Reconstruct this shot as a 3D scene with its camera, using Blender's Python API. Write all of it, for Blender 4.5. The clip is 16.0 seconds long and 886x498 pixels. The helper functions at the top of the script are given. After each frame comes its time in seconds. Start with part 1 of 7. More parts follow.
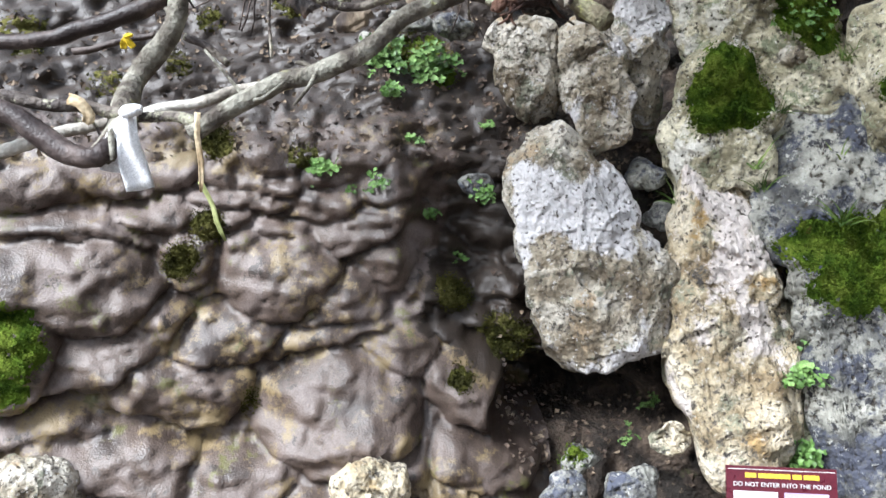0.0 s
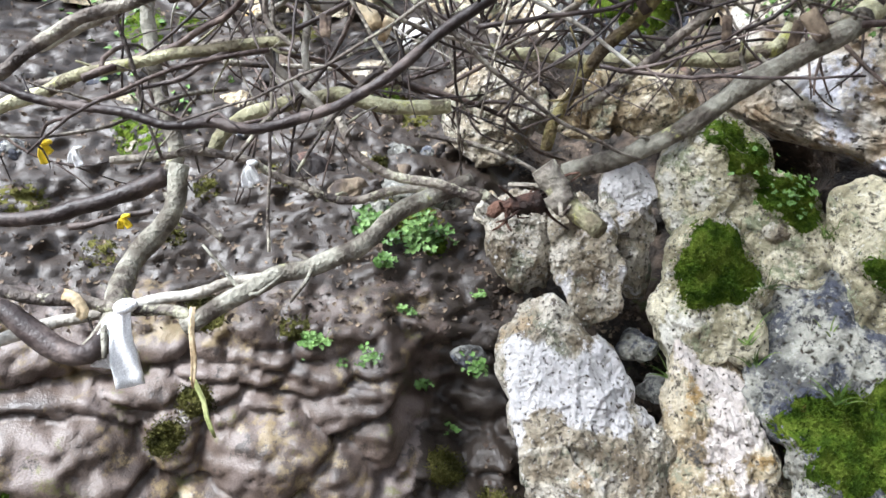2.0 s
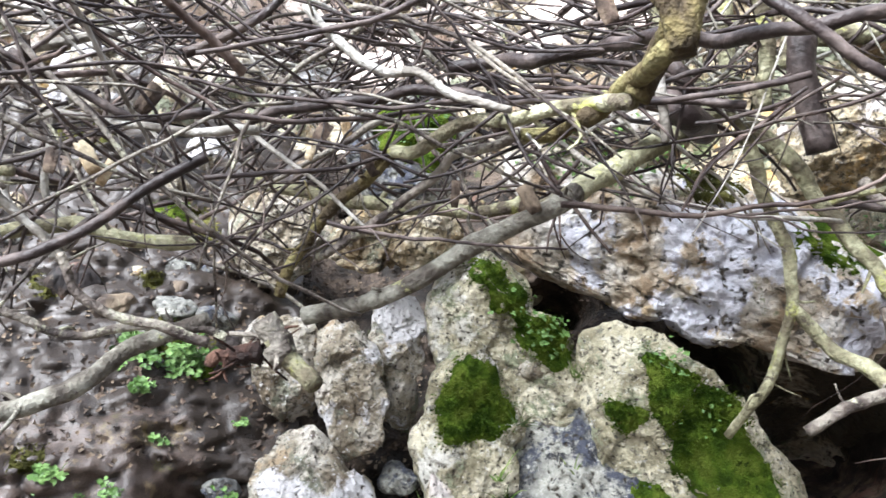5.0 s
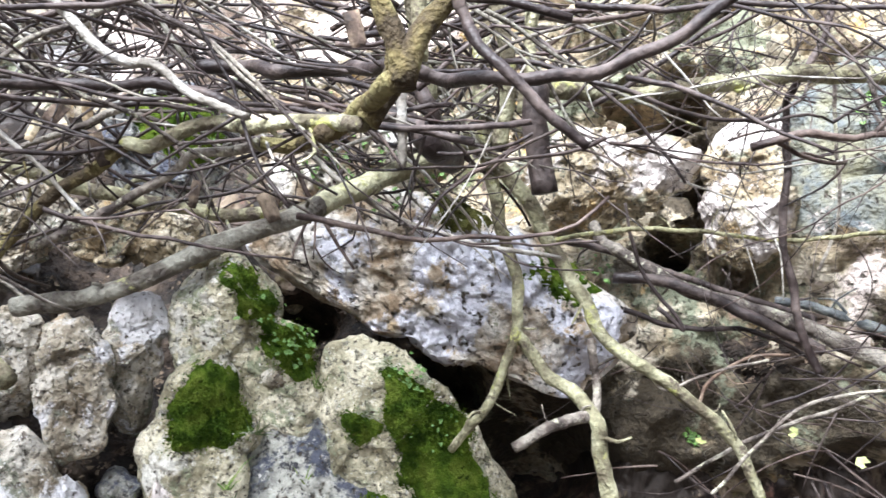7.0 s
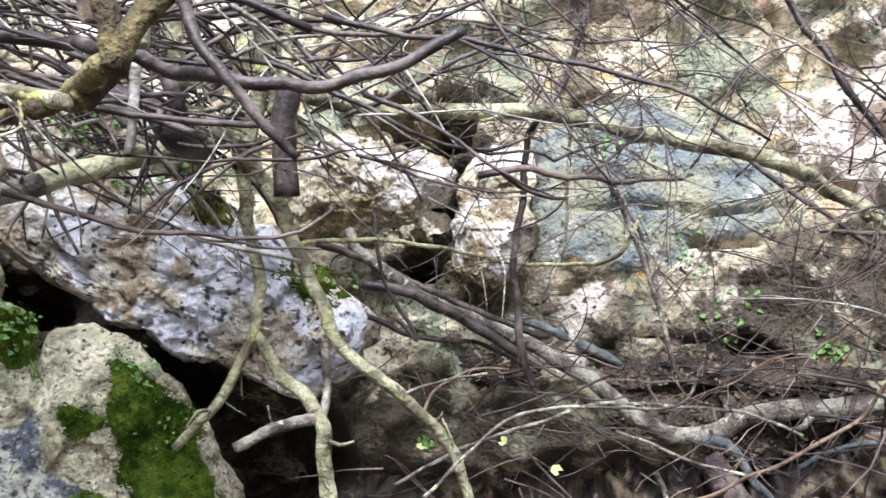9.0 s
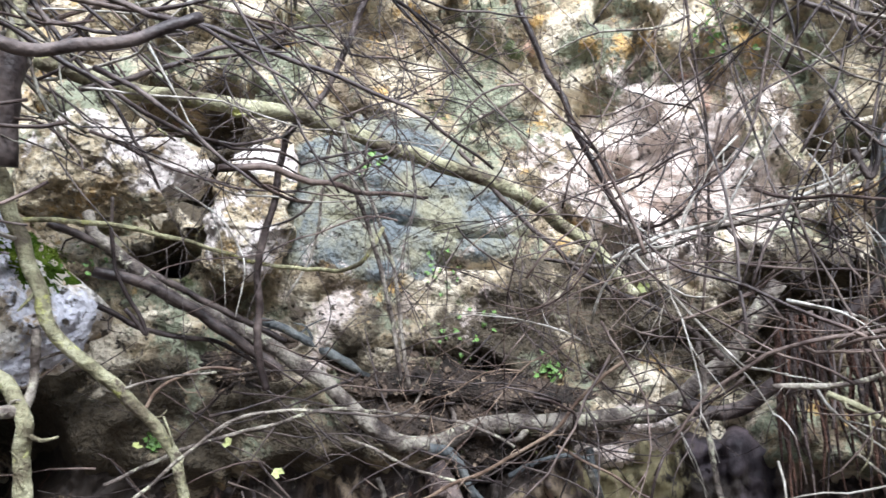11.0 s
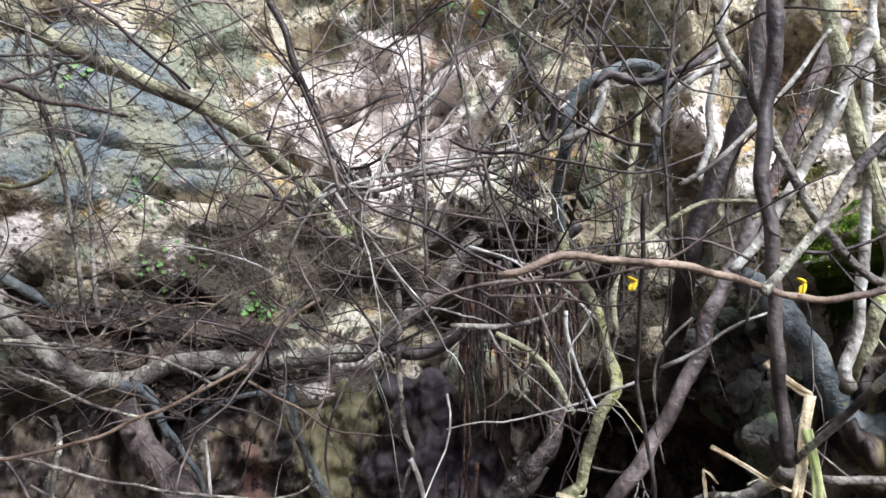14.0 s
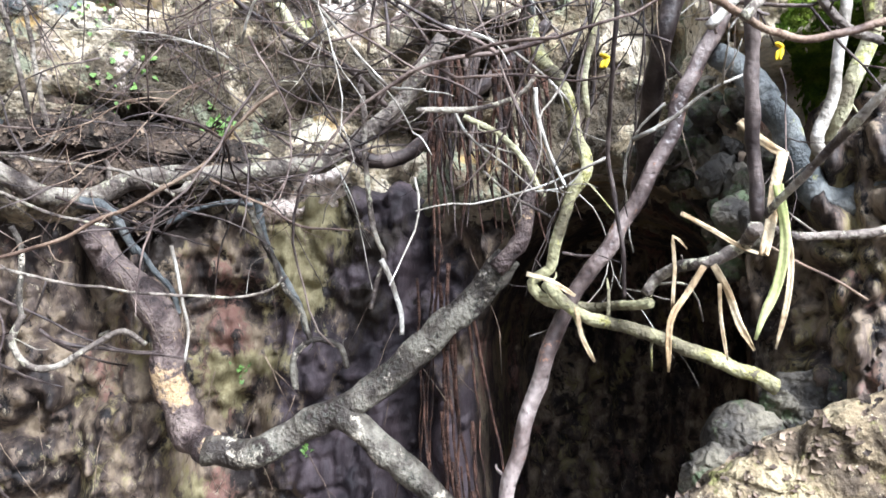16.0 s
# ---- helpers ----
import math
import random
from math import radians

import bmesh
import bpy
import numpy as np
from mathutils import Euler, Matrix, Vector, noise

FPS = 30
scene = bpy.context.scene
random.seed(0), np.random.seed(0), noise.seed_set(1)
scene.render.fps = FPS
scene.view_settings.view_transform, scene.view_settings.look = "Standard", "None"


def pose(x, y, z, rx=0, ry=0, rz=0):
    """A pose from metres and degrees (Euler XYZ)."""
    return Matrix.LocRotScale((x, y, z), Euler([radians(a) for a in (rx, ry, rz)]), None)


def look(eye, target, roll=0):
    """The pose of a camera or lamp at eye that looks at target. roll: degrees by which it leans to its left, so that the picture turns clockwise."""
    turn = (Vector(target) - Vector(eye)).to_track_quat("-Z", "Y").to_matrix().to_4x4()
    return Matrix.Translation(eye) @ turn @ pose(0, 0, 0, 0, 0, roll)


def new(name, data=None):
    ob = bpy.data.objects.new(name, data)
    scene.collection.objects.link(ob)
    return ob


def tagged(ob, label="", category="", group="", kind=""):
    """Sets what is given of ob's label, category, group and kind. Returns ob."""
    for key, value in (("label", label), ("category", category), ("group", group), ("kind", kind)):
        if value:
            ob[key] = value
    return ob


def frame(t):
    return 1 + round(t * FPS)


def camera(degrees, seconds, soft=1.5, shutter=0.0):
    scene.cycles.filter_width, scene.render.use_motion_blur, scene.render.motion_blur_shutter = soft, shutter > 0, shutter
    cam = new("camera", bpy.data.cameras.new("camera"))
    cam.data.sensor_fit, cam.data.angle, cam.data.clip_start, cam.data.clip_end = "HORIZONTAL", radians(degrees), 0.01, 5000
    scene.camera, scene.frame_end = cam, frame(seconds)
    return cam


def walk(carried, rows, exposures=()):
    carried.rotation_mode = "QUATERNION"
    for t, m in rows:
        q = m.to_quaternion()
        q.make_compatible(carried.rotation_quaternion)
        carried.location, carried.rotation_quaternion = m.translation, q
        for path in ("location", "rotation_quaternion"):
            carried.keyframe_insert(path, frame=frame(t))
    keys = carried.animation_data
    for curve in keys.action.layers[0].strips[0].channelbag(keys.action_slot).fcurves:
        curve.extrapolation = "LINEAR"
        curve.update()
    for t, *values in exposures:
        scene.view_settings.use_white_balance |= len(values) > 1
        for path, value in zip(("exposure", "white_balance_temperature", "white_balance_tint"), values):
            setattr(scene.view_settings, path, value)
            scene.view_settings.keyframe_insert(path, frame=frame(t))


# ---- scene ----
cam = camera(59.0, 16.0, shutter=0.25)
# seconds, eye x y z, yaw, pitch, roll
ROWS = [
    (0.0, -0.000, 0.000, 1.600, 0.00, 2.17, -0.48),
    (0.5, -0.024, -0.001, 1.647, -0.64, 4.34, -0.50),
    (1.0, -0.031, -0.006, 1.702, -0.90, 6.36, -0.58),
    (1.5, -0.032, -0.010, 1.749, -1.07, 8.52, -0.52),
    (2.0, -0.029, -0.015, 1.795, -1.28, 10.69, -0.47),
    (2.5, -0.018, -0.022, 1.836, -1.94, 12.98, -0.45),
    (3.0, -0.005, -0.036, 1.871, -3.26, 14.82, -0.56),
    (3.2, 0.008, -0.044, 1.876, -3.86, 15.49, -0.57),
    (5.3, 0.295, -0.112, 1.933, -14.57, 17.33, -0.24),
    (5.5, 0.307, -0.117, 1.933, -16.18, 17.43, -0.15),
    (6.0, 0.338, -0.143, 1.934, -20.04, 17.56, 0.08),
    (6.5, 0.373, -0.170, 1.926, -23.84, 17.77, 0.23),
    (7.0, 0.395, -0.188, 1.925, -27.98, 17.89, 0.29),
    (7.5, 0.429, -0.222, 1.921, -31.69, 18.01, 0.52),
    (8.0, 0.453, -0.257, 1.921, -35.63, 17.98, 0.62),
    (8.5, 0.482, -0.284, 1.923, -39.55, 18.05, 0.76),
    (9.0, 0.511, -0.318, 1.933, -43.44, 17.98, 0.88),
    (9.2, 0.521, -0.327, 1.940, -45.03, 18.01, 1.12),
    (11.3, 0.590, -0.449, 1.910, -62.28, 19.06, 1.23),
    (11.5, 0.591, -0.452, 1.913, -64.07, 19.04, 1.20),
    (12.0, 0.595, -0.469, 1.912, -68.44, 19.19, 1.04),
    (12.5, 0.612, -0.499, 1.912, -72.25, 19.18, 0.80),
    (13.0, 0.628, -0.527, 1.912, -75.24, 18.51, 0.49),
    (13.5, 0.640, -0.547, 1.909, -77.43, 17.12, 0.16),
    (14.0, 0.646, -0.543, 1.884, -79.14, 15.41, -0.28),
    (14.5, 0.655, -0.534, 1.854, -80.16, 12.76, -0.95),
    (15.0, 0.658, -0.513, 1.817, -81.16, 9.72, -1.64),
    (15.5, 0.692, -0.515, 1.763, -81.36, 7.23, -1.93),
    (16.0, 0.740, -0.532, 1.716, -81.07, 4.76, -2.22),
]
walk(cam, [(t, pose(x, y, z, 90 + pitch, 0, yaw) @ pose(0, 0, 0, 0, 0, roll)) for t, x, y, z, yaw, pitch, roll in ROWS], [(0, 1.2, 5800, 8), (3.0, 1.5, 5850, 8), (6.5, 1.55, 5780, 10), (9.0, 1.22, 5720, 10), (12.5, 0.85, 5650, 10), (14.0, 0.72, 5650, 10), (14.5, 0.75, 5650, 10), (15.0, 1.05, 5650, 10), (15.5, 1.45, 5630, 10), (16, 1.68, 5630, 10)])

# ---- light ----
world = bpy.data.worlds.new("world")
scene.world = world
world.use_nodes = True
wn, wl = world.node_tree.nodes, world.node_tree.links
sky = wn.new("ShaderNodeTexSky")
sky.sky_type, sky.sun_disc = "NISHITA", False
sky.sun_elevation, sky.sun_rotation = radians(37), radians(228)
sky.dust_density, sky.ozone_density, sky.air_density = 6.0, 0.6, 1.5
veil = wn.new("ShaderNodeMix")
veil.data_type = "RGBA"
veil.inputs[0].default_value = 0.75
veil.inputs[7].default_value = (9.0, 9.3, 10.2, 1)
wl.new(sky.outputs[0], veil.inputs[6])
wl.new(veil.outputs[2], wn["Background"].inputs[0])
wn["Background"].inputs[1].default_value = 0.098
sun = new("sun", bpy.data.lights.new("sun", "SUN"))
sun.data.energy, sun.data.angle, sun.data.color = 4.3, radians(24), (1.0, 0.975, 0.95)
sun.matrix_world = look((-5.0, -3.9, 7.6), (1.0, 1.5, 1.5))

from mathutils.bvhtree import BVHTree

PIVOT = Vector((0.35, -0.2, 1.85))


# ---- materials ----
def material(name, colours, scale=6.0, rough=0.8, bump=0.4, fine=60.0, spots=None, seed=0.0, stretch=(1, 1, 1), vary=0.0, dist=0.02, spec=0.4, tone=None, wet=None, pit=0.0, hard=0.10, slab=None, holes=0.39):
    """Mottled natural surface: colours are mixed by coarse noise, darkened by fine grain, with optional spots (colour, scale, amount)."""
    m = bpy.data.materials.new(name)
    m.use_nodes = True
    n, l = m.node_tree.nodes, m.node_tree.links
    b = n["Principled BSDF"]
    tc = n.new("ShaderNodeTexCoord")
    mp = n.new("ShaderNodeMapping")
    mp.inputs["Scale"].default_value = stretch
    mp.inputs["Location"].default_value = (seed, seed * 1.7, seed * 0.6)
    l.new(tc.outputs["Object"], mp.inputs[0])
    big = n.new("ShaderNodeTexNoise")
    big.inputs["Scale"].default_value, big.inputs["Detail"].default_value, big.inputs["Roughness"].default_value = scale, 6, 0.56
    l.new(mp.outputs[0], big.inputs[0])
    ramp = n.new("ShaderNodeValToRGB")
    el = ramp.color_ramp.elements
    el[0].position, el[1].position = 0.32, 0.68
    while len(el) < len(colours):
        el.new(0.5)
    for k, c in enumerate(colours):
        el[k].position = 0.5 - hard + 2 * hard * k / max(1, len(colours) - 1)
        el[k].color = (*c, 1)
    l.new(big.outputs[0], ramp.inputs[0])
    grain = n.new("ShaderNodeTexNoise")
    grain.inputs["Scale"].default_value, grain.inputs["Detail"].default_value = fine, 6
    l.new(mp.outputs[0], grain.inputs[0])
    gr = n.new("ShaderNodeMapRange")
    gr.inputs[1].default_value, gr.inputs[2].default_value, gr.inputs[3].default_value, gr.inputs[4].default_value = 0.3, 0.7, 0.72, 1.18
    l.new(grain.outputs[0], gr.inputs[0])
    mul = n.new("ShaderNodeMix")
    mul.data_type, mul.blend_type = "RGBA", "MULTIPLY"
    mul.inputs[0].default_value = 1.0
    l.new(ramp.outputs[0], mul.inputs[6])
    l.new(gr.outputs[0], mul.inputs[7])
    col = mul.outputs[2]
    for c, sc, amount in spots or ():
        sp = n.new("ShaderNodeTexNoise")
        sp.inputs["Scale"].default_value, sp.inputs["Detail"].default_value, sp.inputs["Roughness"].default_value = sc, 7, 0.75
        sp.noise_dimensions = "4D"
        sp.inputs["W"].default_value = seed + sc
        l.new(mp.outputs[0], sp.inputs[0])
        th = n.new("ShaderNodeMapRange")
        th.inputs[1].default_value, th.inputs[2].default_value = 0.645 - amount * 0.3, 0.70 - amount * 0.3
        l.new(sp.outputs[0], th.inputs[0])
        mx = n.new("ShaderNodeMix")
        mx.data_type = "RGBA"
        l.new(th.outputs[0], mx.inputs[0])
        l.new(col, mx.inputs[6])
        mx.inputs[7].default_value = (*c, 1)
        col = mx.outputs[2]
    # the last pair is dark soil, also painted as shade in cracks and hollows
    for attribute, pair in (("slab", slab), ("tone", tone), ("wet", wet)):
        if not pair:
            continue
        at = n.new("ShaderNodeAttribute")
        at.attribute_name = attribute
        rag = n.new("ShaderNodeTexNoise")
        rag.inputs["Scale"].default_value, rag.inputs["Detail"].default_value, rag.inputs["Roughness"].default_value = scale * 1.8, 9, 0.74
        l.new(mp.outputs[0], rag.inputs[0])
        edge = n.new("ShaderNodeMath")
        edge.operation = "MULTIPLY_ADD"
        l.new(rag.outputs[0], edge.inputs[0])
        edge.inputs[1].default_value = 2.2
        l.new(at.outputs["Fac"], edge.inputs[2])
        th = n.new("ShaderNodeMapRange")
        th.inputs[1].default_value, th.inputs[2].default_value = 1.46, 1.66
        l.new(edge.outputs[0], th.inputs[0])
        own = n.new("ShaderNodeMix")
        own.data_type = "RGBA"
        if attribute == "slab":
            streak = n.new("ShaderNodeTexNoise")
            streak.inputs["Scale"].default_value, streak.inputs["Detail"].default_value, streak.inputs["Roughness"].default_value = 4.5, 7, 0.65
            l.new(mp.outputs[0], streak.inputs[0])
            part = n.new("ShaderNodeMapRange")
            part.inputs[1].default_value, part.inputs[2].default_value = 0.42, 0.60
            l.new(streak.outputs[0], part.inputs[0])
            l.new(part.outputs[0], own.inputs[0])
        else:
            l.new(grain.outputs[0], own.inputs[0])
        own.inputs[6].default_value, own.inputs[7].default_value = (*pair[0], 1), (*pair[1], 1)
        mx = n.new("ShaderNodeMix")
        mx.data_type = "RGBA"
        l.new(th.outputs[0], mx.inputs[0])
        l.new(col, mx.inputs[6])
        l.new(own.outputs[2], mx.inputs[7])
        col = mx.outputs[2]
    hole = None
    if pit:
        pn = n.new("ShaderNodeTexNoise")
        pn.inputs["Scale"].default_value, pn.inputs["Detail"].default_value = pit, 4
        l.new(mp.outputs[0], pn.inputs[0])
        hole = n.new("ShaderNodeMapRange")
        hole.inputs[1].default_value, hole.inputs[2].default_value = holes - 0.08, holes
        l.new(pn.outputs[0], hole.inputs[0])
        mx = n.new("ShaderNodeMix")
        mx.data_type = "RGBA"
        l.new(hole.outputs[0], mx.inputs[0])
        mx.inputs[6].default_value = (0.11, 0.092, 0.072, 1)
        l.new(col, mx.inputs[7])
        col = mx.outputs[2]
    if vary:
        info = n.new("ShaderNodeObjectInfo")
        isl = n.new("ShaderNodeNewGeometry")
        add = n.new("ShaderNodeMath")
        add.operation = "ADD"
        l.new(info.outputs["Random"], add.inputs[0])
        l.new(isl.outputs["Random Per Island"], add.inputs[1])
        mr = n.new("ShaderNodeMapRange")
        mr.inputs[2].default_value, mr.inputs[3].default_value, mr.inputs[4].default_value = 2.0, 1 - vary, 1 + vary
        l.new(add.outputs[0], mr.inputs[0])
        m2 = n.new("ShaderNodeMix")
        m2.data_type, m2.blend_type = "RGBA", "MULTIPLY"
        m2.inputs[0].default_value = 1.0
        l.new(col, m2.inputs[6])
        l.new(mr.outputs[0], m2.inputs[7])
        col = m2.outputs[2]
    l.new(col, b.inputs["Base Color"])
    rr = n.new("ShaderNodeMapRange")
    rr.inputs[1].default_value, rr.inputs[2].default_value = 0.3, 0.7
    rr.inputs[3].default_value, rr.inputs[4].default_value = max(0.05, rough - 0.15), min(1, rough + 0.12)
    l.new(big.outputs[0], rr.inputs[0])
    l.new(rr.outputs[0], b.inputs["Roughness"])
    b.inputs["Specular IOR Level"].default_value = spec
    if bump:
        mixh = n.new("ShaderNodeMath")
        mixh.operation = "MULTIPLY_ADD"
        l.new(big.outputs[0], mixh.inputs[0])
        mixh.inputs[1].default_value = 0.8
        l.new(grain.outputs[0], mixh.inputs[2])
        if hole:
            deep = n.new("ShaderNodeMath")
            deep.operation = "ADD"
            l.new(mixh.outputs[0], deep.inputs[0])
            l.new(hole.outputs[0], deep.inputs[1])
            mixh = deep
        bp = n.new("ShaderNodeBump")
        bp.inputs["Strength"].default_value, bp.inputs["Distance"].default_value = bump, dist
        l.new(mixh.outputs[0], bp.inputs["Height"])
        l.new(bp.outputs[0], b.inputs["Normal"])
    return m


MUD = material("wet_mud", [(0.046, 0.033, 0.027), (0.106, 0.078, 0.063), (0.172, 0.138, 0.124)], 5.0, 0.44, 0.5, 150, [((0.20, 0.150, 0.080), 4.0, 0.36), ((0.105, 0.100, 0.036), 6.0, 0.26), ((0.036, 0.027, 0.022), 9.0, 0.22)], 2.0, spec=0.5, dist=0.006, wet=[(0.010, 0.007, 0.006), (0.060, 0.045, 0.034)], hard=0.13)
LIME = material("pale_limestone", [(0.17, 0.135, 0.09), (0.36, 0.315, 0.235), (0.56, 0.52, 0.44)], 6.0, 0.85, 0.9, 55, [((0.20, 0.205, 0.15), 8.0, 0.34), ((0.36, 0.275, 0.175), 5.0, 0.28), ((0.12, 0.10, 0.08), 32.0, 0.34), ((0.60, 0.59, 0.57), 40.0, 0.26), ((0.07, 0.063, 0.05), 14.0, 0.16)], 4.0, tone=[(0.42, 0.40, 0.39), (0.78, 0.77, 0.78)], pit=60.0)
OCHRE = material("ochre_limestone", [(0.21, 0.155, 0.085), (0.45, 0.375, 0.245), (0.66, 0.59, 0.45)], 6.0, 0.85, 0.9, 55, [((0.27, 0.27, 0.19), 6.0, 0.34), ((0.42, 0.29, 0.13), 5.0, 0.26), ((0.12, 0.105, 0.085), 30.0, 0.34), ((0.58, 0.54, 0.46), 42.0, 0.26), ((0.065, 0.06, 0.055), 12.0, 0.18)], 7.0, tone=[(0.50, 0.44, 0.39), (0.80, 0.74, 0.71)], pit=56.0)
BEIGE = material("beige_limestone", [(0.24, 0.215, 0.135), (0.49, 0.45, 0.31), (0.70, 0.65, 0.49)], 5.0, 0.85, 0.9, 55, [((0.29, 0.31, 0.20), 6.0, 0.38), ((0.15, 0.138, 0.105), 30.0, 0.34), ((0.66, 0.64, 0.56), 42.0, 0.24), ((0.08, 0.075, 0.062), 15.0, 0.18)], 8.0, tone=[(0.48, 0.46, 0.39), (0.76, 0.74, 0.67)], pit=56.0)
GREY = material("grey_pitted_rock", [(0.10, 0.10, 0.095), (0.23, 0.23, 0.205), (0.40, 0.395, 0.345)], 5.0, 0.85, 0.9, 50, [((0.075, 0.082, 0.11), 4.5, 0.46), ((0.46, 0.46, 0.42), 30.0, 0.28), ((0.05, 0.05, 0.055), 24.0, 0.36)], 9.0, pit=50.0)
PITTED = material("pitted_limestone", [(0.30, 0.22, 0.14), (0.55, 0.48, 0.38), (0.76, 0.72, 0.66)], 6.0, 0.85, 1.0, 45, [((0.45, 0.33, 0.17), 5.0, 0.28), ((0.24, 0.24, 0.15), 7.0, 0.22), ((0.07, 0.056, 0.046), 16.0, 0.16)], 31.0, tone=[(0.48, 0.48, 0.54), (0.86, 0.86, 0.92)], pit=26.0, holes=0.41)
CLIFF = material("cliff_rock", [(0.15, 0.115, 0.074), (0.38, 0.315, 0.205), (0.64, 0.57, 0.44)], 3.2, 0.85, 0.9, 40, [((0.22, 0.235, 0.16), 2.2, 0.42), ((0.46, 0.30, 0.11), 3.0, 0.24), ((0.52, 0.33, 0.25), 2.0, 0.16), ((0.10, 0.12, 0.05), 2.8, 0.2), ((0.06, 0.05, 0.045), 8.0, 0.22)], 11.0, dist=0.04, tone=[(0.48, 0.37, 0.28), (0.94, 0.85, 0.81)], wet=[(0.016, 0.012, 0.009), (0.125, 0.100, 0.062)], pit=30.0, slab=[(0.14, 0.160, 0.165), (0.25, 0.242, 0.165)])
EARTH = material("trampled_earth", [(0.075, 0.055, 0.035), (0.20, 0.155, 0.092), (0.36, 0.30, 0.185)], 6.0, 0.9, 0.9, 60, [((0.17, 0.165, 0.055), 7.0, 0.28), ((0.05, 0.036, 0.028), 9.0, 0.28), ((0.42, 0.36, 0.24), 30.0, 0.2)], 35.0)
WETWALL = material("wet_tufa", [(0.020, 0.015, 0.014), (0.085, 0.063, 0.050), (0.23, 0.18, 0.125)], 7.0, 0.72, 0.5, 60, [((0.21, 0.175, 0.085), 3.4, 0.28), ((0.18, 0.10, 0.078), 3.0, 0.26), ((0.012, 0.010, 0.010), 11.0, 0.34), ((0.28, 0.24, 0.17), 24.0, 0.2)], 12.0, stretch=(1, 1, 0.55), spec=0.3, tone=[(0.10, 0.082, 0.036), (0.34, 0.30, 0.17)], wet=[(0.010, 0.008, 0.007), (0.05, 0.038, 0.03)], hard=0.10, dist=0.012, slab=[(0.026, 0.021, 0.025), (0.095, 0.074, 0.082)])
# damp tufa, its colours lowered to hold the shade on the cave stones
SHADETUFA = material("damp_dark_tufa", [(0.025, 0.022, 0.018), (0.075, 0.066, 0.052), (0.15, 0.135, 0.10)], 7.0, 0.75, 0.7, 60, [((0.075, 0.10, 0.05), 6.0, 0.35), ((0.17, 0.155, 0.12), 9.0, 0.2)], 47.0)
SOIL = material("dark_soil", [(0.014, 0.0105, 0.0075), (0.046, 0.034, 0.026), (0.10, 0.075, 0.056)], 8.0, 0.9, 0.9, 60, [((0.14, 0.105, 0.07), 30.0, 0.2), ((0.05, 0.062, 0.018), 4.0, 0.18)], 13.0)
MOSS = material("moss", [(0.052, 0.098, 0.009), (0.105, 0.170, 0.016), (0.165, 0.225, 0.030)], 14.0, 0.95, 1.0, 160, [((0.11, 0.095, 0.022), 14.0, 0.10), ((0.03, 0.055, 0.007), 30.0, 0.22)], 15.0, spec=0.1)
DRYMOSS = material("olive_moss", [(0.05, 0.05, 0.015), (0.10, 0.10, 0.025), (0.17, 0.16, 0.05)], 9.0, 0.95, 1.0, 160, None, 16.0, spec=0.1)
BARK = material("grey_bark", [(0.050, 0.038, 0.033), (0.145, 0.120, 0.100), (0.32, 0.29, 0.24)], 9.0, 0.7, 0.7, 70, [((0.46, 0.45, 0.33), 12.0, 0.32), ((0.045, 0.034, 0.030), 16.0, 0.22)], 17.0, vary=0.3)
GREYLICHEN = material("grey_lichen_bark", [(0.070, 0.057, 0.045), (0.175, 0.160, 0.128), (0.33, 0.32, 0.265)], 10.0, 0.8, 0.7, 70, [((0.46, 0.46, 0.20), 8.0, 0.20), ((0.08, 0.064, 0.05), 12.0, 0.28)], 49.0)
TWIG = material("brown_twig", [(0.026, 0.017, 0.015), (0.060, 0.040, 0.034), (0.16, 0.12, 0.10)], 6.0, 0.5, 0.4, 70, None, 18.0, vary=0.7)
LICHEN = material("lichen_bark", [(0.14, 0.12, 0.075), (0.32, 0.305, 0.185), (0.50, 0.485, 0.32)], 9.0, 0.85, 0.7, 70, [((0.45, 0.46, 0.15), 7.0, 0.24), ((0.11, 0.088, 0.064), 9.0, 0.3)], 19.0)
YELLOWLICHEN = material("yellow_lichen_bark", [(0.13, 0.115, 0.07), (0.30, 0.285, 0.16), (0.48, 0.46, 0.27)], 9.0, 0.85, 0.7, 70, [((0.50, 0.49, 0.12), 9.0, 0.34), ((0.10, 0.085, 0.06), 9.0, 0.28)], 37.0)
DARKBARK = material("dark_bark", [(0.022, 0.015, 0.014), (0.050, 0.037, 0.034), (0.12, 0.094, 0.084)], 9.0, 0.55, 0.3, 70, None, 21.0, vary=0.4, spec=0.4)
PALEBARK = material("pale_bark", [(0.20, 0.18, 0.15), (0.38, 0.35, 0.30), (0.56, 0.54, 0.49)], 10.0, 0.8, 0.5, 70, None, 22.0, vary=0.2)
MOSSBARK = material("mossy_bark", [(0.07, 0.05, 0.025), (0.17, 0.135, 0.055), (0.28, 0.25, 0.11)], 12.0, 0.9, 0.9, 80, None, 23.0)
REDTWIG = material("red_brown_twig", [(0.08, 0.05, 0.038), (0.17, 0.115, 0.08), (0.29, 0.215, 0.155)], 9.0, 0.6, 0.4, 80, None, 24.0, vary=0.2)
BLUEROOT = material("grey_green_root", [(0.045, 0.052, 0.055), (0.105, 0.115, 0.117), (0.20, 0.212, 0.205)], 7.0, 0.7, 0.6, 60, [((0.30, 0.30, 0.10), 9.0, 0.15)], 25.0)
ROTTEN = material("rotten_root", [(0.032, 0.022, 0.021), (0.105, 0.076, 0.070), (0.21, 0.165, 0.145)], 9.0, 0.6, 0.8, 70, [((0.52, 0.37, 0.21), 6.0, 0.26), ((0.028, 0.020, 0.018), 10.0, 0.28)], 26.0)
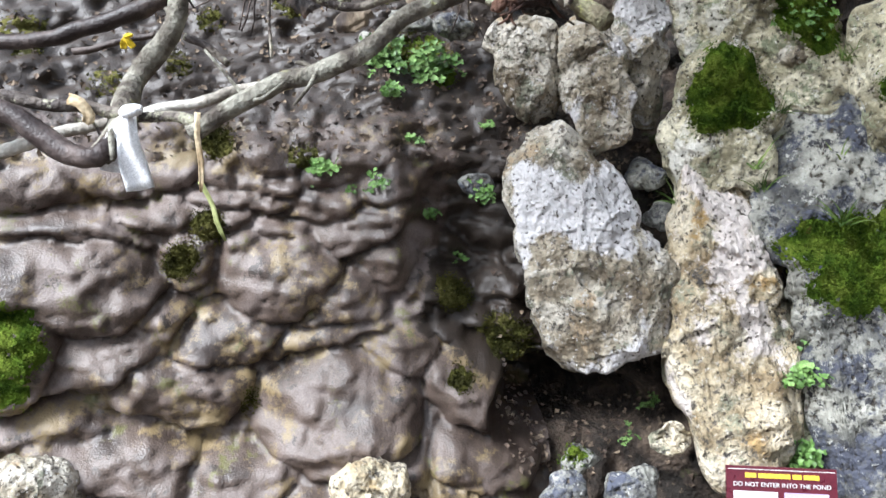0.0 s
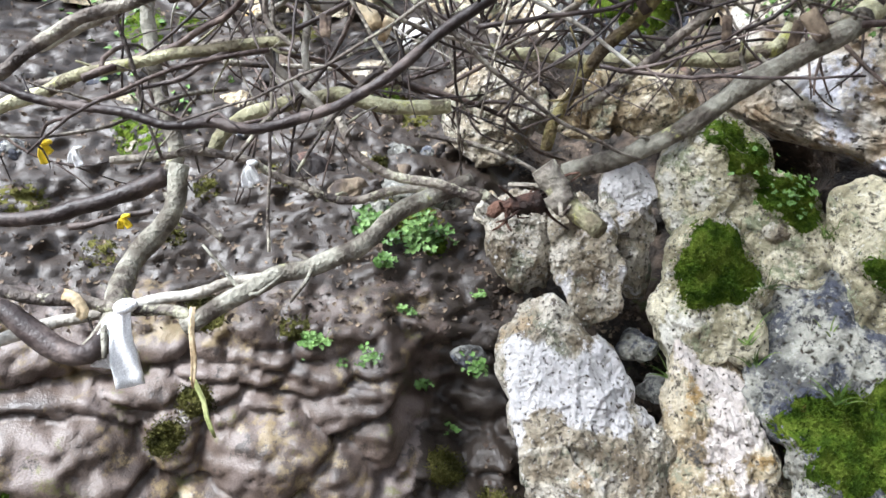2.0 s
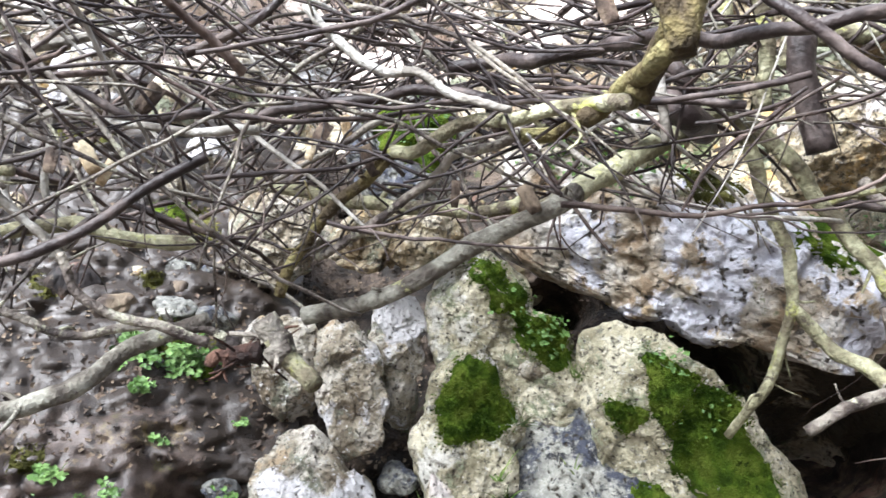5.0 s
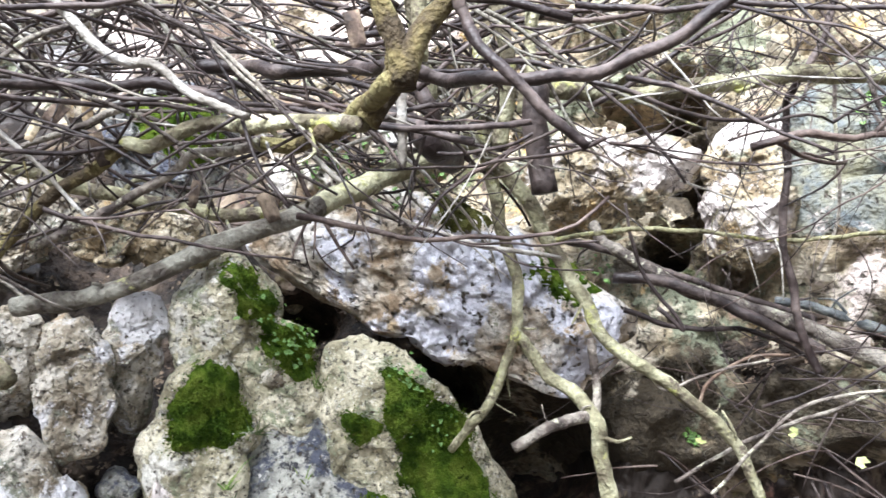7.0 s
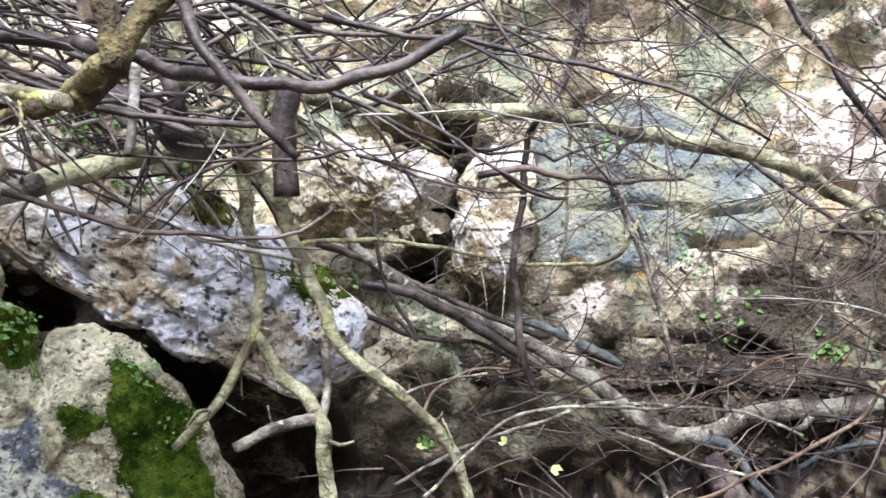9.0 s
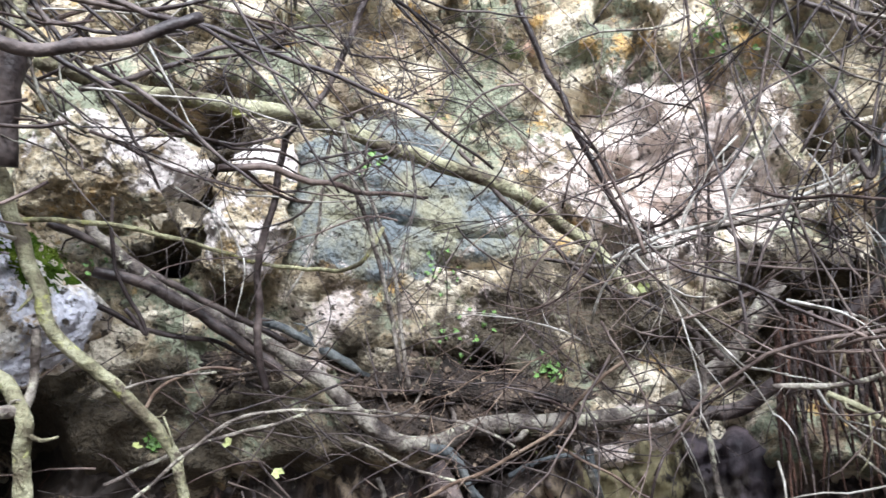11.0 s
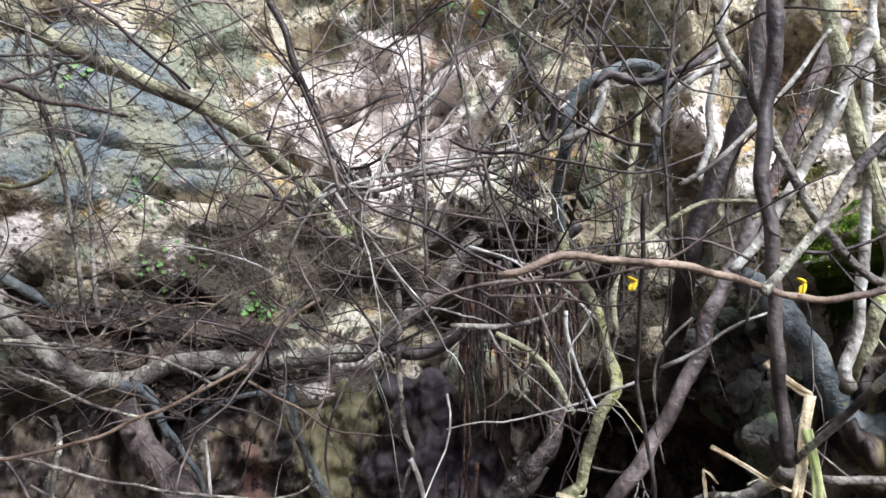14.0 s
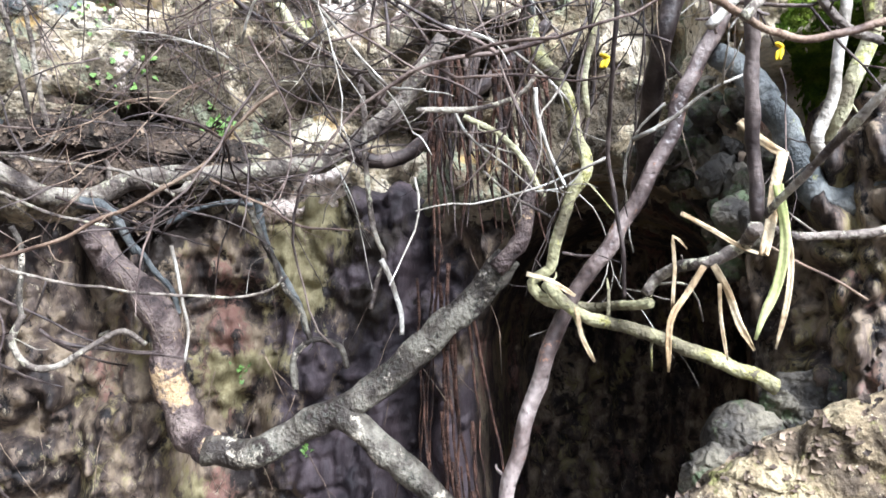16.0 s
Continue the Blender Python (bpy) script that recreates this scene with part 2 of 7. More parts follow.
GREYROOT = material("weathered_root", [(0.034, 0.027, 0.022), (0.105, 0.092, 0.074), (0.22, 0.205, 0.165)], 9.0, 0.65, 0.8, 70, [((0.62, 0.56, 0.45), 7.0, 0.27), ((0.17, 0.20, 0.15), 9.0, 0.30), ((0.035, 0.026, 0.022), 9.0, 0.32)], 47.0)
STEM = material("smooth_brown_stem", [(0.055, 0.040, 0.038), (0.15, 0.115, 0.105), (0.31, 0.26, 0.24)], 7.0, 0.42, 0.4, 60, [((0.30, 0.16, 0.10), 9.0, 0.26), ((0.05, 0.036, 0.032), 12.0, 0.26)], 48.0)
LEAF = material("fresh_leaf", [(0.07, 0.14, 0.03), (0.13, 0.25, 0.06), (0.22, 0.36, 0.11)], 12.0, 0.5, 0.0, 90, None, 27.0, vary=0.4)
GRASS = material("grass_blade", [(0.08, 0.15, 0.03), (0.16, 0.25, 0.06), (0.27, 0.34, 0.11)], 12.0, 0.5, 0.0, 90, None, 28.0, vary=0.3)
DRY = material("dry_leaf", [(0.30, 0.21, 0.11), (0.50, 0.39, 0.24), (0.66, 0.56, 0.38)], 14.0, 0.7, 0.3, 80, None, 29.0, vary=0.25)
LITTER = material("leaf_litter", [(0.035, 0.025, 0.019), (0.10, 0.07, 0.052), (0.24, 0.185, 0.13)], 12.0, 0.85, 0.3, 80, None, 30.0, vary=0.6)
BURR = material("rotten_red_wood", [(0.022, 0.011, 0.008), (0.065, 0.031, 0.021), (0.15, 0.08, 0.055)], 14.0, 0.8, 0.9, 70, None, 36.0)


# ---- builders ----
def mesh_object(name, verts, faces, mat, smooth=True, attrs=None):
    me = bpy.data.meshes.new(name)
    me.from_pydata([tuple(v) for v in verts], [], faces)
    me.materials.append(mat)
    if smooth:
        me.polygons.foreach_set("use_smooth", [True] * len(me.polygons))
    for key, values in (attrs or {}).items():
        me.attributes.new(key, "FLOAT", "POINT").data.foreach_set("value", values)
    me.update()
    return new(name, me)


def empty(name, place, label, category, group="", kind=""):
    ob = new(name)
    ob.location = place
    ob.empty_display_size = 0.1
    return tagged(ob, label, category, group or GROUPS.get(name, ""), kind)


def adopt(ob, thing, label=""):
    """Hang a part built in world places under its thing."""
    ob.parent = thing
    ob.matrix_parent_inverse = Matrix.Translation(thing.location).inverted()
    return tagged(ob, label)


def fbm(p, octaves=4, scale=1.0, rough=0.5):
    total, amp, f = 0.0, 1.0, scale
    for _ in range(octaves):
        total += amp * noise.noise(p * f)
        amp *= rough
        f *= 2.03
    return total


def cells(p, scale):
    """Broken blocks: an uneven height for each cell, and the distance from its crease."""
    d, pts = noise.voronoi(p * scale)
    return noise.noise(pts[0] * 1.7 + Vector((3.1, 7.7, 1.3))), d[1] - d[0]


def shards(p, scale, tilt):
    """Broken faces: each cell is a plane that leans its own way."""
    _, pts = noise.voronoi(p * scale)
    c = pts[0]
    return tilt * ((p * scale - c).dot(noise.noise_vector(c * 3.3)) + 0.35 * noise.noise(c * 5.1)) / scale


GROUPS = {"stone": "loose stones", "standing_rock": "standing rocks", "rock_slab": "leaning slabs", "boulder": "boulders", "rock_block": "rock blocks", "knobbly_stone": "stones in the cave roof", "fern": "ferns", "ribbon": "ribbons on the branches", "reed_leaf": "dry reed leaves", "creeping_plant": "creeping plants", "grass_tuft": "grass tufts", "yellow_leaf": "yellowing leaves", "dead_leaf": "dead leaves in the branches"}
SURFACES = {}


def remember(ob, verts, faces):
    SURFACES[ob.name] = BVHTree.FromPolygons([tuple(v) for v in verts], faces)
    return ob


def snap(p, only=None):
    """The first rock surface on the way from the pivot through p: its place and its normal, turned to the pivot."""
    way = (Vector(p) - PIVOT).normalized()
    best = None
    for key, tree in SURFACES.items():
        if only and key != only:
            continue
        hit, normal, _, dist = tree.ray_cast(PIVOT, way)
        if hit and (best is None or dist < best[2]):
            best = (hit, normal if normal.dot(way) < 0 else -normal, dist)
    return (best[0], best[1]) if best else (Vector(p), -way)


class Rim:
    """A star-shaped outline round its middle, in the plane that faces the pivot."""

    def __init__(self, outline, spokes):
        pts = [Vector(p) for p in outline]
        self.mid = mid = sum(pts, Vector()) / len(pts)
        self.away = away = (mid - PIVOT).normalized()
        self.right = right = away.cross(Vector((0, 0, 1))).normalized()
        self.up = up = right.cross(away)
        polar = sorted((math.atan2((p - mid).dot(up), (p - mid).dot(right)), math.hypot((p - mid).dot(up), (p - mid).dot(right)), (p - mid).dot(away)) for p in pts)
        ang = np.array([a[0] for a in polar])
        ang = np.concatenate([ang - 2 * math.pi, ang, ang + 2 * math.pi])
        self.th = np.linspace(-math.pi, math.pi, spokes, endpoint=False)
        self.R = np.interp(self.th, ang, np.tile([a[1] for a in polar], 3))
        self.D = np.interp(self.th, ang, np.tile([a[2] for a in polar], 3))
        self.R = (np.roll(self.R, 1) + 2 * self.R + np.roll(self.R, -1)) / 4

    def flat(self, k, s):
        return self.right * (self.R[k] * s * math.cos(self.th[k])) + self.up * (self.R[k] * s * math.sin(self.th[k]))


def rock(name, outline, depth, mat, label, square=5.0, rough=0.02, crag=0.035, cell=6.0, seed=0.0, rings=84, spokes=170, white=0.0, facets=14, pits=0.0, category="rock", kind=""):
    """A rock with a star-shaped outline, bulging toward the pivot by depth, broken into facets."""
    rim = Rim(outline, spokes)
    rim.R = rim.R * 1.01
    away, size = rim.away, rim.R.mean()
    rng = random.Random(int(seed * 10) + 5)
    planes = []
    for _ in range(facets):
        n = (-away * rng.uniform(0.7, 1.2) + rim.right * rng.uniform(-0.9, 0.9) + rim.up * rng.uniform(-0.7, 0.9)).normalized()
        reach = max(n.dot(rim.flat(k, s) - away * depth * (1 - s ** square) ** (1 / square)) for k in range(0, spokes, 6) for s in (0, 0.4, 0.7, 0.85, 0.95, 1.0))
        planes.append((n, reach * rng.uniform(0.74, 0.93)))
    verts, faces, tone = [], [], []
    shift = Vector((seed * 1.31, seed * 0.77, seed * 2.1))
    front = rings * 3 // 4
    for i in range(rings):
        if i < front:
            s = 1 - (1 - i / (front - 1)) ** 1.35
            c = max(0.0, 1 - s ** square) ** (1 / square)
        else:
            f = (i - front + 1) / (rings - front)
            s, c = math.cos(f * math.pi / 2) ** 0.6, -(math.sin(f * math.pi / 2))
        for k in range(spokes):
            flat = rim.flat(k, s)
            o = flat + away * (rim.D[k] * s - depth * c * (1.0 if c > 0 else 0.7))
            for n, reach in planes:
                over = o.dot(n) - reach
                if over > 0:
                    o = o - n * over * 0.92
            p = rim.mid + o
            n = (flat / size * s ** 3 - away * c * 1.2).normalized() if s < 1 else (flat / size - away * c).normalized()
            q = p + shift
            w = q + noise.noise_vector(q * 5) * 0.03
            sharp = crag / 0.035
            h = rough * fbm(q, 6, 5.0, 0.6) + sharp * (shards(w, 3.2, 0.26) + shards(w, 8.0, 0.24) + shards(w, 20.0, 0.34))
            if pits:
                h -= pits * max(0.0, noise.noise(q * 26) - 0.12) + pits * max(0.0, noise.noise(q * 11) - 0.2)
            verts.append(p + n * h)
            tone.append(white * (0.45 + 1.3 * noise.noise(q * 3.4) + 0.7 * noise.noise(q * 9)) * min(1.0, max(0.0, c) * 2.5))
    for i in range(rings - 1):
        for k in range(spokes):
            a, b = i * spokes + k, i * spokes + (k + 1) % spokes
            faces.append((a, b, b + spokes, a + spokes))
    ob = mesh_object(name, verts, faces, mat, attrs={"tone": tone})
    return tagged(remember(ob, verts, faces), label, category, GROUPS.get(name, ""), kind)


def on_rock(p, name):
    """The place on one rock that lies on the way from the pivot through p, or None."""
    way = (Vector(p) - PIVOT).normalized()
    return SURFACES[name].ray_cast(PIVOT, way)[0]


def moss(host, outline, thick=0.02, mat=None, tufts=900, name="moss"):
    """A cushion of moss lying on its rock, with short tufts standing off it."""
    spokes, rings = 54, 16
    rim = Rim(outline, spokes)
    verts, faces = [], []
    where = host.name
    last = [on_rock(rim.mid, where) or rim.mid] * spokes
    for i in range(rings):
        f = i / (rings - 1)
        for k in range(spokes):
            edge = 1 + 0.30 * fbm(rim.mid + rim.flat(k, 1.0), 4, 9)
            p = on_rock(rim.mid + rim.flat(k, f * edge), where)
            if p is None or (i and (p - last[k]).length > 0.09):
                p = last[k]
            last[k] = p
            q = p - rim.away * (0.55 * thick * (1 - f ** 5) - 0.004 + 0.010 * fbm(p, 3, 26) * (1 - f ** 4))
            verts.append(q)
    for i in range(rings - 1):
        for k in range(spokes):
            a, b = i * spokes + k, i * spokes + (k + 1) % spokes
            faces.append((a, a + spokes, b + spokes, b))
    rng = random.Random(len(host.name) + int(rim.mid.x * 1000))
    for _ in range(tufts):
        k, f = rng.randrange(spokes), math.sqrt(rng.random())
        i = min(rings - 1, int(f * (rings - 1)))
        p = verts[i * spokes + k] + rim.right * rng.uniform(-0.02, 0.02) + rim.up * rng.uniform(-0.02, 0.02)
        tip = p - rim.away * rng.uniform(0.006, 0.014) + Vector((rng.uniform(-1, 1), rng.uniform(-1, 1), rng.uniform(-0.8, 1))) * 0.008
        w = rim.right * 0.0035 + rim.up * rng.uniform(-0.003, 0.003)
        b = len(verts)
        verts += [p - w, p + w, tip]
        faces.append((b, b + 1, b + 2))
    return adopt(mesh_object(name, verts, faces, mat or MOSS), host)


def spline(pts, step):
    pts = [Vector(p) for p in pts]
    ext = [2 * pts[0] - pts[1], *pts, 2 * pts[-1] - pts[-2]]
    out = []
    for i in range(1, len(ext) - 2):
        p0, p1, p2, p3 = ext[i - 1 : i + 3]
        n = max(2, int((p2 - p1).length / step))
        for j in range(n):
            t = j / n
            out.append(0.5 * (2 * p1 + (p2 - p0) * t + (2 * p0 - 5 * p1 + 4 * p2 - p3) * t * t + (3 * p1 - p0 - 3 * p2 + p3) * t ** 3))
    out.append(pts[-1])
    return out


def tube(verts, faces, path, r0, r1, sides=8, lumpy=0.12, wobble=0.0, seed=0.0):
    """Append a tapered, slightly knobbly tube along the path."""
    base, n = len(verts), len(path)
    side = None
    s = Vector((seed, seed * 2, 0))
    for i, p in enumerate(path):
        d = (path[min(i + 1, n - 1)] - path[max(i - 1, 0)]).normalized()
        side = (side - d * side.dot(d)).normalized() if side is not None and (side - d * side.dot(d)).length > 1e-4 else d.orthogonal().normalized()
        other = d.cross(side)
        r = r0 + (r1 - r0) * i / max(1, n - 1)
        q = p + noise.noise_vector(p * 9 + s) * wobble if wobble else p
        if lumpy > 0.15:
            r *= 1 + 0.18 * max(0.0, noise.noise(p * 14 + s) - 0.25) / 0.5
        for k in range(sides):
            a = 2 * math.pi * k / sides
            v = side * math.cos(a) + other * math.sin(a)
            rr = r * (1 + lumpy * noise.noise((p + v * r) * (0.35 / max(r, 0.004)) + s)) if lumpy else r
            if sides >= 14:
                ridge = Vector((math.cos(a) * 1.6 + seed, math.sin(a) * 1.6, i * 0.10))
                rr *= 1 + 0.16 * noise.noise(ridge) + 0.10 * abs(noise.noise(ridge * 2.7))
            verts.append(q + v * rr)
    for i in range(n - 1):
        for k in range(sides):
            a, b = base + i * sides + k, base + i * sides + (k + 1) % sides
            faces.append((a, b, b + sides, a + sides))
    faces.append(tuple(base + k for k in reversed(range(sides))))
    faces.append(tuple(base + (n - 1) * sides + k for k in range(sides)))


def limb(thing, pts, r0, r1, mat, name="branch", sides=10, wobble=0.012, lumpy=0.22, label="", spurs=0, spur=0.10):
    """One branch through the given places, with short side spurs."""
    verts, faces = [], []
    path = spline(pts, max(0.012, min(0.03, r0)))
    seed = len(pts) * 3.7 + r0 * 100 + Vector(pts[0]).x
    tube(verts, faces, path, r0, r1, sides, lumpy, wobble if r0 > 0.009 else wobble * 0.6, seed)
    rng = random.Random(int(seed * 1000))
    side = []
    for _ in range(spurs):
        i = rng.randrange(2, max(3, len(path) - 1))
        d = (path[min(i + 1, len(path) - 1)] - path[i - 1]).normalized()
        out = (d * rng.uniform(-0.2, 0.8) + Vector((rng.uniform(-1, 1), rng.uniform(-1, 1), rng.uniform(-1, 1)))).normalized()
        ln = spur * rng.uniform(0.3, 1.6)
        a = path[i]
        bend = Vector((rng.uniform(-1, 1), rng.uniform(-1, 1), rng.uniform(-1, 1))) * ln * 0.25
        r = min(r0, r1) * rng.uniform(0.25, 0.5)
        side.append((spline([a, a + out * ln * 0.5 + bend, a + out * ln], 0.03), r))
    ob = adopt(mesh_object(name, verts, faces, mat), thing, label)
    for way, r in side:
        sv, sf = [], []
        tube(sv, sf, way, r, r * 0.5, 5, 0, 0.004, seed)
        mesh_object("side_twig", sv, sf, mat).parent = ob
    return ob


def around(az, el, r):
    """A place by azimuth (degrees right of +y), elevation and distance from the pivot."""
    a, e = radians(az), radians(el)
    return PIVOT + Vector((math.sin(a) * math.cos(e), math.cos(a) * math.cos(e), math.sin(e))) * r


def thicket(thing, count, az, el, r, mat, slope=(-25, 25), length=(0.4, 1.1), radius=(0.0025, 0.006), curl=0.5, forks=2, seed=1, sides=5, name="twig", across=0.35, sag=0.0, joined=False):
    """A tangle of twigs: each wanders from a random place, bends, forks and thins out."""
    rng = random.Random(seed)
    floor = math.sin(radians(el[0] - (4 if slope[0] > -75 else 60)))
    rand = lambda: Vector((rng.uniform(-1, 1), rng.uniform(-1, 1), rng.uniform(-1, 1)))
    verts, faces = [], []
    for _ in range(count):
        a0 = rng.uniform(*az)
        p = around(a0, rng.uniform(*el), rng.uniform(*r))
        a = radians(a0)
        tangent = Vector((math.cos(a), -math.sin(a), 0)) * rng.choice((-1, 1))
        outward = Vector((math.sin(a), math.cos(a), 0))
        sl = radians(rng.uniform(*slope))
        d = (tangent * math.cos(sl) + Vector((0, 0, math.sin(sl))) + outward * rng.uniform(-across, across)).normalized()
        bent = rng.random() * 9
        stack = [(p, d, rng.uniform(*length), rng.uniform(*radius) * rng.uniform(0.6, 1.0), forks)]
        while stack:
            p, d, ln, rad, left = stack.pop()
            n = max(5, int(ln / 0.05))
            path, turn = [p], rand()
            for k in range(n):
                turn = turn * 0.72 + rand() * 0.62 - Vector((0, 0, sag * 0.3))
                d = (d + turn * curl * 0.24).normalized()
                p = p + d * ln / n
                if not r[0] * 0.92 < (p - PIVOT).length < r[1] * 1.08 or (p - PIVOT).normalized().z < floor:
                    break
                path.append(p)
                if left and rng.random() < 0.75 * forks / n:
                    stack.append((p, (d + rand() * 0.8).normalized(), ln * rng.uniform(0.3, 0.65), rad * 0.65, left - 1))
            if len(path) > 3:
                tube(verts, faces, path, rad, rad * 0.45, sides, 0, 0.012 if joined is False else 0.005, bent)
        if verts and not joined:
            adopt(mesh_object(name, verts, faces, mat), thing)
            verts, faces = [], []
    if joined:
        tagged(adopt(mesh_object(name + "s", verts, faces, mat), thing), kind="stuff")


def frond_leaves(verts, faces, rng, p, d, n, leaf, spread):
    """Small lobed leaflets along a thin arching stem."""
    side = d.cross(Vector((0, 0, 1))).normalized()
    path = [p]
    for k in range(n):
        d = (d + Vector((0, 0, -0.12)) + Vector((rng.uniform(-1, 1), rng.uniform(-1, 1), rng.uniform(-1, 1))) * 0.12).normalized()
        p = p + d * leaf * 0.8
        path.append(p)
        for sgn in (-1, 1):
            c = p + (side * sgn + Vector((rng.uniform(-1, 1), rng.uniform(-1, 1), rng.uniform(-1, 1))) * 0.4) * spread * (1 - 0.6 * k / n)
            leaflet(verts, faces, rng, c, leaf)
    tube(verts, faces, path, 0.0012, 0.0006, 3, 0)


def leaflet(verts, faces, rng, c, size, lobes=7):
    face = ((PIVOT - c).normalized() + Vector((0, 0, 0.7)) + Vector((rng.uniform(-1, 1), rng.uniform(-1, 1), rng.uniform(-1, 1))) * 0.6).normalized()
    u = face.orthogonal().normalized()
    v = face.cross(u)
    turn, s = rng.uniform(0, 6.3), size * rng.uniform(0.6, 1.2)
    b = len(verts)
    verts.append(c - face * s * 0.15)
    for k in range(lobes):
        a = turn + 2 * math.pi * k / lobes
        rr = s * (0.62 if k % 2 else 0.5) * (1 if k else 0.3)
        verts.append(c + (u * math.cos(a) + v * math.sin(a)) * rr)
    for k in range(lobes):
        faces.append((b, b + 1 + k, b + 1 + (k + 1) % lobes))


def fern(place, fronds, length, leaf, label, seed=1, lift=0.4, name="fern", mat=None, category="fern"):
    """A clump of lobed fronds that springs from the rock."""
    hit, n = snap(place)
    rng = random.Random(seed)
    thing = empty(name, hit, label, category)
    for _ in range(fronds):
        verts, faces = [], []
        d = (n * rng.uniform(0.4, 1.0) + Vector((rng.uniform(-1, 1), rng.uniform(-1, 1), rng.uniform(-0.5, 1) + lift)) * 0.9).normalized()
        frond_leaves(verts, faces, rng, hit - n * 0.01, d, max(3, int(length * rng.uniform(0.6, 1.1) / leaf)), leaf, leaf * 1.1)
        adopt(mesh_object("frond", verts, faces, mat or LEAF, smooth=False), thing)
    return thing


LEAVES = []


def creeper(place, count, spread, leaf, label, seed=1, drop=0.0, mat=None, up=0.0):
    """A creeping plant: loose round leaves over the rock round a place."""
    if not LEAVES:
        for k in range(4):
            vv, ff = [], []
            c = Vector((0, 0, 0))
            vv.append(c)
            for q in range(11):
                a = 2 * math.pi * q / 11
                rr = 0.5 * (0.25 if q == 0 else 0.85 + 0.15 * math.cos(3 * a + k))
                vv.append(Vector((math.cos(a) * rr, math.sin(a) * rr, 0.10 * math.cos(2 * a + k))))
            ff = [(0, 1 + q, 1 + (q + 1) % 11) for q in range(11)]
            me = bpy.data.meshes.new("leaf")
            me.from_pydata([tuple(v) for v in vv], [], ff)
            me.materials.append(LEAF)
            LEAVES.append(me)
    rng = random.Random(seed)
    mid = Vector(place)
    root = snap(mid)[0]
    thing = empty("creeping_plant", root, label, "plant")
    for _ in range(count):
        off = Vector((rng.gauss(0, 1), rng.gauss(0, 1), rng.gauss(0, 1) - drop)) * spread * 0.5
        hit, n = snap(mid + off)
        if (hit - root).length > spread * 3:
            continue
        face = (n + Vector((0, 0, 0.5)) + Vector((rng.uniform(-1, 1), rng.uniform(-1, 1), rng.uniform(-1, 1))) * 0.5).normalized()
        ob = new("leaf", rng.choice(LEAVES))
        q = face.to_track_quat("Z", "Y").to_matrix().to_4x4() @ Matrix.Rotation(rng.uniform(0, 6.3), 4, "Z")
        ob.matrix_basis = Matrix.Translation(hit + n * (up + rng.uniform(0.004, 0.015))) @ q @ Matrix.Scale(leaf * rng.uniform(0.6, 1.2), 4)
        adopt(ob, thing)
    return thing


def tuft(place, blades, length, label, seed=1, droop=0.8, mat=None, out=0.5):
    """A tuft of arching grass."""
    hit, nn = snap(place)
    rng = random.Random(seed)
    verts, faces = [], []
    for _ in range(blades):
        d = (Vector((rng.uniform(-1, 1), rng.uniform(-1, 1), rng.uniform(0.3, 1.6))) + nn * out).normalized()
        ln, w = length * rng.uniform(0.5, 1.1), rng.uniform(0.0018, 0.0035)
        p = hit + Vector((rng.uniform(-1, 1), rng.uniform(-1, 1), 0)) * 0.015 - nn * 0.01
        across = d.cross(nn).normalized()
        b = len(verts)
        for k in range(7):
            f = k / 6
            verts += [p - across * w * (1 - f ** 2) , p + across * w * (1 - f ** 2)]
            d = (d + Vector((0, 0, -droop * 0.35 * f))).normalized()
            p = p + d * ln / 6
        faces += [(b + 2 * k, b + 2 * k + 1, b + 2 * k + 3, b + 2 * k + 2) for k in range(6)]
    return tagged(mesh_object("grass_tuft", verts, faces, mat or GRASS), label, "grass", GROUPS["grass_tuft"])


# ---- ground ----
gv, gf = [], []
rings = [0.0, 0.8, 1.6, 2.4, 3.2, 4.5, 7, 12, 25, 60, 200, 800, 3000]
for i, rr in enumerate(rings):
    for k in range(48):
        a = 2 * math.pi * k / 48
        p = Vector((0.4 + rr * math.cos(a), -0.2 + rr * math.sin(a), 0))
        gv.append(Vector((p.x, p.y, 0.05 * noise.noise(p * 0.8))))
for i in range(len(rings) - 1):
    for k in range(48):
        a, b = i * 48 + k, i * 48 + (k + 1) % 48
        gf.append((a, b, b + 48, a + 48))
ground = tagged(mesh_object("ground", gv, gf, SOIL), "dark damp earth below the rock face", "ground", kind="structure")

# ---- rock face ----
LUMPS, DENTS, PALE, SOIL_SHADE = [], [], [], []


def lump(p, wide, high, turn=0, bulge=0.1):
    LUMPS.append((Vector(p), wide * 1.35, high * 1.05, math.cos(radians(turn)), math.sin(radians(turn)), bulge))


def dent(p, wide, high, deep):
    DENTS.append((Vector(p), wide, high, deep))


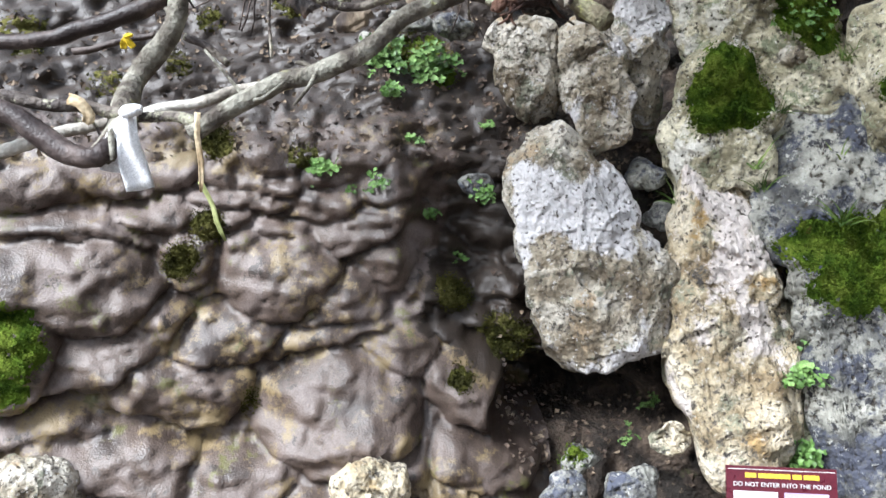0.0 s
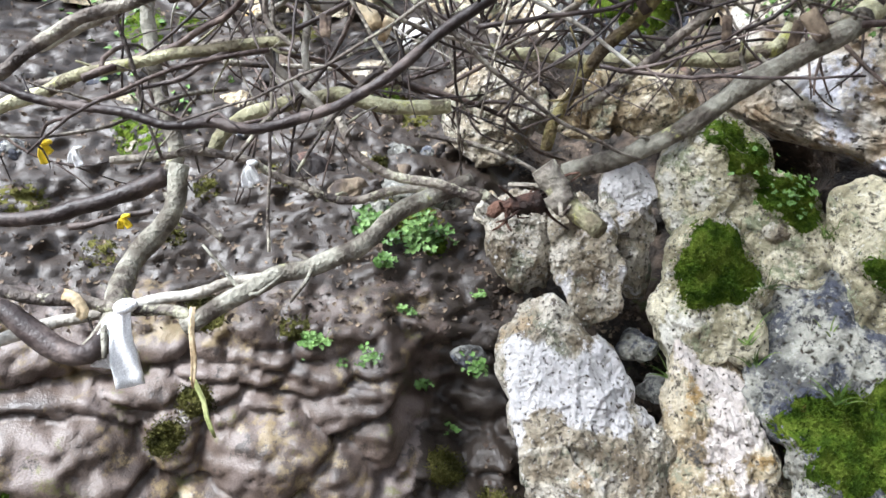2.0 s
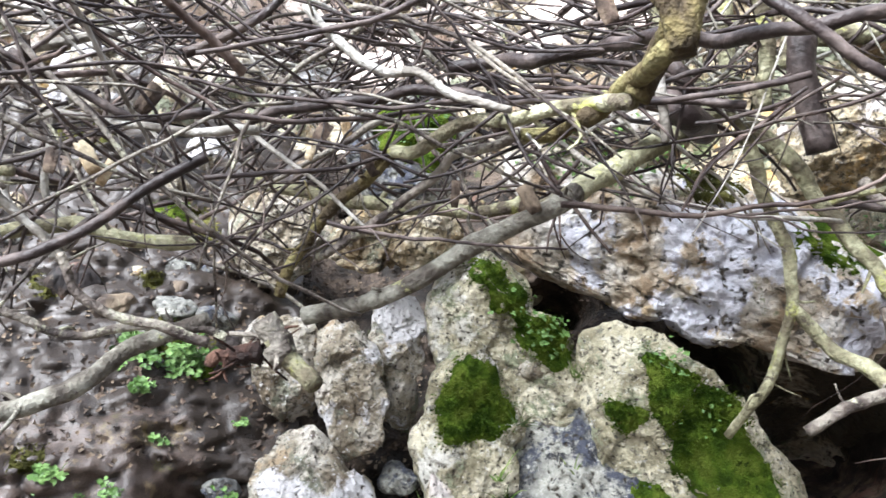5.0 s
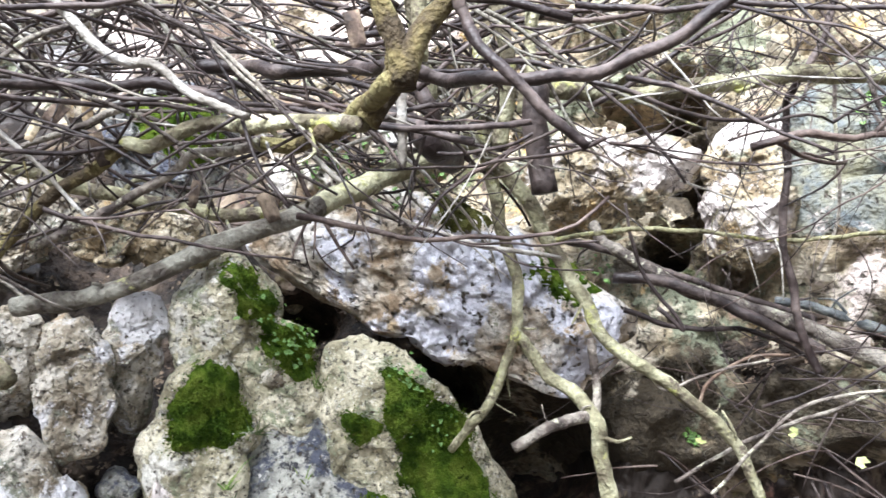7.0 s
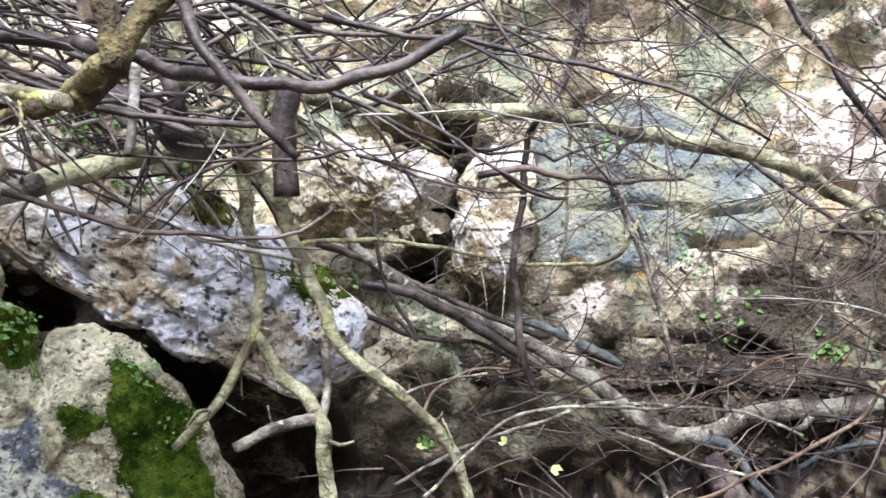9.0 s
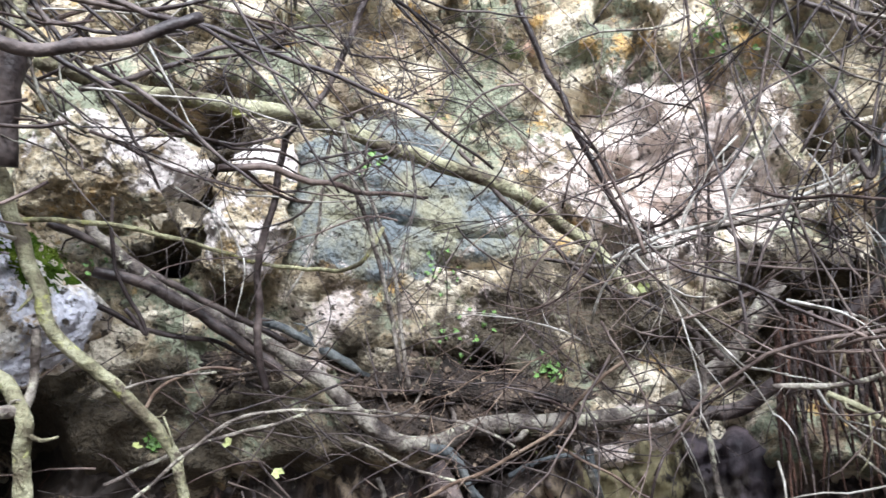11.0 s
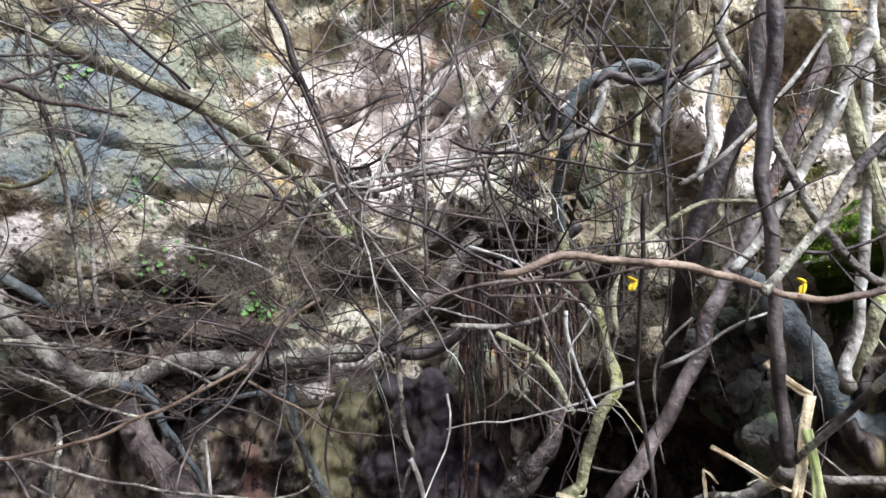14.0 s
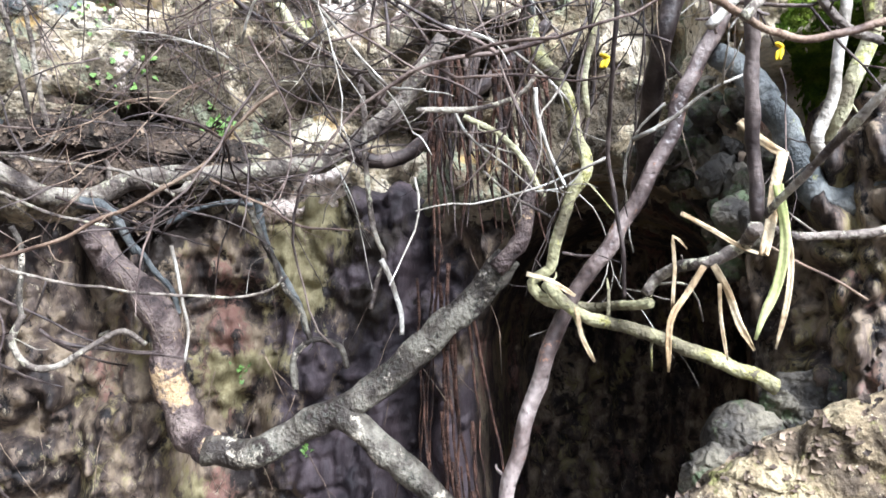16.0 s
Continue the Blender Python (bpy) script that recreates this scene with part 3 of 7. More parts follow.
def wall_range(az, z):
    """How far the face stands from the pivot, by azimuth (degrees right of +y) and height."""
    r = np.interp(az, [-70, -31, -10, 0, 6, 14, 24, 36, 48, 58, 66, 73, 84, 92, 98, 105, 107.5, 111, 118, 150],
                  [3.9, 3.36, 3.0, 3.12, 3.22, 3.25, 3.3, 3.35, 3.42, 3.34, 3.45, 3.5, 3.5, 3.42, 3.4, 3.25, 2.92, 2.85, 2.75, 3.2])
    back = np.interp(az, [-70, 5, 26, 40, 150], [0.65, 0.6, 0.4, 0.10, 0.06])
    r += back * max(0.0, z - 2.05)
    if az < 30:
        r -= 0.3 * max(0.0, 1.2 - z)
    if az > 104:
        r += 0.9 * min(1.0, (az - 104) / 4) * min(1.0, max(0.0, (z - 2.5) / 0.8))
    hole = 1 - ((az - 97.8) / 9.2) ** 2 - max(0.0, (z - 1.45) / 0.8) ** 2
    if hole > 0:
        r += 1.5 * min(1.0, hole * 2.2)
    return r


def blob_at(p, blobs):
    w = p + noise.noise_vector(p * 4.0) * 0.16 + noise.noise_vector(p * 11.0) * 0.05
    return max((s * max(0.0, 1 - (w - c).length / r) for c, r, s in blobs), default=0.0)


def upper_range(az, z):
    """The pale rock that stands above the slope."""
    return wall_range(az, 3.75) + 0.22 * (z - 3.75)


def rock_face(name, az0, az1, z0, z1, step, mat, relief, label, paint=None, sink=0.0, reach=wall_range, tint=None):
    na, nz = int((az1 - az0) / math.degrees(step / 3.2)), int((z1 - z0) / step)
    verts, faces, tone, wet, slab = [], [], [], [], []
    for j in range(nz + 1):
        z = z0 + (z1 - z0) * j / nz
        for i in range(na + 1):
            az = az0 + (az1 - az0) * i / na
            d = Vector((math.sin(radians(az)), math.cos(radians(az)), 0))
            p = Vector((PIVOT.x, PIVOT.y, z)) + d * reach(az, z)
            h = relief(p, az, z)
            for c, w, t, deep in DENTS:
                o = p - c
                q = ((o.x * d.y - o.y * d.x) / w) ** 2 + (o.z / t) ** 2
                if q < 1:
                    h -= deep * (1 - q)
            verts.append(p - d * h - Vector((0, 0, sink * max(0.0, h) * min(1.0, max(0.0, 2.2 - z) / 0.3))))
            tone.append(blob_at(p, PALE))
            slab.append(tint(p, az, z) if tint else 0.0)
            wet.append(paint(p, az, z) if paint else blob_at(p, SOIL_SHADE))
    for j in range(nz):
        for i in range(na):
            a = j * (na + 1) + i
            faces.append((a, a + 1, a + na + 2, a + na + 1))
    ob = mesh_object(name, verts, faces, mat, attrs={"tone": tone, "wet": wet, "slab": slab})
    return tagged(remember(ob, verts, faces), label, "rock face", kind="structure")


def mud_relief(p, az, z):
    """Rounded wet pillows with narrow creases, small lumps higher up."""
    w = p + noise.noise_vector(p * 2.6) * 0.07 + noise.noise_vector(p * 7) * 0.035 + noise.noise_vector(p * 19) * 0.010
    best = second = 0.0
    for c, wide, high, co, si, bulge in LUMPS:
        u, v = w.x - c.x, w.z - c.z
        if abs(u) > 0.5 or abs(v) > 0.4:
            continue
        a, b = (u * co + v * si) / wide, (v * co - u * si) / high
        q = abs(a) ** 2.2 + abs(b) ** 2.2
        if q < 1:
            dome = 0.9 * bulge * (1 - q) ** 0.42
            best, second = (dome, best) if dome > best else (best, max(second, dome))
    d, _ = noise.voronoi(Vector((w.x, w.y * 0.5, w.z * 2.8)) * 4.6)
    pillow = 0.06 * min(1.0, (d[1] - d[0]) * 1.5) ** 0.5
    if pillow > best:
        best, second = pillow, best
    else:
        second = max(second, pillow)
    low = best + 0.2 * pillow - 0.03 * math.exp(-((best - second) / 0.020) ** 2)
    d, _ = noise.voronoi(Vector((w.x, w.y * 0.6, w.z * 1.5)) * 9.0)
    top = 0.045 * min(1.0, (d[1] - d[0]) * 1.8) ** 0.5 + 0.07 * fbm(p, 4, 3.0, 0.55) + shards(w, 11.0, 0.5) + shards(p, 26.0, 0.5)
    high = min(1.0, max(0.0, (z - 1.9) / 0.3))
    return (1 - high) * low + high * (0.03 + 0.55 * top) + 0.034 * fbm(Vector((p.x, p.y, p.z * 1.8)), 4, 6.0, 0.55) + 0.009 * fbm(p, 3, 24.0, 0.6) + 0.0035 * noise.noise(p * 75)


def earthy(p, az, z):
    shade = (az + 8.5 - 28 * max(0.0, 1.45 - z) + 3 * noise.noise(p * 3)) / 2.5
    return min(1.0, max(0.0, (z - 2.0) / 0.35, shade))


def soil_relief(p, az, z):
    h, crease = cells(p, 7.0)
    return 0.05 * h + 0.05 * min(crease, 0.3) + 0.08 * fbm(p, 5, 3.0, 0.6)


def brow(az):
    """Height of the uneven brow where the cliff overhangs the wet wall."""
    return 2.16 + 0.12 * noise.noise(Vector((az * 0.11, 1.7, 0))) + 0.05 * noise.noise(Vector((az * 0.5, 9.1, 0)))


def slab_part(p, az, z, low=0.56):
    """How far the layered grey slab takes over from the broken cliff; low is its reach downward."""
    w = noise.noise_vector(p * 2.2) * 0.22 + noise.noise_vector(p * 7) * 0.07
    q = ((az - 61.5 + 9 * w.x) / 11.5) ** 2 + ((z - 3.17 + w.z) / (0.58 if z > 3.17 else low)) ** 2
    return min(1.0, max(0.0, (1 - q) * 2.4))


def bedding(p, az, z):
    """Thin level beds: each steps in or out a little, with a broken crack below it."""
    u = z * 7.0 + 1.1 * noise.noise(p * 1.3) + 0.35 * noise.noise(p * 5)
    bed = math.floor(u)
    f = u - bed
    open_joint = max(0.0, min(1.0, 0.35 + 2.2 * noise.noise(Vector((p.x * 2.2, p.y * 2.2, bed * 3.7)))))
    h = 0.04 * noise.noise(Vector((bed * 1.9, p.x * 0.8, p.y * 0.8))) - 0.11 * open_joint * math.exp(-(f / 0.20) ** 2)
    return h + shards(p, 1.7, 0.12) + shards(p, 6.0, 0.22) + 0.012 * fbm(p, 4, 9.0, 0.6) - 0.03 * max(0.0, noise.noise(p * 12) - 0.3)


def cliff_relief(p, az, z):
    over = max(0.0, brow(az) - z)
    q = Vector((p.x, p.y, p.z * 1.35)) + noise.noise_vector(p * 2.5) * 0.10
    h = shards(q, 1.5, 0.75) + shards(q, 3.8, 0.85) + shards(q, 8.0, 0.6) + 0.09 * fbm(p, 5, 2.4, 0.5) + 0.02
    k = slab_part(p, az, z, 0.85) if 46 < az < 76 else 0.0
    if k:
        ledge = min(1.0, max(0.0, (2.86 + 0.10 * noise.noise(Vector((az * 0.22, 4.4, 0))) - z) / 0.03))
        h = (1 - k) * h + k * (0.20 + bedding(p, az, z) - ledge * 0.05)
    return h - 2.5 * over


def low_relief(p, az, z):
    """Flowstone: upright folds and drips, with clusters of knobs on the swellings."""
    w = p + noise.noise_vector(p * 3) * 0.06 + noise.noise_vector(p * 10) * 0.015
    folds = abs(noise.noise(Vector((w.x * 2.6, w.y * 2.6, w.z * 0.5)))) + 0.45 * abs(noise.noise(Vector((w.x * 6.5, w.y * 6.5, w.z * 1.1)))) + 0.2 * abs(noise.noise(Vector((w.x * 16, w.y * 16, w.z * 3))))
    d, _ = noise.voronoi(Vector((w.x, w.y, w.z * 0.8)) * 9.0)
    knob = min(1.0, (d[1] - d[0]) * 2.2) ** 0.5
    swell = 0.0
    for c, wide, high, bulge in SWELLS:
        o = p + noise.noise_vector(p * 5) * 0.08 - c
        e = (o.y / wide) ** 2 + (o.z / high) ** 2
        if e < 1 and abs(o.x) < 0.6:
            swell += bulge * (1 - e) ** 0.6
    lumps = 0.10 * knob if az > 90 else 0.012 * knob + min(0.05, 0.6 * swell) * knob
    d, _ = noise.voronoi(Vector((w.x, w.y, w.z * 0.5)) * 5.5)
    flakes = shards(p, 5.0, 0.25) + shards(p, 10.0, 0.5) + shards(p, 22.0, 0.8) + shards(p, 42.0, 0.6) - 0.045 * math.exp(-((d[1] - d[0]) / 0.07) ** 2)
    return -0.20 + 0.34 * folds + 0.9 * swell + lumps + flakes - 3.0 * max(0.0, z - brow(az) - 0.04) + 0.012 * fbm(p, 4, 18.0, 0.65)


def stained(p, az, z):
    """The violet, water-streaked part of the low wall."""
    return 1.3 * max(0.0, 1 - abs(az - 83 + 5 * noise.noise(p * 3)) / 8) if z < 2.3 else 0.0


# bulges of the wet wall
SWELLS = [(Vector(spot), wide, high, bulge) for spot, wide, high, bulge in (
    ((3.750, 0.863, 1.973), 0.19, 0.22, 0.10), ((3.794, 0.804, 1.556), 0.14, 0.18, 0.12), ((3.677, 1.596, 1.472), 0.22, 0.10, 0.12), ((3.708, 1.340, 1.577), 0.16, 0.12, 0.10),
    ((3.607, 1.520, 1.234), 0.22, 0.16, 0.12), ((3.638, 1.247, 1.379), 0.12, 0.2, 0.10), ((3.847, 0.487, 1.521), 0.11, 0.13, 0.07), ((3.838, 0.291, 1.997), 0.12, 0.32, 0.07), ((3.654, 1.631, 1.681), 0.13, 0.10, 0.08), ((3.825, -0.021, 1.530), 0.06, 0.55, 0.08))]

# bulges of the mud bank
for spot, wide, high, turn, bulge in (
    ((-1.334, 2.702, 1.598), 0.30, 0.17, 0, 0.20), ((-1.170, 2.710, 1.379), 0.22, 0.12, 25, 0.17), ((-1.007, 2.706, 1.489), 0.11, 0.14, 40, 0.15),
    ((-0.780, 2.708, 1.438), 0.20, 0.10, 0, 0.14), ((-0.947, 2.714, 1.280), 0.20, 0.14, -4, 0.18), ((-0.439, 2.709, 1.412), 0.22, 0.07, 3, 0.13),
    ((-0.603, 2.700, 1.641), 0.22, 0.15, -8, 0.17), ((-0.379, 2.704, 1.542), 0.15, 0.12, 0, 0.14), ((-0.900, 2.698, 1.702), 0.09, 0.10, 0, 0.13),
    ((-0.373, 2.719, 1.152), 0.26, 0.20, 0, 0.23), ((-1.095, 2.724, 1.022), 0.27, 0.11, -8, 0.19), ((-0.764, 2.725, 1.000), 0.22, 0.10, 4, 0.19),
    ((-0.167, 2.713, 1.316), 0.16, 0.13, 0, 0.12), ((0.125, 2.715, 1.265), 0.15, 0.14, 0, 0.24), ((0.123, 2.722, 1.070), 0.15, 0.12, 0, 0.22)):
    lump(spot, wide, high, turn, bulge)
for spot, wide, high, turn, bulge in (
    ((0.112, 2.729, 0.895), 0.14, 0.11, 0, 0.25), ((-0.068, 2.722, 1.072), 0.13, 0.16, 0, 0.13), ((-1.299, 2.721, 1.107), 0.14, 0.08, 0, 0.13),
    ((-1.452, 2.710, 1.385), 0.12, 0.20, 0, 0.20), ((-1.398, 2.727, 0.937), 0.20, 0.10, 0, 0.17), ((-0.521, 2.728, 0.920), 0.22, 0.08, 0, 0.2),
    ((-1.254, 2.695, 1.788), 0.24, 0.06, -3, 0.11), ((-1.016, 2.693, 1.825), 0.14, 0.07, 0, 0.11), ((-0.688, 2.691, 1.885), 0.18, 0.05, 0, 0.10),
    ((-0.621, 2.695, 1.783), 0.16, 0.045, 0, 0.10), ((-0.806, 2.694, 1.804), 0.11, 0.08, 0, 0.11), ((-0.309, 2.695, 1.781), 0.22, 0.08, 5, 0.10),
    ((-0.435, 2.691, 1.883), 0.14, 0.08, 0, 0.10), ((-0.164, 2.700, 1.647), 0.12, 0.10, 0, 0.09), ((0.030, 2.703, 1.568), 0.12, 0.08, 0, 0.10)):
    lump(spot, wide, high, turn, bulge)
for spot, wide, high, turn, bulge in (
    ((-0.660, 2.734, 2.078), 0.12, 0.08, 0, 0.11), ((-0.461, 2.733, 2.101), 0.12, 0.07, 0, 0.11), ((-0.282, 2.732, 2.141), 0.12, 0.09, 0, 0.12),
    ((-0.634, 2.708, 1.961), 0.10, 0.06, 0, 0.09), ((-0.359, 2.707, 1.998), 0.14, 0.06, 0, 0.10), ((-0.202, 2.710, 1.922), 0.12, 0.08, 0, 0.10),
    ((-1.419, 2.710, 1.909), 0.14, 0.08, 0, 0.10), ((-1.213, 2.709, 1.950), 0.12, 0.06, 0, 0.10), ((-0.967, 2.707, 1.987), 0.10, 0.06, 0, 0.10),
    ((-0.066, 2.717, 1.735), 0.10, 0.06, 0, 0.08), ((-0.529, 2.778, 2.237), 0.12, 0.07, 0, 0.11), ((-0.772, 2.778, 2.239), 0.10, 0.07, 0, 0.1)):
    lump(spot, wide, high, turn, bulge)
dent((0.073, 2.796, 1.748), 0.24, 0.30, 0.14)
dent((0.331, 2.817, 1.200), 0.2, 0.16, 0.7)
dent((0.593, 2.820, 1.138), 0.2, 0.12, 0.35)
dent((2.892, 2.308, 3.709), 0.2, 0.13, 0.9)
dent((2.764, 2.424, 3.799), 0.12, 0.1, 0.7)
dent((2.985, 2.178, 3.365), 0.055, 0.22, 0.9)
dent((2.829, 2.279, 3.063), 0.1, 0.09, 0.8)
dent((2.986, 2.245, 3.880), 0.1, 0.1, 0.6)
dent((2.491, 1.919, 3.424), 0.24, 0.11, 0.8)
dent((2.662, 1.829, 3.261), 0.09, 0.17, 0.8)
dent((2.620, 1.960, 3.055), 0.12, 0.09, 0.7)
dent((2.575, 2.049, 2.952), 0.12, 0.09, 0.7)
dent((2.570, 1.819, 3.802), 0.10, 0.2, 0.6)
for spot, wide, high in (((3.525, 0.051, 3.498), 0.07, 0.05), ((3.381, 0.456, 3.537), 0.05, 0.05), ((3.363, -0.643, 3.638), 0.12, 0.09), ((3.401, -0.269, 3.511), 0.07, 0.16), ((3.410, -0.451, 3.339), 0.12, 0.07), ((3.437, 0.644, 3.220), 0.05, 0.04), ((3.453, -0.776, 3.507), 0.08, 0.05), ((3.548, 0.082, 3.407), 0.05, 0.03)):
    dent(spot, wide, high, 0.3)
dent((2.166, 2.531, 2.093), 0.42, 0.32, 1.0)
dent((1.911, 2.775, 2.412), 0.30, 0.16, 0.9)
dent((1.397, 2.970, 2.741), 0.22, 0.16, 0.6)
dent((3.653, -0.932, 2.694), 0.14, 0.14, 0.35)
dent((3.451, -0.741, 3.177), 0.15, 0.12, 0.2)
dent((3.594, -0.897, 2.923), 0.2, 0.22, 0.35)
for spot, size, much in (((3.796, 0.806, 1.533), 0.28, 1.2), ((3.677, 1.596, 1.472), 0.35, 1.1), ((3.716, 1.294, 1.575), 0.25, 0.9), ((3.611, 1.498, 1.233), 0.35, 1.1), ((3.787, 0.534, 2.145), 0.32, 1.4), ((3.79, 0.55, 1.90), 0.25, 1.2), ((3.599, 0.990, 1.123), 0.2, 0.8), ((3.469, 0.283, 3.449), 0.9, 1.7), ((3.450, 0.055, 3.700), 0.5, 0.8), ((3.730, 0.619, 3.704), 0.5, 0.6), ((2.401, 1.966, 3.184), 0.5, 1.0),
                         ((2.685, 1.823, 2.902), 0.4, 1.0), ((2.922, 1.379, 3.393), 0.6, 0.7), ((3.20, 1.62, 2.68), 0.45, 0.6), ((3.45, 1.35, 2.70), 0.3, 0.5), ((3.60, 1.12, 2.72), 0.3, 0.7), ((3.268, 0.736, 3.907), 0.5, 0.6), ((3.581, -1.342, 2.864), 0.4, 0.9), ((3.570, -1.064, 3.157), 0.4, 0.9), ((3.405, -0.766, 3.629), 0.45, 0.9), ((3.434, -1.006, 3.457), 0.45, 0.8), ((3.335, -0.449, 3.543), 0.45, 0.8), ((3.448, -0.643, 3.403), 0.35, 0.5), ((3.309, -0.248, 3.743), 0.4, 0.8)):
    PALE.append((Vector(spot), size, much))
for az, el, size, much in ((-9, 29.5, 0.5, 1.2), (-4, 34, 0.7, 1.2), (3, 31, 0.7, 1.3), (7, 29.5, 0.5, 1.2), (12, 34, 0.6, 1.1), (-20, 33, 0.6, 1.0), (-30, 31, 0.6, 1.0), (22, 33, 0.6, 1.1), (30, 32, 0.5, 1.1)):
    PALE.append((around(az, el, 5.0), size, much))
# dark soil patches, plus shade painted into the cracks and below the boulder
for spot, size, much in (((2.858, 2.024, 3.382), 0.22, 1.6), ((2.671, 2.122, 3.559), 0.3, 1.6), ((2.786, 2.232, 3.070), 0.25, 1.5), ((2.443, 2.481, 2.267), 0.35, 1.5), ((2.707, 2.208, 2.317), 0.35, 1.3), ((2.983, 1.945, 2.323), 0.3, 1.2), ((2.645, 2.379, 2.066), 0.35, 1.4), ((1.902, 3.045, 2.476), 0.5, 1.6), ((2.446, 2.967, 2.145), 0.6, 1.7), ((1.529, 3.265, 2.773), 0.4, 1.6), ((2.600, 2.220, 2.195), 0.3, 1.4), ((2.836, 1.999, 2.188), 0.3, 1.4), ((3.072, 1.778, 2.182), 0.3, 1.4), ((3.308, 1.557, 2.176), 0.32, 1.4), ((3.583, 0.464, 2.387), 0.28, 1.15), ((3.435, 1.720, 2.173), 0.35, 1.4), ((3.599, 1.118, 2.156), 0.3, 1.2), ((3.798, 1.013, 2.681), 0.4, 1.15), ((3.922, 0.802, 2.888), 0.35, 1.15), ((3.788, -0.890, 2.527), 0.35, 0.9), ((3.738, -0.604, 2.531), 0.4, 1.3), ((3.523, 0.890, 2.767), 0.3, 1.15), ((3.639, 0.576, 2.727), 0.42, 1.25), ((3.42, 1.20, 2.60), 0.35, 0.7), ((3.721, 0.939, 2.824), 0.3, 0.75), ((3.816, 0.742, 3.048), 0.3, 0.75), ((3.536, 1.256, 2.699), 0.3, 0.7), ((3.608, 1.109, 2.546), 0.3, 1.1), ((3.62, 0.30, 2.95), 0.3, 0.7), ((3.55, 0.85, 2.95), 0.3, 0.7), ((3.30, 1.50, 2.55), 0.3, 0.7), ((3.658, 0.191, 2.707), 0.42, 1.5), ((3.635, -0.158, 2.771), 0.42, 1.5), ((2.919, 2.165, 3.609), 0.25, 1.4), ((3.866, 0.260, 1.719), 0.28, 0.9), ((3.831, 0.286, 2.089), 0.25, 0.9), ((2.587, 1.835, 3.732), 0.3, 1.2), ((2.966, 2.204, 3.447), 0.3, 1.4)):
    SOIL_SHADE.append((Vector(spot), size, much))
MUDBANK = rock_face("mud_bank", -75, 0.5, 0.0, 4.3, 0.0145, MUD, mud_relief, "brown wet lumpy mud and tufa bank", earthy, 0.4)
rock_face("earth_slope", -0.5, 32, 0.0, 4.4, 0.022, SOIL, soil_relief, "dark earth with leaf litter between the rocks")
rock_face("upper_cliff", -75, 33, 3.7, 7.0, 0.035, CLIFF, cliff_relief, "pale weathered cliff above the wooded slope", reach=upper_range)
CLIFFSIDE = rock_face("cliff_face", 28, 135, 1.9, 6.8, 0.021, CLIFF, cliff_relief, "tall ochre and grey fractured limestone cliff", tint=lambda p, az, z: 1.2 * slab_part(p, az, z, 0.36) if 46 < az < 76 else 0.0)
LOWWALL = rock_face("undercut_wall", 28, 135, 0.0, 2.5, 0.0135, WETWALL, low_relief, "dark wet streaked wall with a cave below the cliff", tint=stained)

# ---- hill behind the rock faces ----
hv, hf = [], []
steps = list(range(-75, 136, 3))
for az in steps:
    d = Vector((math.sin(radians(az)), math.cos(radians(az)), 0))
    top = 6.9 if az < 33 else 6.7
    r, foot = (upper_range if az < 33 else wall_range)(az, top), wall_range(az, 3.0) + 2.3
    for rr, z in ((r - 0.02, top), (r + 2.5, top + 0.25), (r + 6, top - 0.6), (r + 12, top * 0.45), (r + 18, -0.05), (foot, -0.05)):
        q = Vector((PIVOT.x, PIVOT.y, z)) + d * rr
        hv.append(q + (Vector((0, 0, 0.5 * noise.noise(q * 0.5))) if rr > r + 1 and 0 < z else Vector()))
for i in range(len(steps) - 1):
    for k in range(6):
        a, b = i * 6 + k, i * 6 + (k + 1) % 6
        hf.append((a, b, b + 6, a + 6))
hf += [tuple(reversed(range(6))), tuple(len(hv) - 6 + k for k in range(6))]
tagged(mesh_object("hillside", hv, hf, SOIL), "earth hill rising behind the rock faces", "hill", kind="structure")

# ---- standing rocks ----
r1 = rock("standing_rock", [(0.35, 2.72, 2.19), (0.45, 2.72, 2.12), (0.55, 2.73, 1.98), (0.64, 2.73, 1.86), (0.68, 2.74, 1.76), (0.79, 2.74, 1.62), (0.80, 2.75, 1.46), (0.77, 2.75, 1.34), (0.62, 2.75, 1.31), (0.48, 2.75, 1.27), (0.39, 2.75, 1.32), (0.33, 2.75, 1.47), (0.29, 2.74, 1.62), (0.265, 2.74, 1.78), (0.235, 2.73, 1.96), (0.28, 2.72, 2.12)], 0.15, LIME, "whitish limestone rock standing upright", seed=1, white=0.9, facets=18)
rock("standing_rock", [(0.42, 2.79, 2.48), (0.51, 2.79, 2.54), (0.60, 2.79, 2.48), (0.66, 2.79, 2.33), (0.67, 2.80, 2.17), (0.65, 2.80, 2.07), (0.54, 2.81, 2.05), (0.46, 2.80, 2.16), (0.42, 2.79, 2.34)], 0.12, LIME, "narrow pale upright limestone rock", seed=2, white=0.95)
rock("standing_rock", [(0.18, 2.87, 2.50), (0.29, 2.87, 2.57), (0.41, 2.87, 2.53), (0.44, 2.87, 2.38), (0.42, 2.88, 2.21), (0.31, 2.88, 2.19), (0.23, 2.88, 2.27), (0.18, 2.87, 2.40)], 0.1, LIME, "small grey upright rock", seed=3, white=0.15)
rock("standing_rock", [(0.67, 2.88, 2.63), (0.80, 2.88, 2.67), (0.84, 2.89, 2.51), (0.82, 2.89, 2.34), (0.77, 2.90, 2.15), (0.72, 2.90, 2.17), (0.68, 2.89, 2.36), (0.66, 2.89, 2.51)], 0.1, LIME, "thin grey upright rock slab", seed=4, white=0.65)
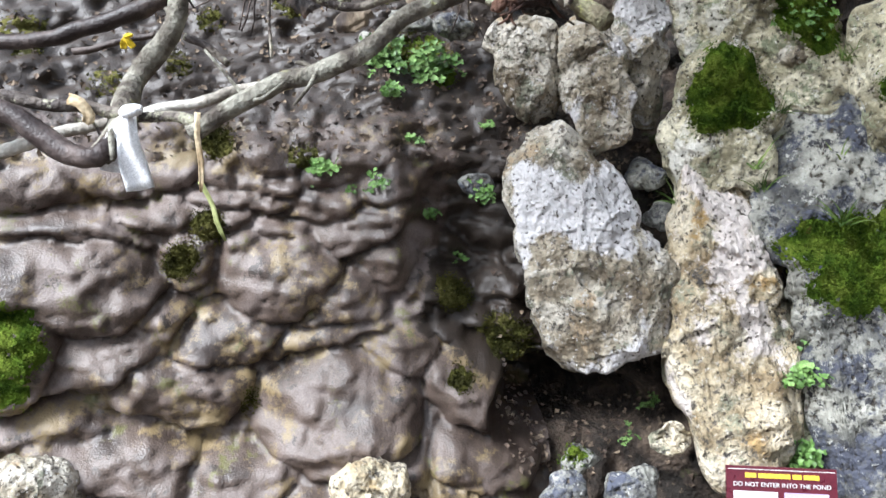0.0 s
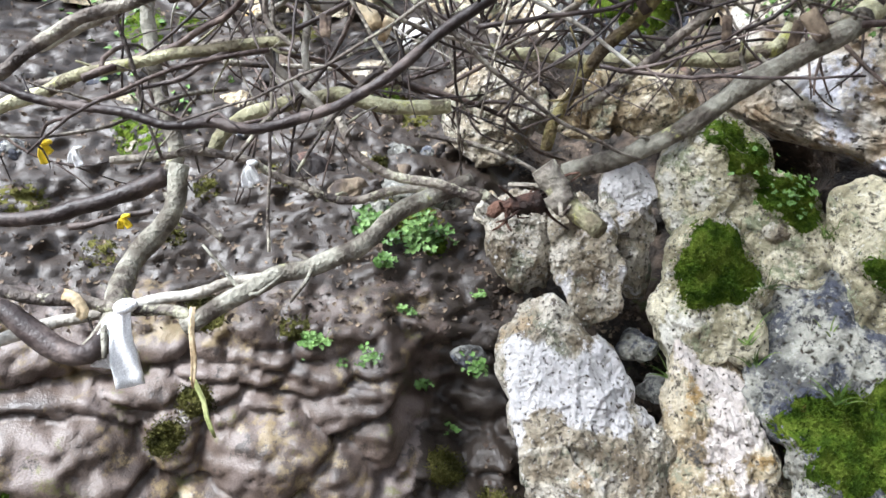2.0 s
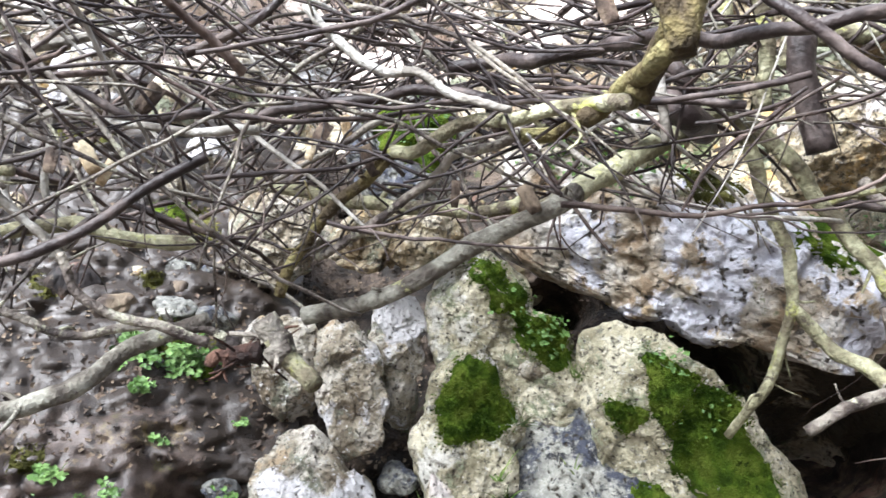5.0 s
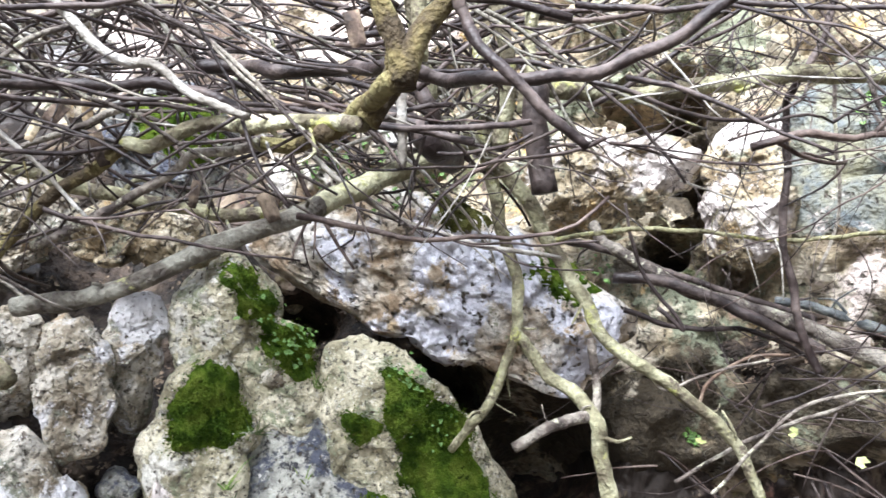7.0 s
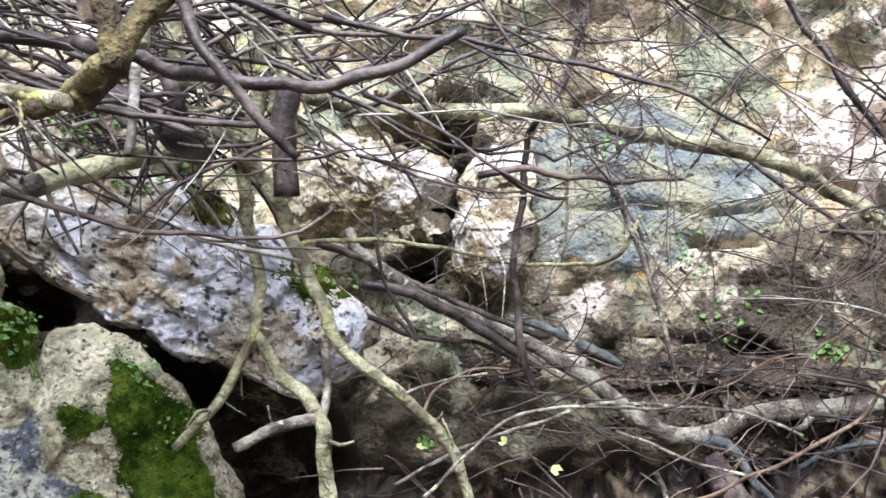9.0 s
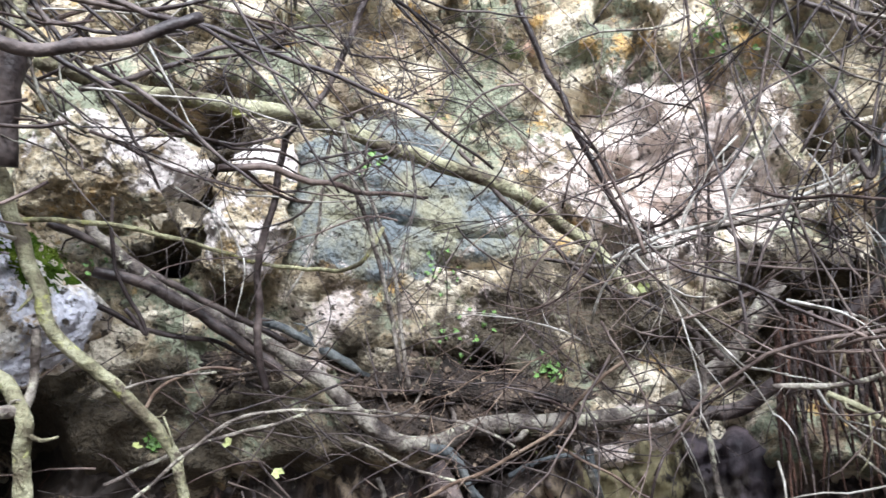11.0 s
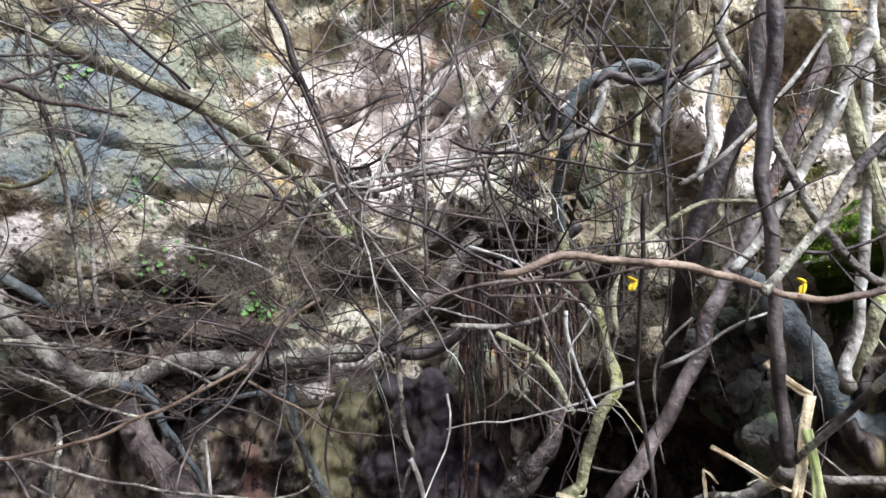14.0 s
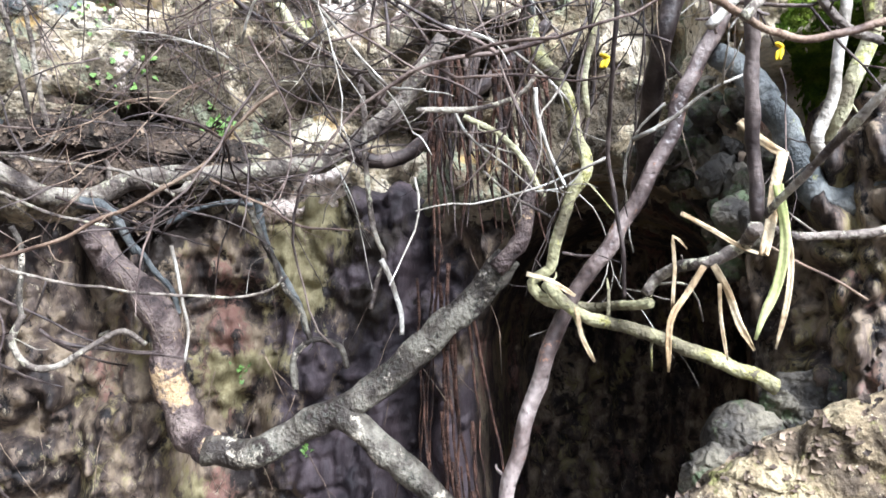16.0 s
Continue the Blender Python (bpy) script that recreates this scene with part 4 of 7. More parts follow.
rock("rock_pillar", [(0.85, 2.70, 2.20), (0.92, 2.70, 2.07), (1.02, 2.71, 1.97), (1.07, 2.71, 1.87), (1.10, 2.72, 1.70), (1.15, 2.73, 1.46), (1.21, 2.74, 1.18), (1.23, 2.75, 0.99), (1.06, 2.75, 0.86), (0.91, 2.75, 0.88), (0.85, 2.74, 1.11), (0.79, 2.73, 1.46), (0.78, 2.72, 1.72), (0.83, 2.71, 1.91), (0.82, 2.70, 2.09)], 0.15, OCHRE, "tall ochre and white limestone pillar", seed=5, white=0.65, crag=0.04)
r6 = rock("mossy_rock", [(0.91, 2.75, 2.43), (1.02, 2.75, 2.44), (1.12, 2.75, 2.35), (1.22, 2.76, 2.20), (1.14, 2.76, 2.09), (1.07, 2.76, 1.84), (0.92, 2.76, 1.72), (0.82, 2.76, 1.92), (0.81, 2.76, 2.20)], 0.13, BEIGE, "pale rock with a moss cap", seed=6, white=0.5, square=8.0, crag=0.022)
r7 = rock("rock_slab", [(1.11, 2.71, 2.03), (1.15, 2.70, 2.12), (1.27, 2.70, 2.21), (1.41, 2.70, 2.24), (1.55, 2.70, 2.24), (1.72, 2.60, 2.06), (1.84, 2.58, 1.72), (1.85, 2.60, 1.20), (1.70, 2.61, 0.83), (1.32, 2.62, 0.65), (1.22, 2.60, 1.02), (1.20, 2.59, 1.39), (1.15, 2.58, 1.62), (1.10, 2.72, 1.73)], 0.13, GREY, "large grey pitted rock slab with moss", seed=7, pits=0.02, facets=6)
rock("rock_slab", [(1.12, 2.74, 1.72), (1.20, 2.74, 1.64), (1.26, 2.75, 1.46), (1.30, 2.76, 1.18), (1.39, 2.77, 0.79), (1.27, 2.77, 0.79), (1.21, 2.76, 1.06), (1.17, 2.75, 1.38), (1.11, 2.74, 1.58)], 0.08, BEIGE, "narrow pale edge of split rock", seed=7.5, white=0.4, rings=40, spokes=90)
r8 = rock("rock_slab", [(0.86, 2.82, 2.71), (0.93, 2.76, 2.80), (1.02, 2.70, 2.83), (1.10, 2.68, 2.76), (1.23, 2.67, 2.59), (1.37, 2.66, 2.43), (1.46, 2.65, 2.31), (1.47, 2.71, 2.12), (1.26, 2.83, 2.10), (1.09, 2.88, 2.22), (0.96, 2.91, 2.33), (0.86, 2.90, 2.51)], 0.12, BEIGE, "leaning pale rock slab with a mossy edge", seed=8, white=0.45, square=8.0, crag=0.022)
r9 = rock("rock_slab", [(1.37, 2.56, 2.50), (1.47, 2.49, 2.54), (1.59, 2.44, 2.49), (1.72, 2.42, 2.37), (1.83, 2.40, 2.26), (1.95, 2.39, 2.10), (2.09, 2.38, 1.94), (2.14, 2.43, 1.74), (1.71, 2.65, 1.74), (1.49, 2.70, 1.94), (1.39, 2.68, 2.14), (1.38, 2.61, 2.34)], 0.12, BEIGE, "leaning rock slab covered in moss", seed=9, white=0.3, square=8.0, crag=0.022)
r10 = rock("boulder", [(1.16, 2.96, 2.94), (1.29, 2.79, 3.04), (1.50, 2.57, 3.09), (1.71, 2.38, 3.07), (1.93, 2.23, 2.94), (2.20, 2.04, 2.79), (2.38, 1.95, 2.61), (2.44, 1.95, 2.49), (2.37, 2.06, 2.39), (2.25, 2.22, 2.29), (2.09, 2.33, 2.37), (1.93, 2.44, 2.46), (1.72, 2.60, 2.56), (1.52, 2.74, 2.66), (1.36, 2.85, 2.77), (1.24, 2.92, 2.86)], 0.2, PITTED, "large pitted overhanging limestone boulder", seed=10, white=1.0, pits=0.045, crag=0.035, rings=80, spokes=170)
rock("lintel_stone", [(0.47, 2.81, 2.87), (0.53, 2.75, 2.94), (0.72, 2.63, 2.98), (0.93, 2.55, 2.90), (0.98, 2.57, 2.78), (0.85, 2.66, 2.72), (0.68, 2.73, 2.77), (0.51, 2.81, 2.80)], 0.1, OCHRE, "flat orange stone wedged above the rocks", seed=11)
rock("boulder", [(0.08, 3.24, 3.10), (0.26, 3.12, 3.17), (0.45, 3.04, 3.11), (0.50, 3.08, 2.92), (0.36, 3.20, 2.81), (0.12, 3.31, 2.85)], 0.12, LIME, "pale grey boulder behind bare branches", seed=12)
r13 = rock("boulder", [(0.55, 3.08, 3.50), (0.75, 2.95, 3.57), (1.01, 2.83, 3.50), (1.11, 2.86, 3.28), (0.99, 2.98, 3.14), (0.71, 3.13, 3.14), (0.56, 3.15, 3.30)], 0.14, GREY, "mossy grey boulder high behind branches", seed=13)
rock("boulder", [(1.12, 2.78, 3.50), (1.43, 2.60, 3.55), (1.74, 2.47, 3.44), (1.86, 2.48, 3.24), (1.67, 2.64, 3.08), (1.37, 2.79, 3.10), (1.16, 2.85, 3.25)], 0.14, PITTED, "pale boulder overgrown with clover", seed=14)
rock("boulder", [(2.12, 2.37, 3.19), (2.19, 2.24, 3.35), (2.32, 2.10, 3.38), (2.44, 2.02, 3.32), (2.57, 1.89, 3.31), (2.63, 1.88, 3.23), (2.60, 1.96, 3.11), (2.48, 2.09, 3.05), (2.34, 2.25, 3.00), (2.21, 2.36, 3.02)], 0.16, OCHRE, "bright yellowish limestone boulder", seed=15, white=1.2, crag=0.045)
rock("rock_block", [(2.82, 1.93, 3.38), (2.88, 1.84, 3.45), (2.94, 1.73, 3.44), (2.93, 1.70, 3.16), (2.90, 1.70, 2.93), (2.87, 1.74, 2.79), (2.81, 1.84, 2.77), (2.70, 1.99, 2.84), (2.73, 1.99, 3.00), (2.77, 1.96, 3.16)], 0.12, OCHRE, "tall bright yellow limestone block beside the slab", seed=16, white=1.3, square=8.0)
rock("stone", [(0.70, 2.68, 1.11), (0.82, 2.68, 1.13), (0.85, 2.68, 1.06), (0.81, 2.68, 1.01), (0.72, 2.68, 1.02)], 0.05, OCHRE, "small wedged ochre stone", seed=20, rings=24, spokes=50)
r21 = rock("stone", [(0.37, 2.62, 0.99), (0.46, 2.62, 1.04), (0.52, 2.62, 1.01), (0.47, 2.63, 0.96), (0.38, 2.63, 0.96)], 0.05, GREY, "small mossy stone on the ground", seed=21, rings=24, spokes=50)
rock("stone", [(-0.37, 2.53, 0.96), (-0.27, 2.52, 1.03), (-0.14, 2.52, 1.00), (-0.12, 2.53, 0.87), (-0.34, 2.53, 0.83)], 0.1, OCHRE, "ochre stone bedded in mud", seed=22, rings=30, spokes=60)
rock("stone", [(-1.42, 2.52, 1.00), (-1.31, 2.52, 1.03), (-1.19, 2.53, 0.97), (-1.22, 2.53, 0.84), (-1.42, 2.53, 0.84)], 0.1, LIME, "whitish stone bedded in mud", seed=23, rings=30, spokes=60, white=0.3)
for k, (spot, size) in enumerate((((0.125, 2.790, 1.929), 0.06), ((0.042, 2.966, 2.559), 0.07), ((0.737, 2.848, 1.972), 0.07), ((0.782, 2.814, 1.824), 0.07), ((0.383, 2.528, 0.918), 0.09), ((0.600, 2.528, 0.916), 0.1), ((0.046, 2.835, 2.038), 0.05))):
    c = Vector(spot)
    ring = [c + Vector((math.cos(a) * size * (1 + 0.3 * math.sin(3 * a + k)), 0, math.sin(a) * size * (0.75 + 0.2 * math.cos(2 * a + k)))) for a in (0, 0.9, 1.8, 2.7, 3.6, 4.5, 5.4)]
    rock("stone", ring, size * 0.7, GREY, "small loose stone between the rocks", seed=30 + k, rings=22, spokes=44, crag=0.02, rough=0.015)

for k, ring in enumerate(([(-0.68, 3.29, 3.90), (-0.52, 3.26, 3.95), (-0.36, 3.27, 3.88), (-0.33, 3.31, 3.72), (-0.46, 3.36, 3.59), (-0.65, 3.35, 3.67)], [(-0.89, 3.65, 3.97), (-0.73, 3.59, 4.04), (-0.59, 3.59, 3.94), (-0.61, 3.65, 3.76), (-0.79, 3.70, 3.73)], [(0.18, 3.39, 3.91), (0.39, 3.32, 3.96), (0.58, 3.29, 3.91), (0.59, 3.33, 3.78), (0.35, 3.40, 3.74), (0.22, 3.43, 3.78)], [(0.01, 3.32, 4.01), (0.24, 3.29, 4.06), (0.45, 3.29, 3.98), (0.43, 3.34, 3.82), (0.18, 3.37, 3.77), (0.02, 3.36, 3.85)], [(-0.13, 3.19, 3.39), (-0.01, 3.17, 3.40), (0.06, 3.19, 3.34), (-0.01, 3.20, 3.29), (-0.12, 3.21, 3.30)])):
    rock("boulder", ring, 0.1, LIME, "whitish boulder high behind bare twigs", seed=90 + k, white=1.6, rings=40, spokes=80)

# half-buried stones on the slope
rng = random.Random(5)
for k in range(46):
    az, el = rng.uniform(-36, 20), rng.uniform(8, 27)
    first = snap(around(az, el, 3))[0]
    if min((first - snap(around(az, el, 3), key)[0]).length for key in ("mud_bank", "earth_slope")) > 0.01:
        continue
    c = first + Vector((0, 0.03, 0))
    size = rng.uniform(0.035, 0.11)
    ring = [c + Vector((math.cos(t) * size * rng.uniform(0.8, 1.3), 0, math.sin(t) * size * rng.uniform(0.5, 0.85))) for t in (0, 0.9, 1.8, 2.7, 3.6, 4.5, 5.4)]
    rock("stone", ring, size * 0.7, rng.choice((GREY, OCHRE, WETWALL, WETWALL, LIME)), "stone half buried in the dark slope", seed=100 + k, rings=20, spokes=36, crag=0.025, rough=0.012)

# ---- moss ----
moss(r6, [(0.93, 2.67, 2.39), (1.02, 2.67, 2.37), (1.11, 2.68, 2.28), (1.15, 2.68, 2.17), (1.08, 2.68, 2.10), (0.98, 2.68, 2.08), (0.89, 2.68, 2.07), (0.84, 2.68, 2.18), (0.87, 2.68, 2.30)], 0.03, tufts=2500)
moss(r6, [(0.87, 2.66, 2.21), (0.91, 2.66, 2.16), (0.93, 2.66, 2.09), (0.89, 2.66, 2.07), (0.86, 2.66, 2.13)], 0.015, tufts=300)
moss(r7, [(1.08, 2.61, 1.80), (1.24, 2.62, 1.78), (1.43, 2.61, 1.78), (1.53, 2.61, 1.88), (1.66, 2.61, 1.90), (1.73, 2.62, 1.61), (1.62, 2.63, 1.46), (1.43, 2.63, 1.45), (1.26, 2.63, 1.48), (1.16, 2.62, 1.58), (1.11, 2.62, 1.67)], 0.03, tufts=5000)
moss(r8, [(0.97, 2.65, 2.77), (1.03, 2.62, 2.76), (1.10, 2.62, 2.66), (1.09, 2.64, 2.62), (1.03, 2.65, 2.67)], 0.015, tufts=500)
moss(r8, [(1.04, 2.64, 2.69), (1.10, 2.61, 2.67), (1.19, 2.61, 2.56), (1.19, 2.63, 2.51), (1.12, 2.65, 2.56)], 0.018, tufts=600)
moss(r8, [(1.14, 2.63, 2.57), (1.21, 2.60, 2.55), (1.34, 2.58, 2.43), (1.36, 2.59, 2.38), (1.27, 2.64, 2.36), (1.21, 2.65, 2.42)], 0.022, tufts=900)
moss(r9, [(1.51, 2.43, 2.42), (1.61, 2.38, 2.39), (1.72, 2.36, 2.29), (1.86, 2.36, 2.12), (1.98, 2.36, 1.94), (1.95, 2.40, 1.84), (1.77, 2.50, 1.86), (1.66, 2.47, 2.10), (1.58, 2.46, 2.23), (1.52, 2.46, 2.33)], 0.03, tufts=4000)
moss(r9, [(1.41, 2.55, 2.23), (1.50, 2.51, 2.22), (1.58, 2.49, 2.16), (1.55, 2.52, 2.13), (1.46, 2.55, 2.16)], 0.015, tufts=500)
moss(r7, [(1.51, 2.47, 2.00), (1.61, 2.40, 2.02), (1.70, 2.37, 1.98), (1.76, 2.38, 1.87), (1.55, 2.50, 1.85)], 0.02, tufts=800)
moss(r10, [(1.65, 2.28, 3.09), (1.77, 2.18, 3.08), (1.87, 2.14, 2.94), (1.81, 2.22, 2.90), (1.66, 2.31, 3.01)], 0.02, DRYMOSS, tufts=600)
moss(r10, [(1.95, 2.13, 2.80), (2.08, 2.02, 2.76), (2.20, 1.96, 2.65), (2.16, 2.01, 2.61), (2.04, 2.10, 2.68)], 0.012, tufts=500)
moss(r13, [(0.61, 2.95, 3.45), (0.78, 2.84, 3.50), (0.97, 2.78, 3.39), (0.95, 2.85, 3.24), (0.73, 2.94, 3.30)], 0.03, tufts=1200)
moss(r21, [(0.37, 2.57, 1.02), (0.45, 2.57, 1.05), (0.48, 2.57, 1.03), (0.45, 2.57, 1.00), (0.39, 2.57, 1.00)], 0.012, tufts=200)
for spot in ([(-1.42, 2.50, 1.56), (-1.34, 2.50, 1.55), (-1.29, 2.51, 1.42), (-1.31, 2.51, 1.26), (-1.38, 2.52, 1.17), (-1.53, 2.52, 1.20), (-1.52, 2.51, 1.49)], [(0.01, 2.60, 1.63), (0.10, 2.60, 1.61), (0.12, 2.60, 1.53), (0.03, 2.60, 1.53)], [(0.12, 2.61, 1.47), (0.27, 2.61, 1.47), (0.36, 2.61, 1.42), (0.33, 2.61, 1.34), (0.18, 2.61, 1.38)],
             [(-0.87, 2.50, 1.70), (-0.78, 2.50, 1.73), (-0.78, 2.50, 1.65), (-0.86, 2.50, 1.63)], [(-0.83, 2.59, 1.81), (-0.72, 2.59, 1.82), (-0.73, 2.60, 1.74), (-0.81, 2.60, 1.74)], [(-0.79, 2.58, 2.12), (-0.70, 2.58, 2.13), (-0.70, 2.59, 2.03), (-0.77, 2.59, 2.04)]):
    moss(MUDBANK, spot, 0.02, DRYMOSS if spot[0][0] > -1.2 else MOSS, tufts=1500)
for spot in ([(-0.52, 2.68, 2.06), (-0.43, 2.68, 2.08), (-0.45, 2.69, 2.00), (-0.51, 2.69, 1.97)], [(-1.32, 2.87, 2.35), (-1.19, 2.87, 2.36), (-1.18, 2.88, 2.29), (-1.30, 2.88, 2.28)], [(-1.03, 2.87, 2.44), (-0.92, 2.87, 2.43), (-0.94, 2.87, 2.36), (-1.02, 2.87, 2.37)], [(0.04, 2.51, 1.33), (0.10, 2.51, 1.33), (0.10, 2.52, 1.23), (0.05, 2.52, 1.25)], [(-0.62, 2.52, 1.25), (-0.58, 2.51, 1.27), (-0.58, 2.52, 1.20), (-0.62, 2.52, 1.21)]):
    moss(MUDBANK, spot, 0.008, DRYMOSS, tufts=350)
for k in range(14):
    c = around(rng.uniform(-34, -5), rng.uniform(7, 24), 3)
    w = rng.uniform(0.05, 0.13)
    moss(MUDBANK, [c + Vector((math.cos(t) * w * rng.uniform(0.6, 1.3), 0, math.sin(t) * w * rng.uniform(0.4, 0.9))) for t in (0, 1, 2, 3, 4, 5)], 0.012, rng.choice((MOSS, DRYMOSS, DRYMOSS)), tufts=260)

# ---- tree over the mud bank ----
tree = empty("tree", (-1.5, 2.5, 1.7), "leafless grey tree bending low over the mud bank", "tree")
limb(tree, [(-1.32, 1.93, 2.11), (-1.10, 1.93, 2.07), (-0.95, 1.93, 2.04), (-0.78, 1.96, 2.02), (-0.66, 1.96, 2.01), (-0.61, 1.97, 1.98)], 0.017, 0.016, BARK, spurs=3)
limb(tree, [(-0.64, 1.97, 1.97), (-0.52, 1.96, 2.04), (-0.42, 1.98, 2.10), (-0.32, 1.98, 2.13), (-0.20, 1.98, 2.18), (-0.12, 2.03, 2.27), (-0.02, 2.02, 2.32), (0.10, 2.02, 2.37)], 0.025, 0.024, GREYLICHEN, spurs=4)
limb(tree, [(-1.29, 1.88, 2.08), (-1.07, 1.89, 2.01), (-0.99, 1.89, 1.96), (-0.91, 1.89, 1.91), (-0.84, 1.89, 1.90), (-0.81, 1.94, 1.96)], 0.031, 0.027, DARKBARK, spurs=3)
limb(tree, [(-0.85, 1.92, 1.90), (-0.81, 1.94, 1.96), (-0.85, 2.08, 2.07), (-0.88, 2.23, 2.18), (-0.83, 2.23, 2.25), (-0.78, 2.22, 2.31), (-0.76, 2.22, 2.37), (-0.75, 2.22, 2.47)], 0.034, 0.03, GREYLICHEN, spurs=4)
limb(tree, [(-1.39, 2.04, 1.90), (-1.16, 2.04, 1.94), (-1.04, 2.04, 1.98), (-0.94, 2.04, 2.00), (-0.82, 2.04, 2.03), (-0.67, 2.03, 2.06), (-0.54, 2.03, 2.09), (-0.42, 2.00, 2.11)], 0.018, 0.014, PALEBARK)
limb(tree, [(-1.23, 2.57, 2.36), (-1.09, 2.57, 2.39), (-0.95, 2.57, 2.42)], 0.012, 0.01, DARKBARK)
limb(tree, [(-0.85, 2.57, 2.41), (-0.77, 2.57, 2.37), (-0.70, 2.57, 2.32)], 0.014, 0.012, BARK)
limb(tree, [(-1.52, 2.47, 2.37), (-1.30, 2.47, 2.37), (-1.14, 2.47, 2.41), (-1.01, 2.47, 2.45), (-0.87, 2.47, 2.51)], 0.022, 0.03, DARKBARK)
limb(tree, [(-0.79, 2.27, 2.47), (-0.78, 2.25, 2.55), (-0.80, 2.24, 2.62), (-0.83, 2.22, 2.72), (-0.86, 2.19, 2.87), (-0.85, 2.15, 3.07)], 0.026, 0.02, GREYLICHEN, spurs=3)
limb(tree, [(-0.95, 1.49, 2.45), (-0.89, 1.49, 2.42), (-0.81, 1.50, 2.39), (-0.73, 1.50, 2.38), (-0.63, 1.50, 2.36), (-0.54, 1.50, 2.34), (-0.46, 1.50, 2.34), (-0.39, 1.50, 2.33), (-0.32, 1.50, 2.34), (-0.25, 1.49, 2.36), (-0.18, 1.49, 2.39), (-0.12, 1.48, 2.42), (-0.04, 1.47, 2.48), (0.01, 1.46, 2.52), (0.11, 1.44, 2.59)], 0.009, 0.012, DARKBARK, spurs=6)
limb(tree, [(-0.94, 1.51, 2.43), (-0.90, 1.51, 2.46), (-0.78, 1.49, 2.53), (-0.69, 1.48, 2.57), (-0.59, 1.47, 2.60), (-0.43, 1.46, 2.66)], 0.014, 0.013, BARK)
limb(tree, [(-1.14, 1.86, 2.49), (-0.98, 1.85, 2.56), (-0.90, 1.84, 2.59), (-0.77, 1.83, 2.62), (-0.68, 1.82, 2.64), (-0.58, 1.82, 2.65), (-0.48, 1.82, 2.66), (-0.36, 1.81, 2.67)], 0.017, 0.013, LICHEN, spurs=4)
limb(tree, [(-0.95, 1.86, 2.51), (-0.90, 1.85, 2.52), (-0.76, 1.84, 2.55), (-0.64, 1.83, 2.58), (-0.52, 1.82, 2.64), (-0.38, 1.81, 2.69), (-0.23, 1.79, 2.75), (-0.10, 1.78, 2.82)], 0.007, 0.006, DARKBARK, spurs=6)
limb(tree, [(-0.87, 2.02, 2.43), (-0.73, 2.02, 2.44), (-0.60, 2.01, 2.44), (-0.50, 2.01, 2.42), (-0.41, 2.02, 2.38), (-0.31, 2.03, 2.33), (-0.22, 2.03, 2.32), (-0.15, 2.02, 2.33), (-0.05, 2.02, 2.34), (0.09, 2.02, 2.34), (0.18, 2.02, 2.29)], 0.011, 0.013, BARK, spurs=6)
limb(tree, [(-0.25, 1.84, 2.48), (-0.20, 1.86, 2.39), (-0.14, 1.87, 2.35), (-0.06, 1.87, 2.32), (0.02, 1.87, 2.31), (0.11, 1.88, 2.28)], 0.011, 0.014, BARK, spurs=3)
limb(tree, [(-0.42, 1.83, 2.85), (-0.42, 1.87, 2.65), (-0.42, 1.89, 2.51), (-0.43, 1.93, 2.33), (-0.43, 1.96, 2.16)], 0.0055, 0.004, BARK, spurs=4)
limb(tree, [(-0.44, 1.95, 2.76), (-0.42, 1.97, 2.64), (-0.35, 1.98, 2.59), (-0.30, 1.99, 2.55), (-0.28, 1.99, 2.50)], 0.016, 0.011, PALEBARK)
limb(tree, [(-0.61, 2.06, 2.46), (-0.58, 2.05, 2.52), (-0.45, 2.03, 2.58), (-0.27, 2.03, 2.61), (-0.11, 2.03, 2.58), (0.04, 2.02, 2.58)], 0.02, 0.02, LICHEN)
limb(tree, [(-0.36, 2.02, 2.93), (-0.36, 2.06, 2.71), (-0.27, 2.08, 2.60), (-0.33, 2.09, 2.53)], 0.012, 0.008, PALEBARK)
limb(tree, [(-1.07, 1.97, 2.73), (-0.89, 1.94, 2.80), (-0.74, 1.92, 2.85), (-0.64, 1.90, 2.90), (-0.55, 1.88, 2.96), (-0.41, 1.85, 3.01), (-0.26, 1.83, 3.06), (-0.11, 1.81, 3.10)], 0.016, 0.014, PALEBARK, spurs=5)
limb(tree, [(-1.18, 2.20, 2.71), (-1.01, 2.17, 2.75), (-0.85, 2.15, 2.79), (-0.71, 2.14, 2.81), (-0.56, 2.12, 2.82), (-0.42, 2.11, 2.84), (-0.28, 2.08, 2.90), (-0.14, 2.06, 2.96)], 0.013, 0.008, BARK, spurs=5)
limb(tree, [(-0.43, 1.52, 2.91), (-0.42, 1.55, 2.79), (-0.40, 1.57, 2.70), (-0.38, 1.58, 2.67), (-0.37, 1.60, 2.60), (-0.31, 1.61, 2.55)], 0.009, 0.006, BARK, spurs=2)
limb(tree, [(-0.37, 1.67, 2.91), (-0.30, 1.68, 2.87), (-0.19, 1.68, 2.82), (-0.08, 1.69, 2.78), (0.01, 1.68, 2.79), (0.13, 1.67, 2.80)], 0.011, 0.012, DARKBARK, spurs=4)
limb(tree, [(-0.43, 1.84, 2.68), (-0.41, 1.86, 2.63), (-0.36, 1.87, 2.58), (-0.30, 1.88, 2.53), (-0.27, 1.89, 2.48)], 0.012, 0.009, PALEBARK)
thicket(tree, 42, (-38, -6), (15, 37), (1.9, 3.3), TWIG, (-60, 60), (0.5, 1.3), (0.006, 0.014), 0.8, 2, 11)
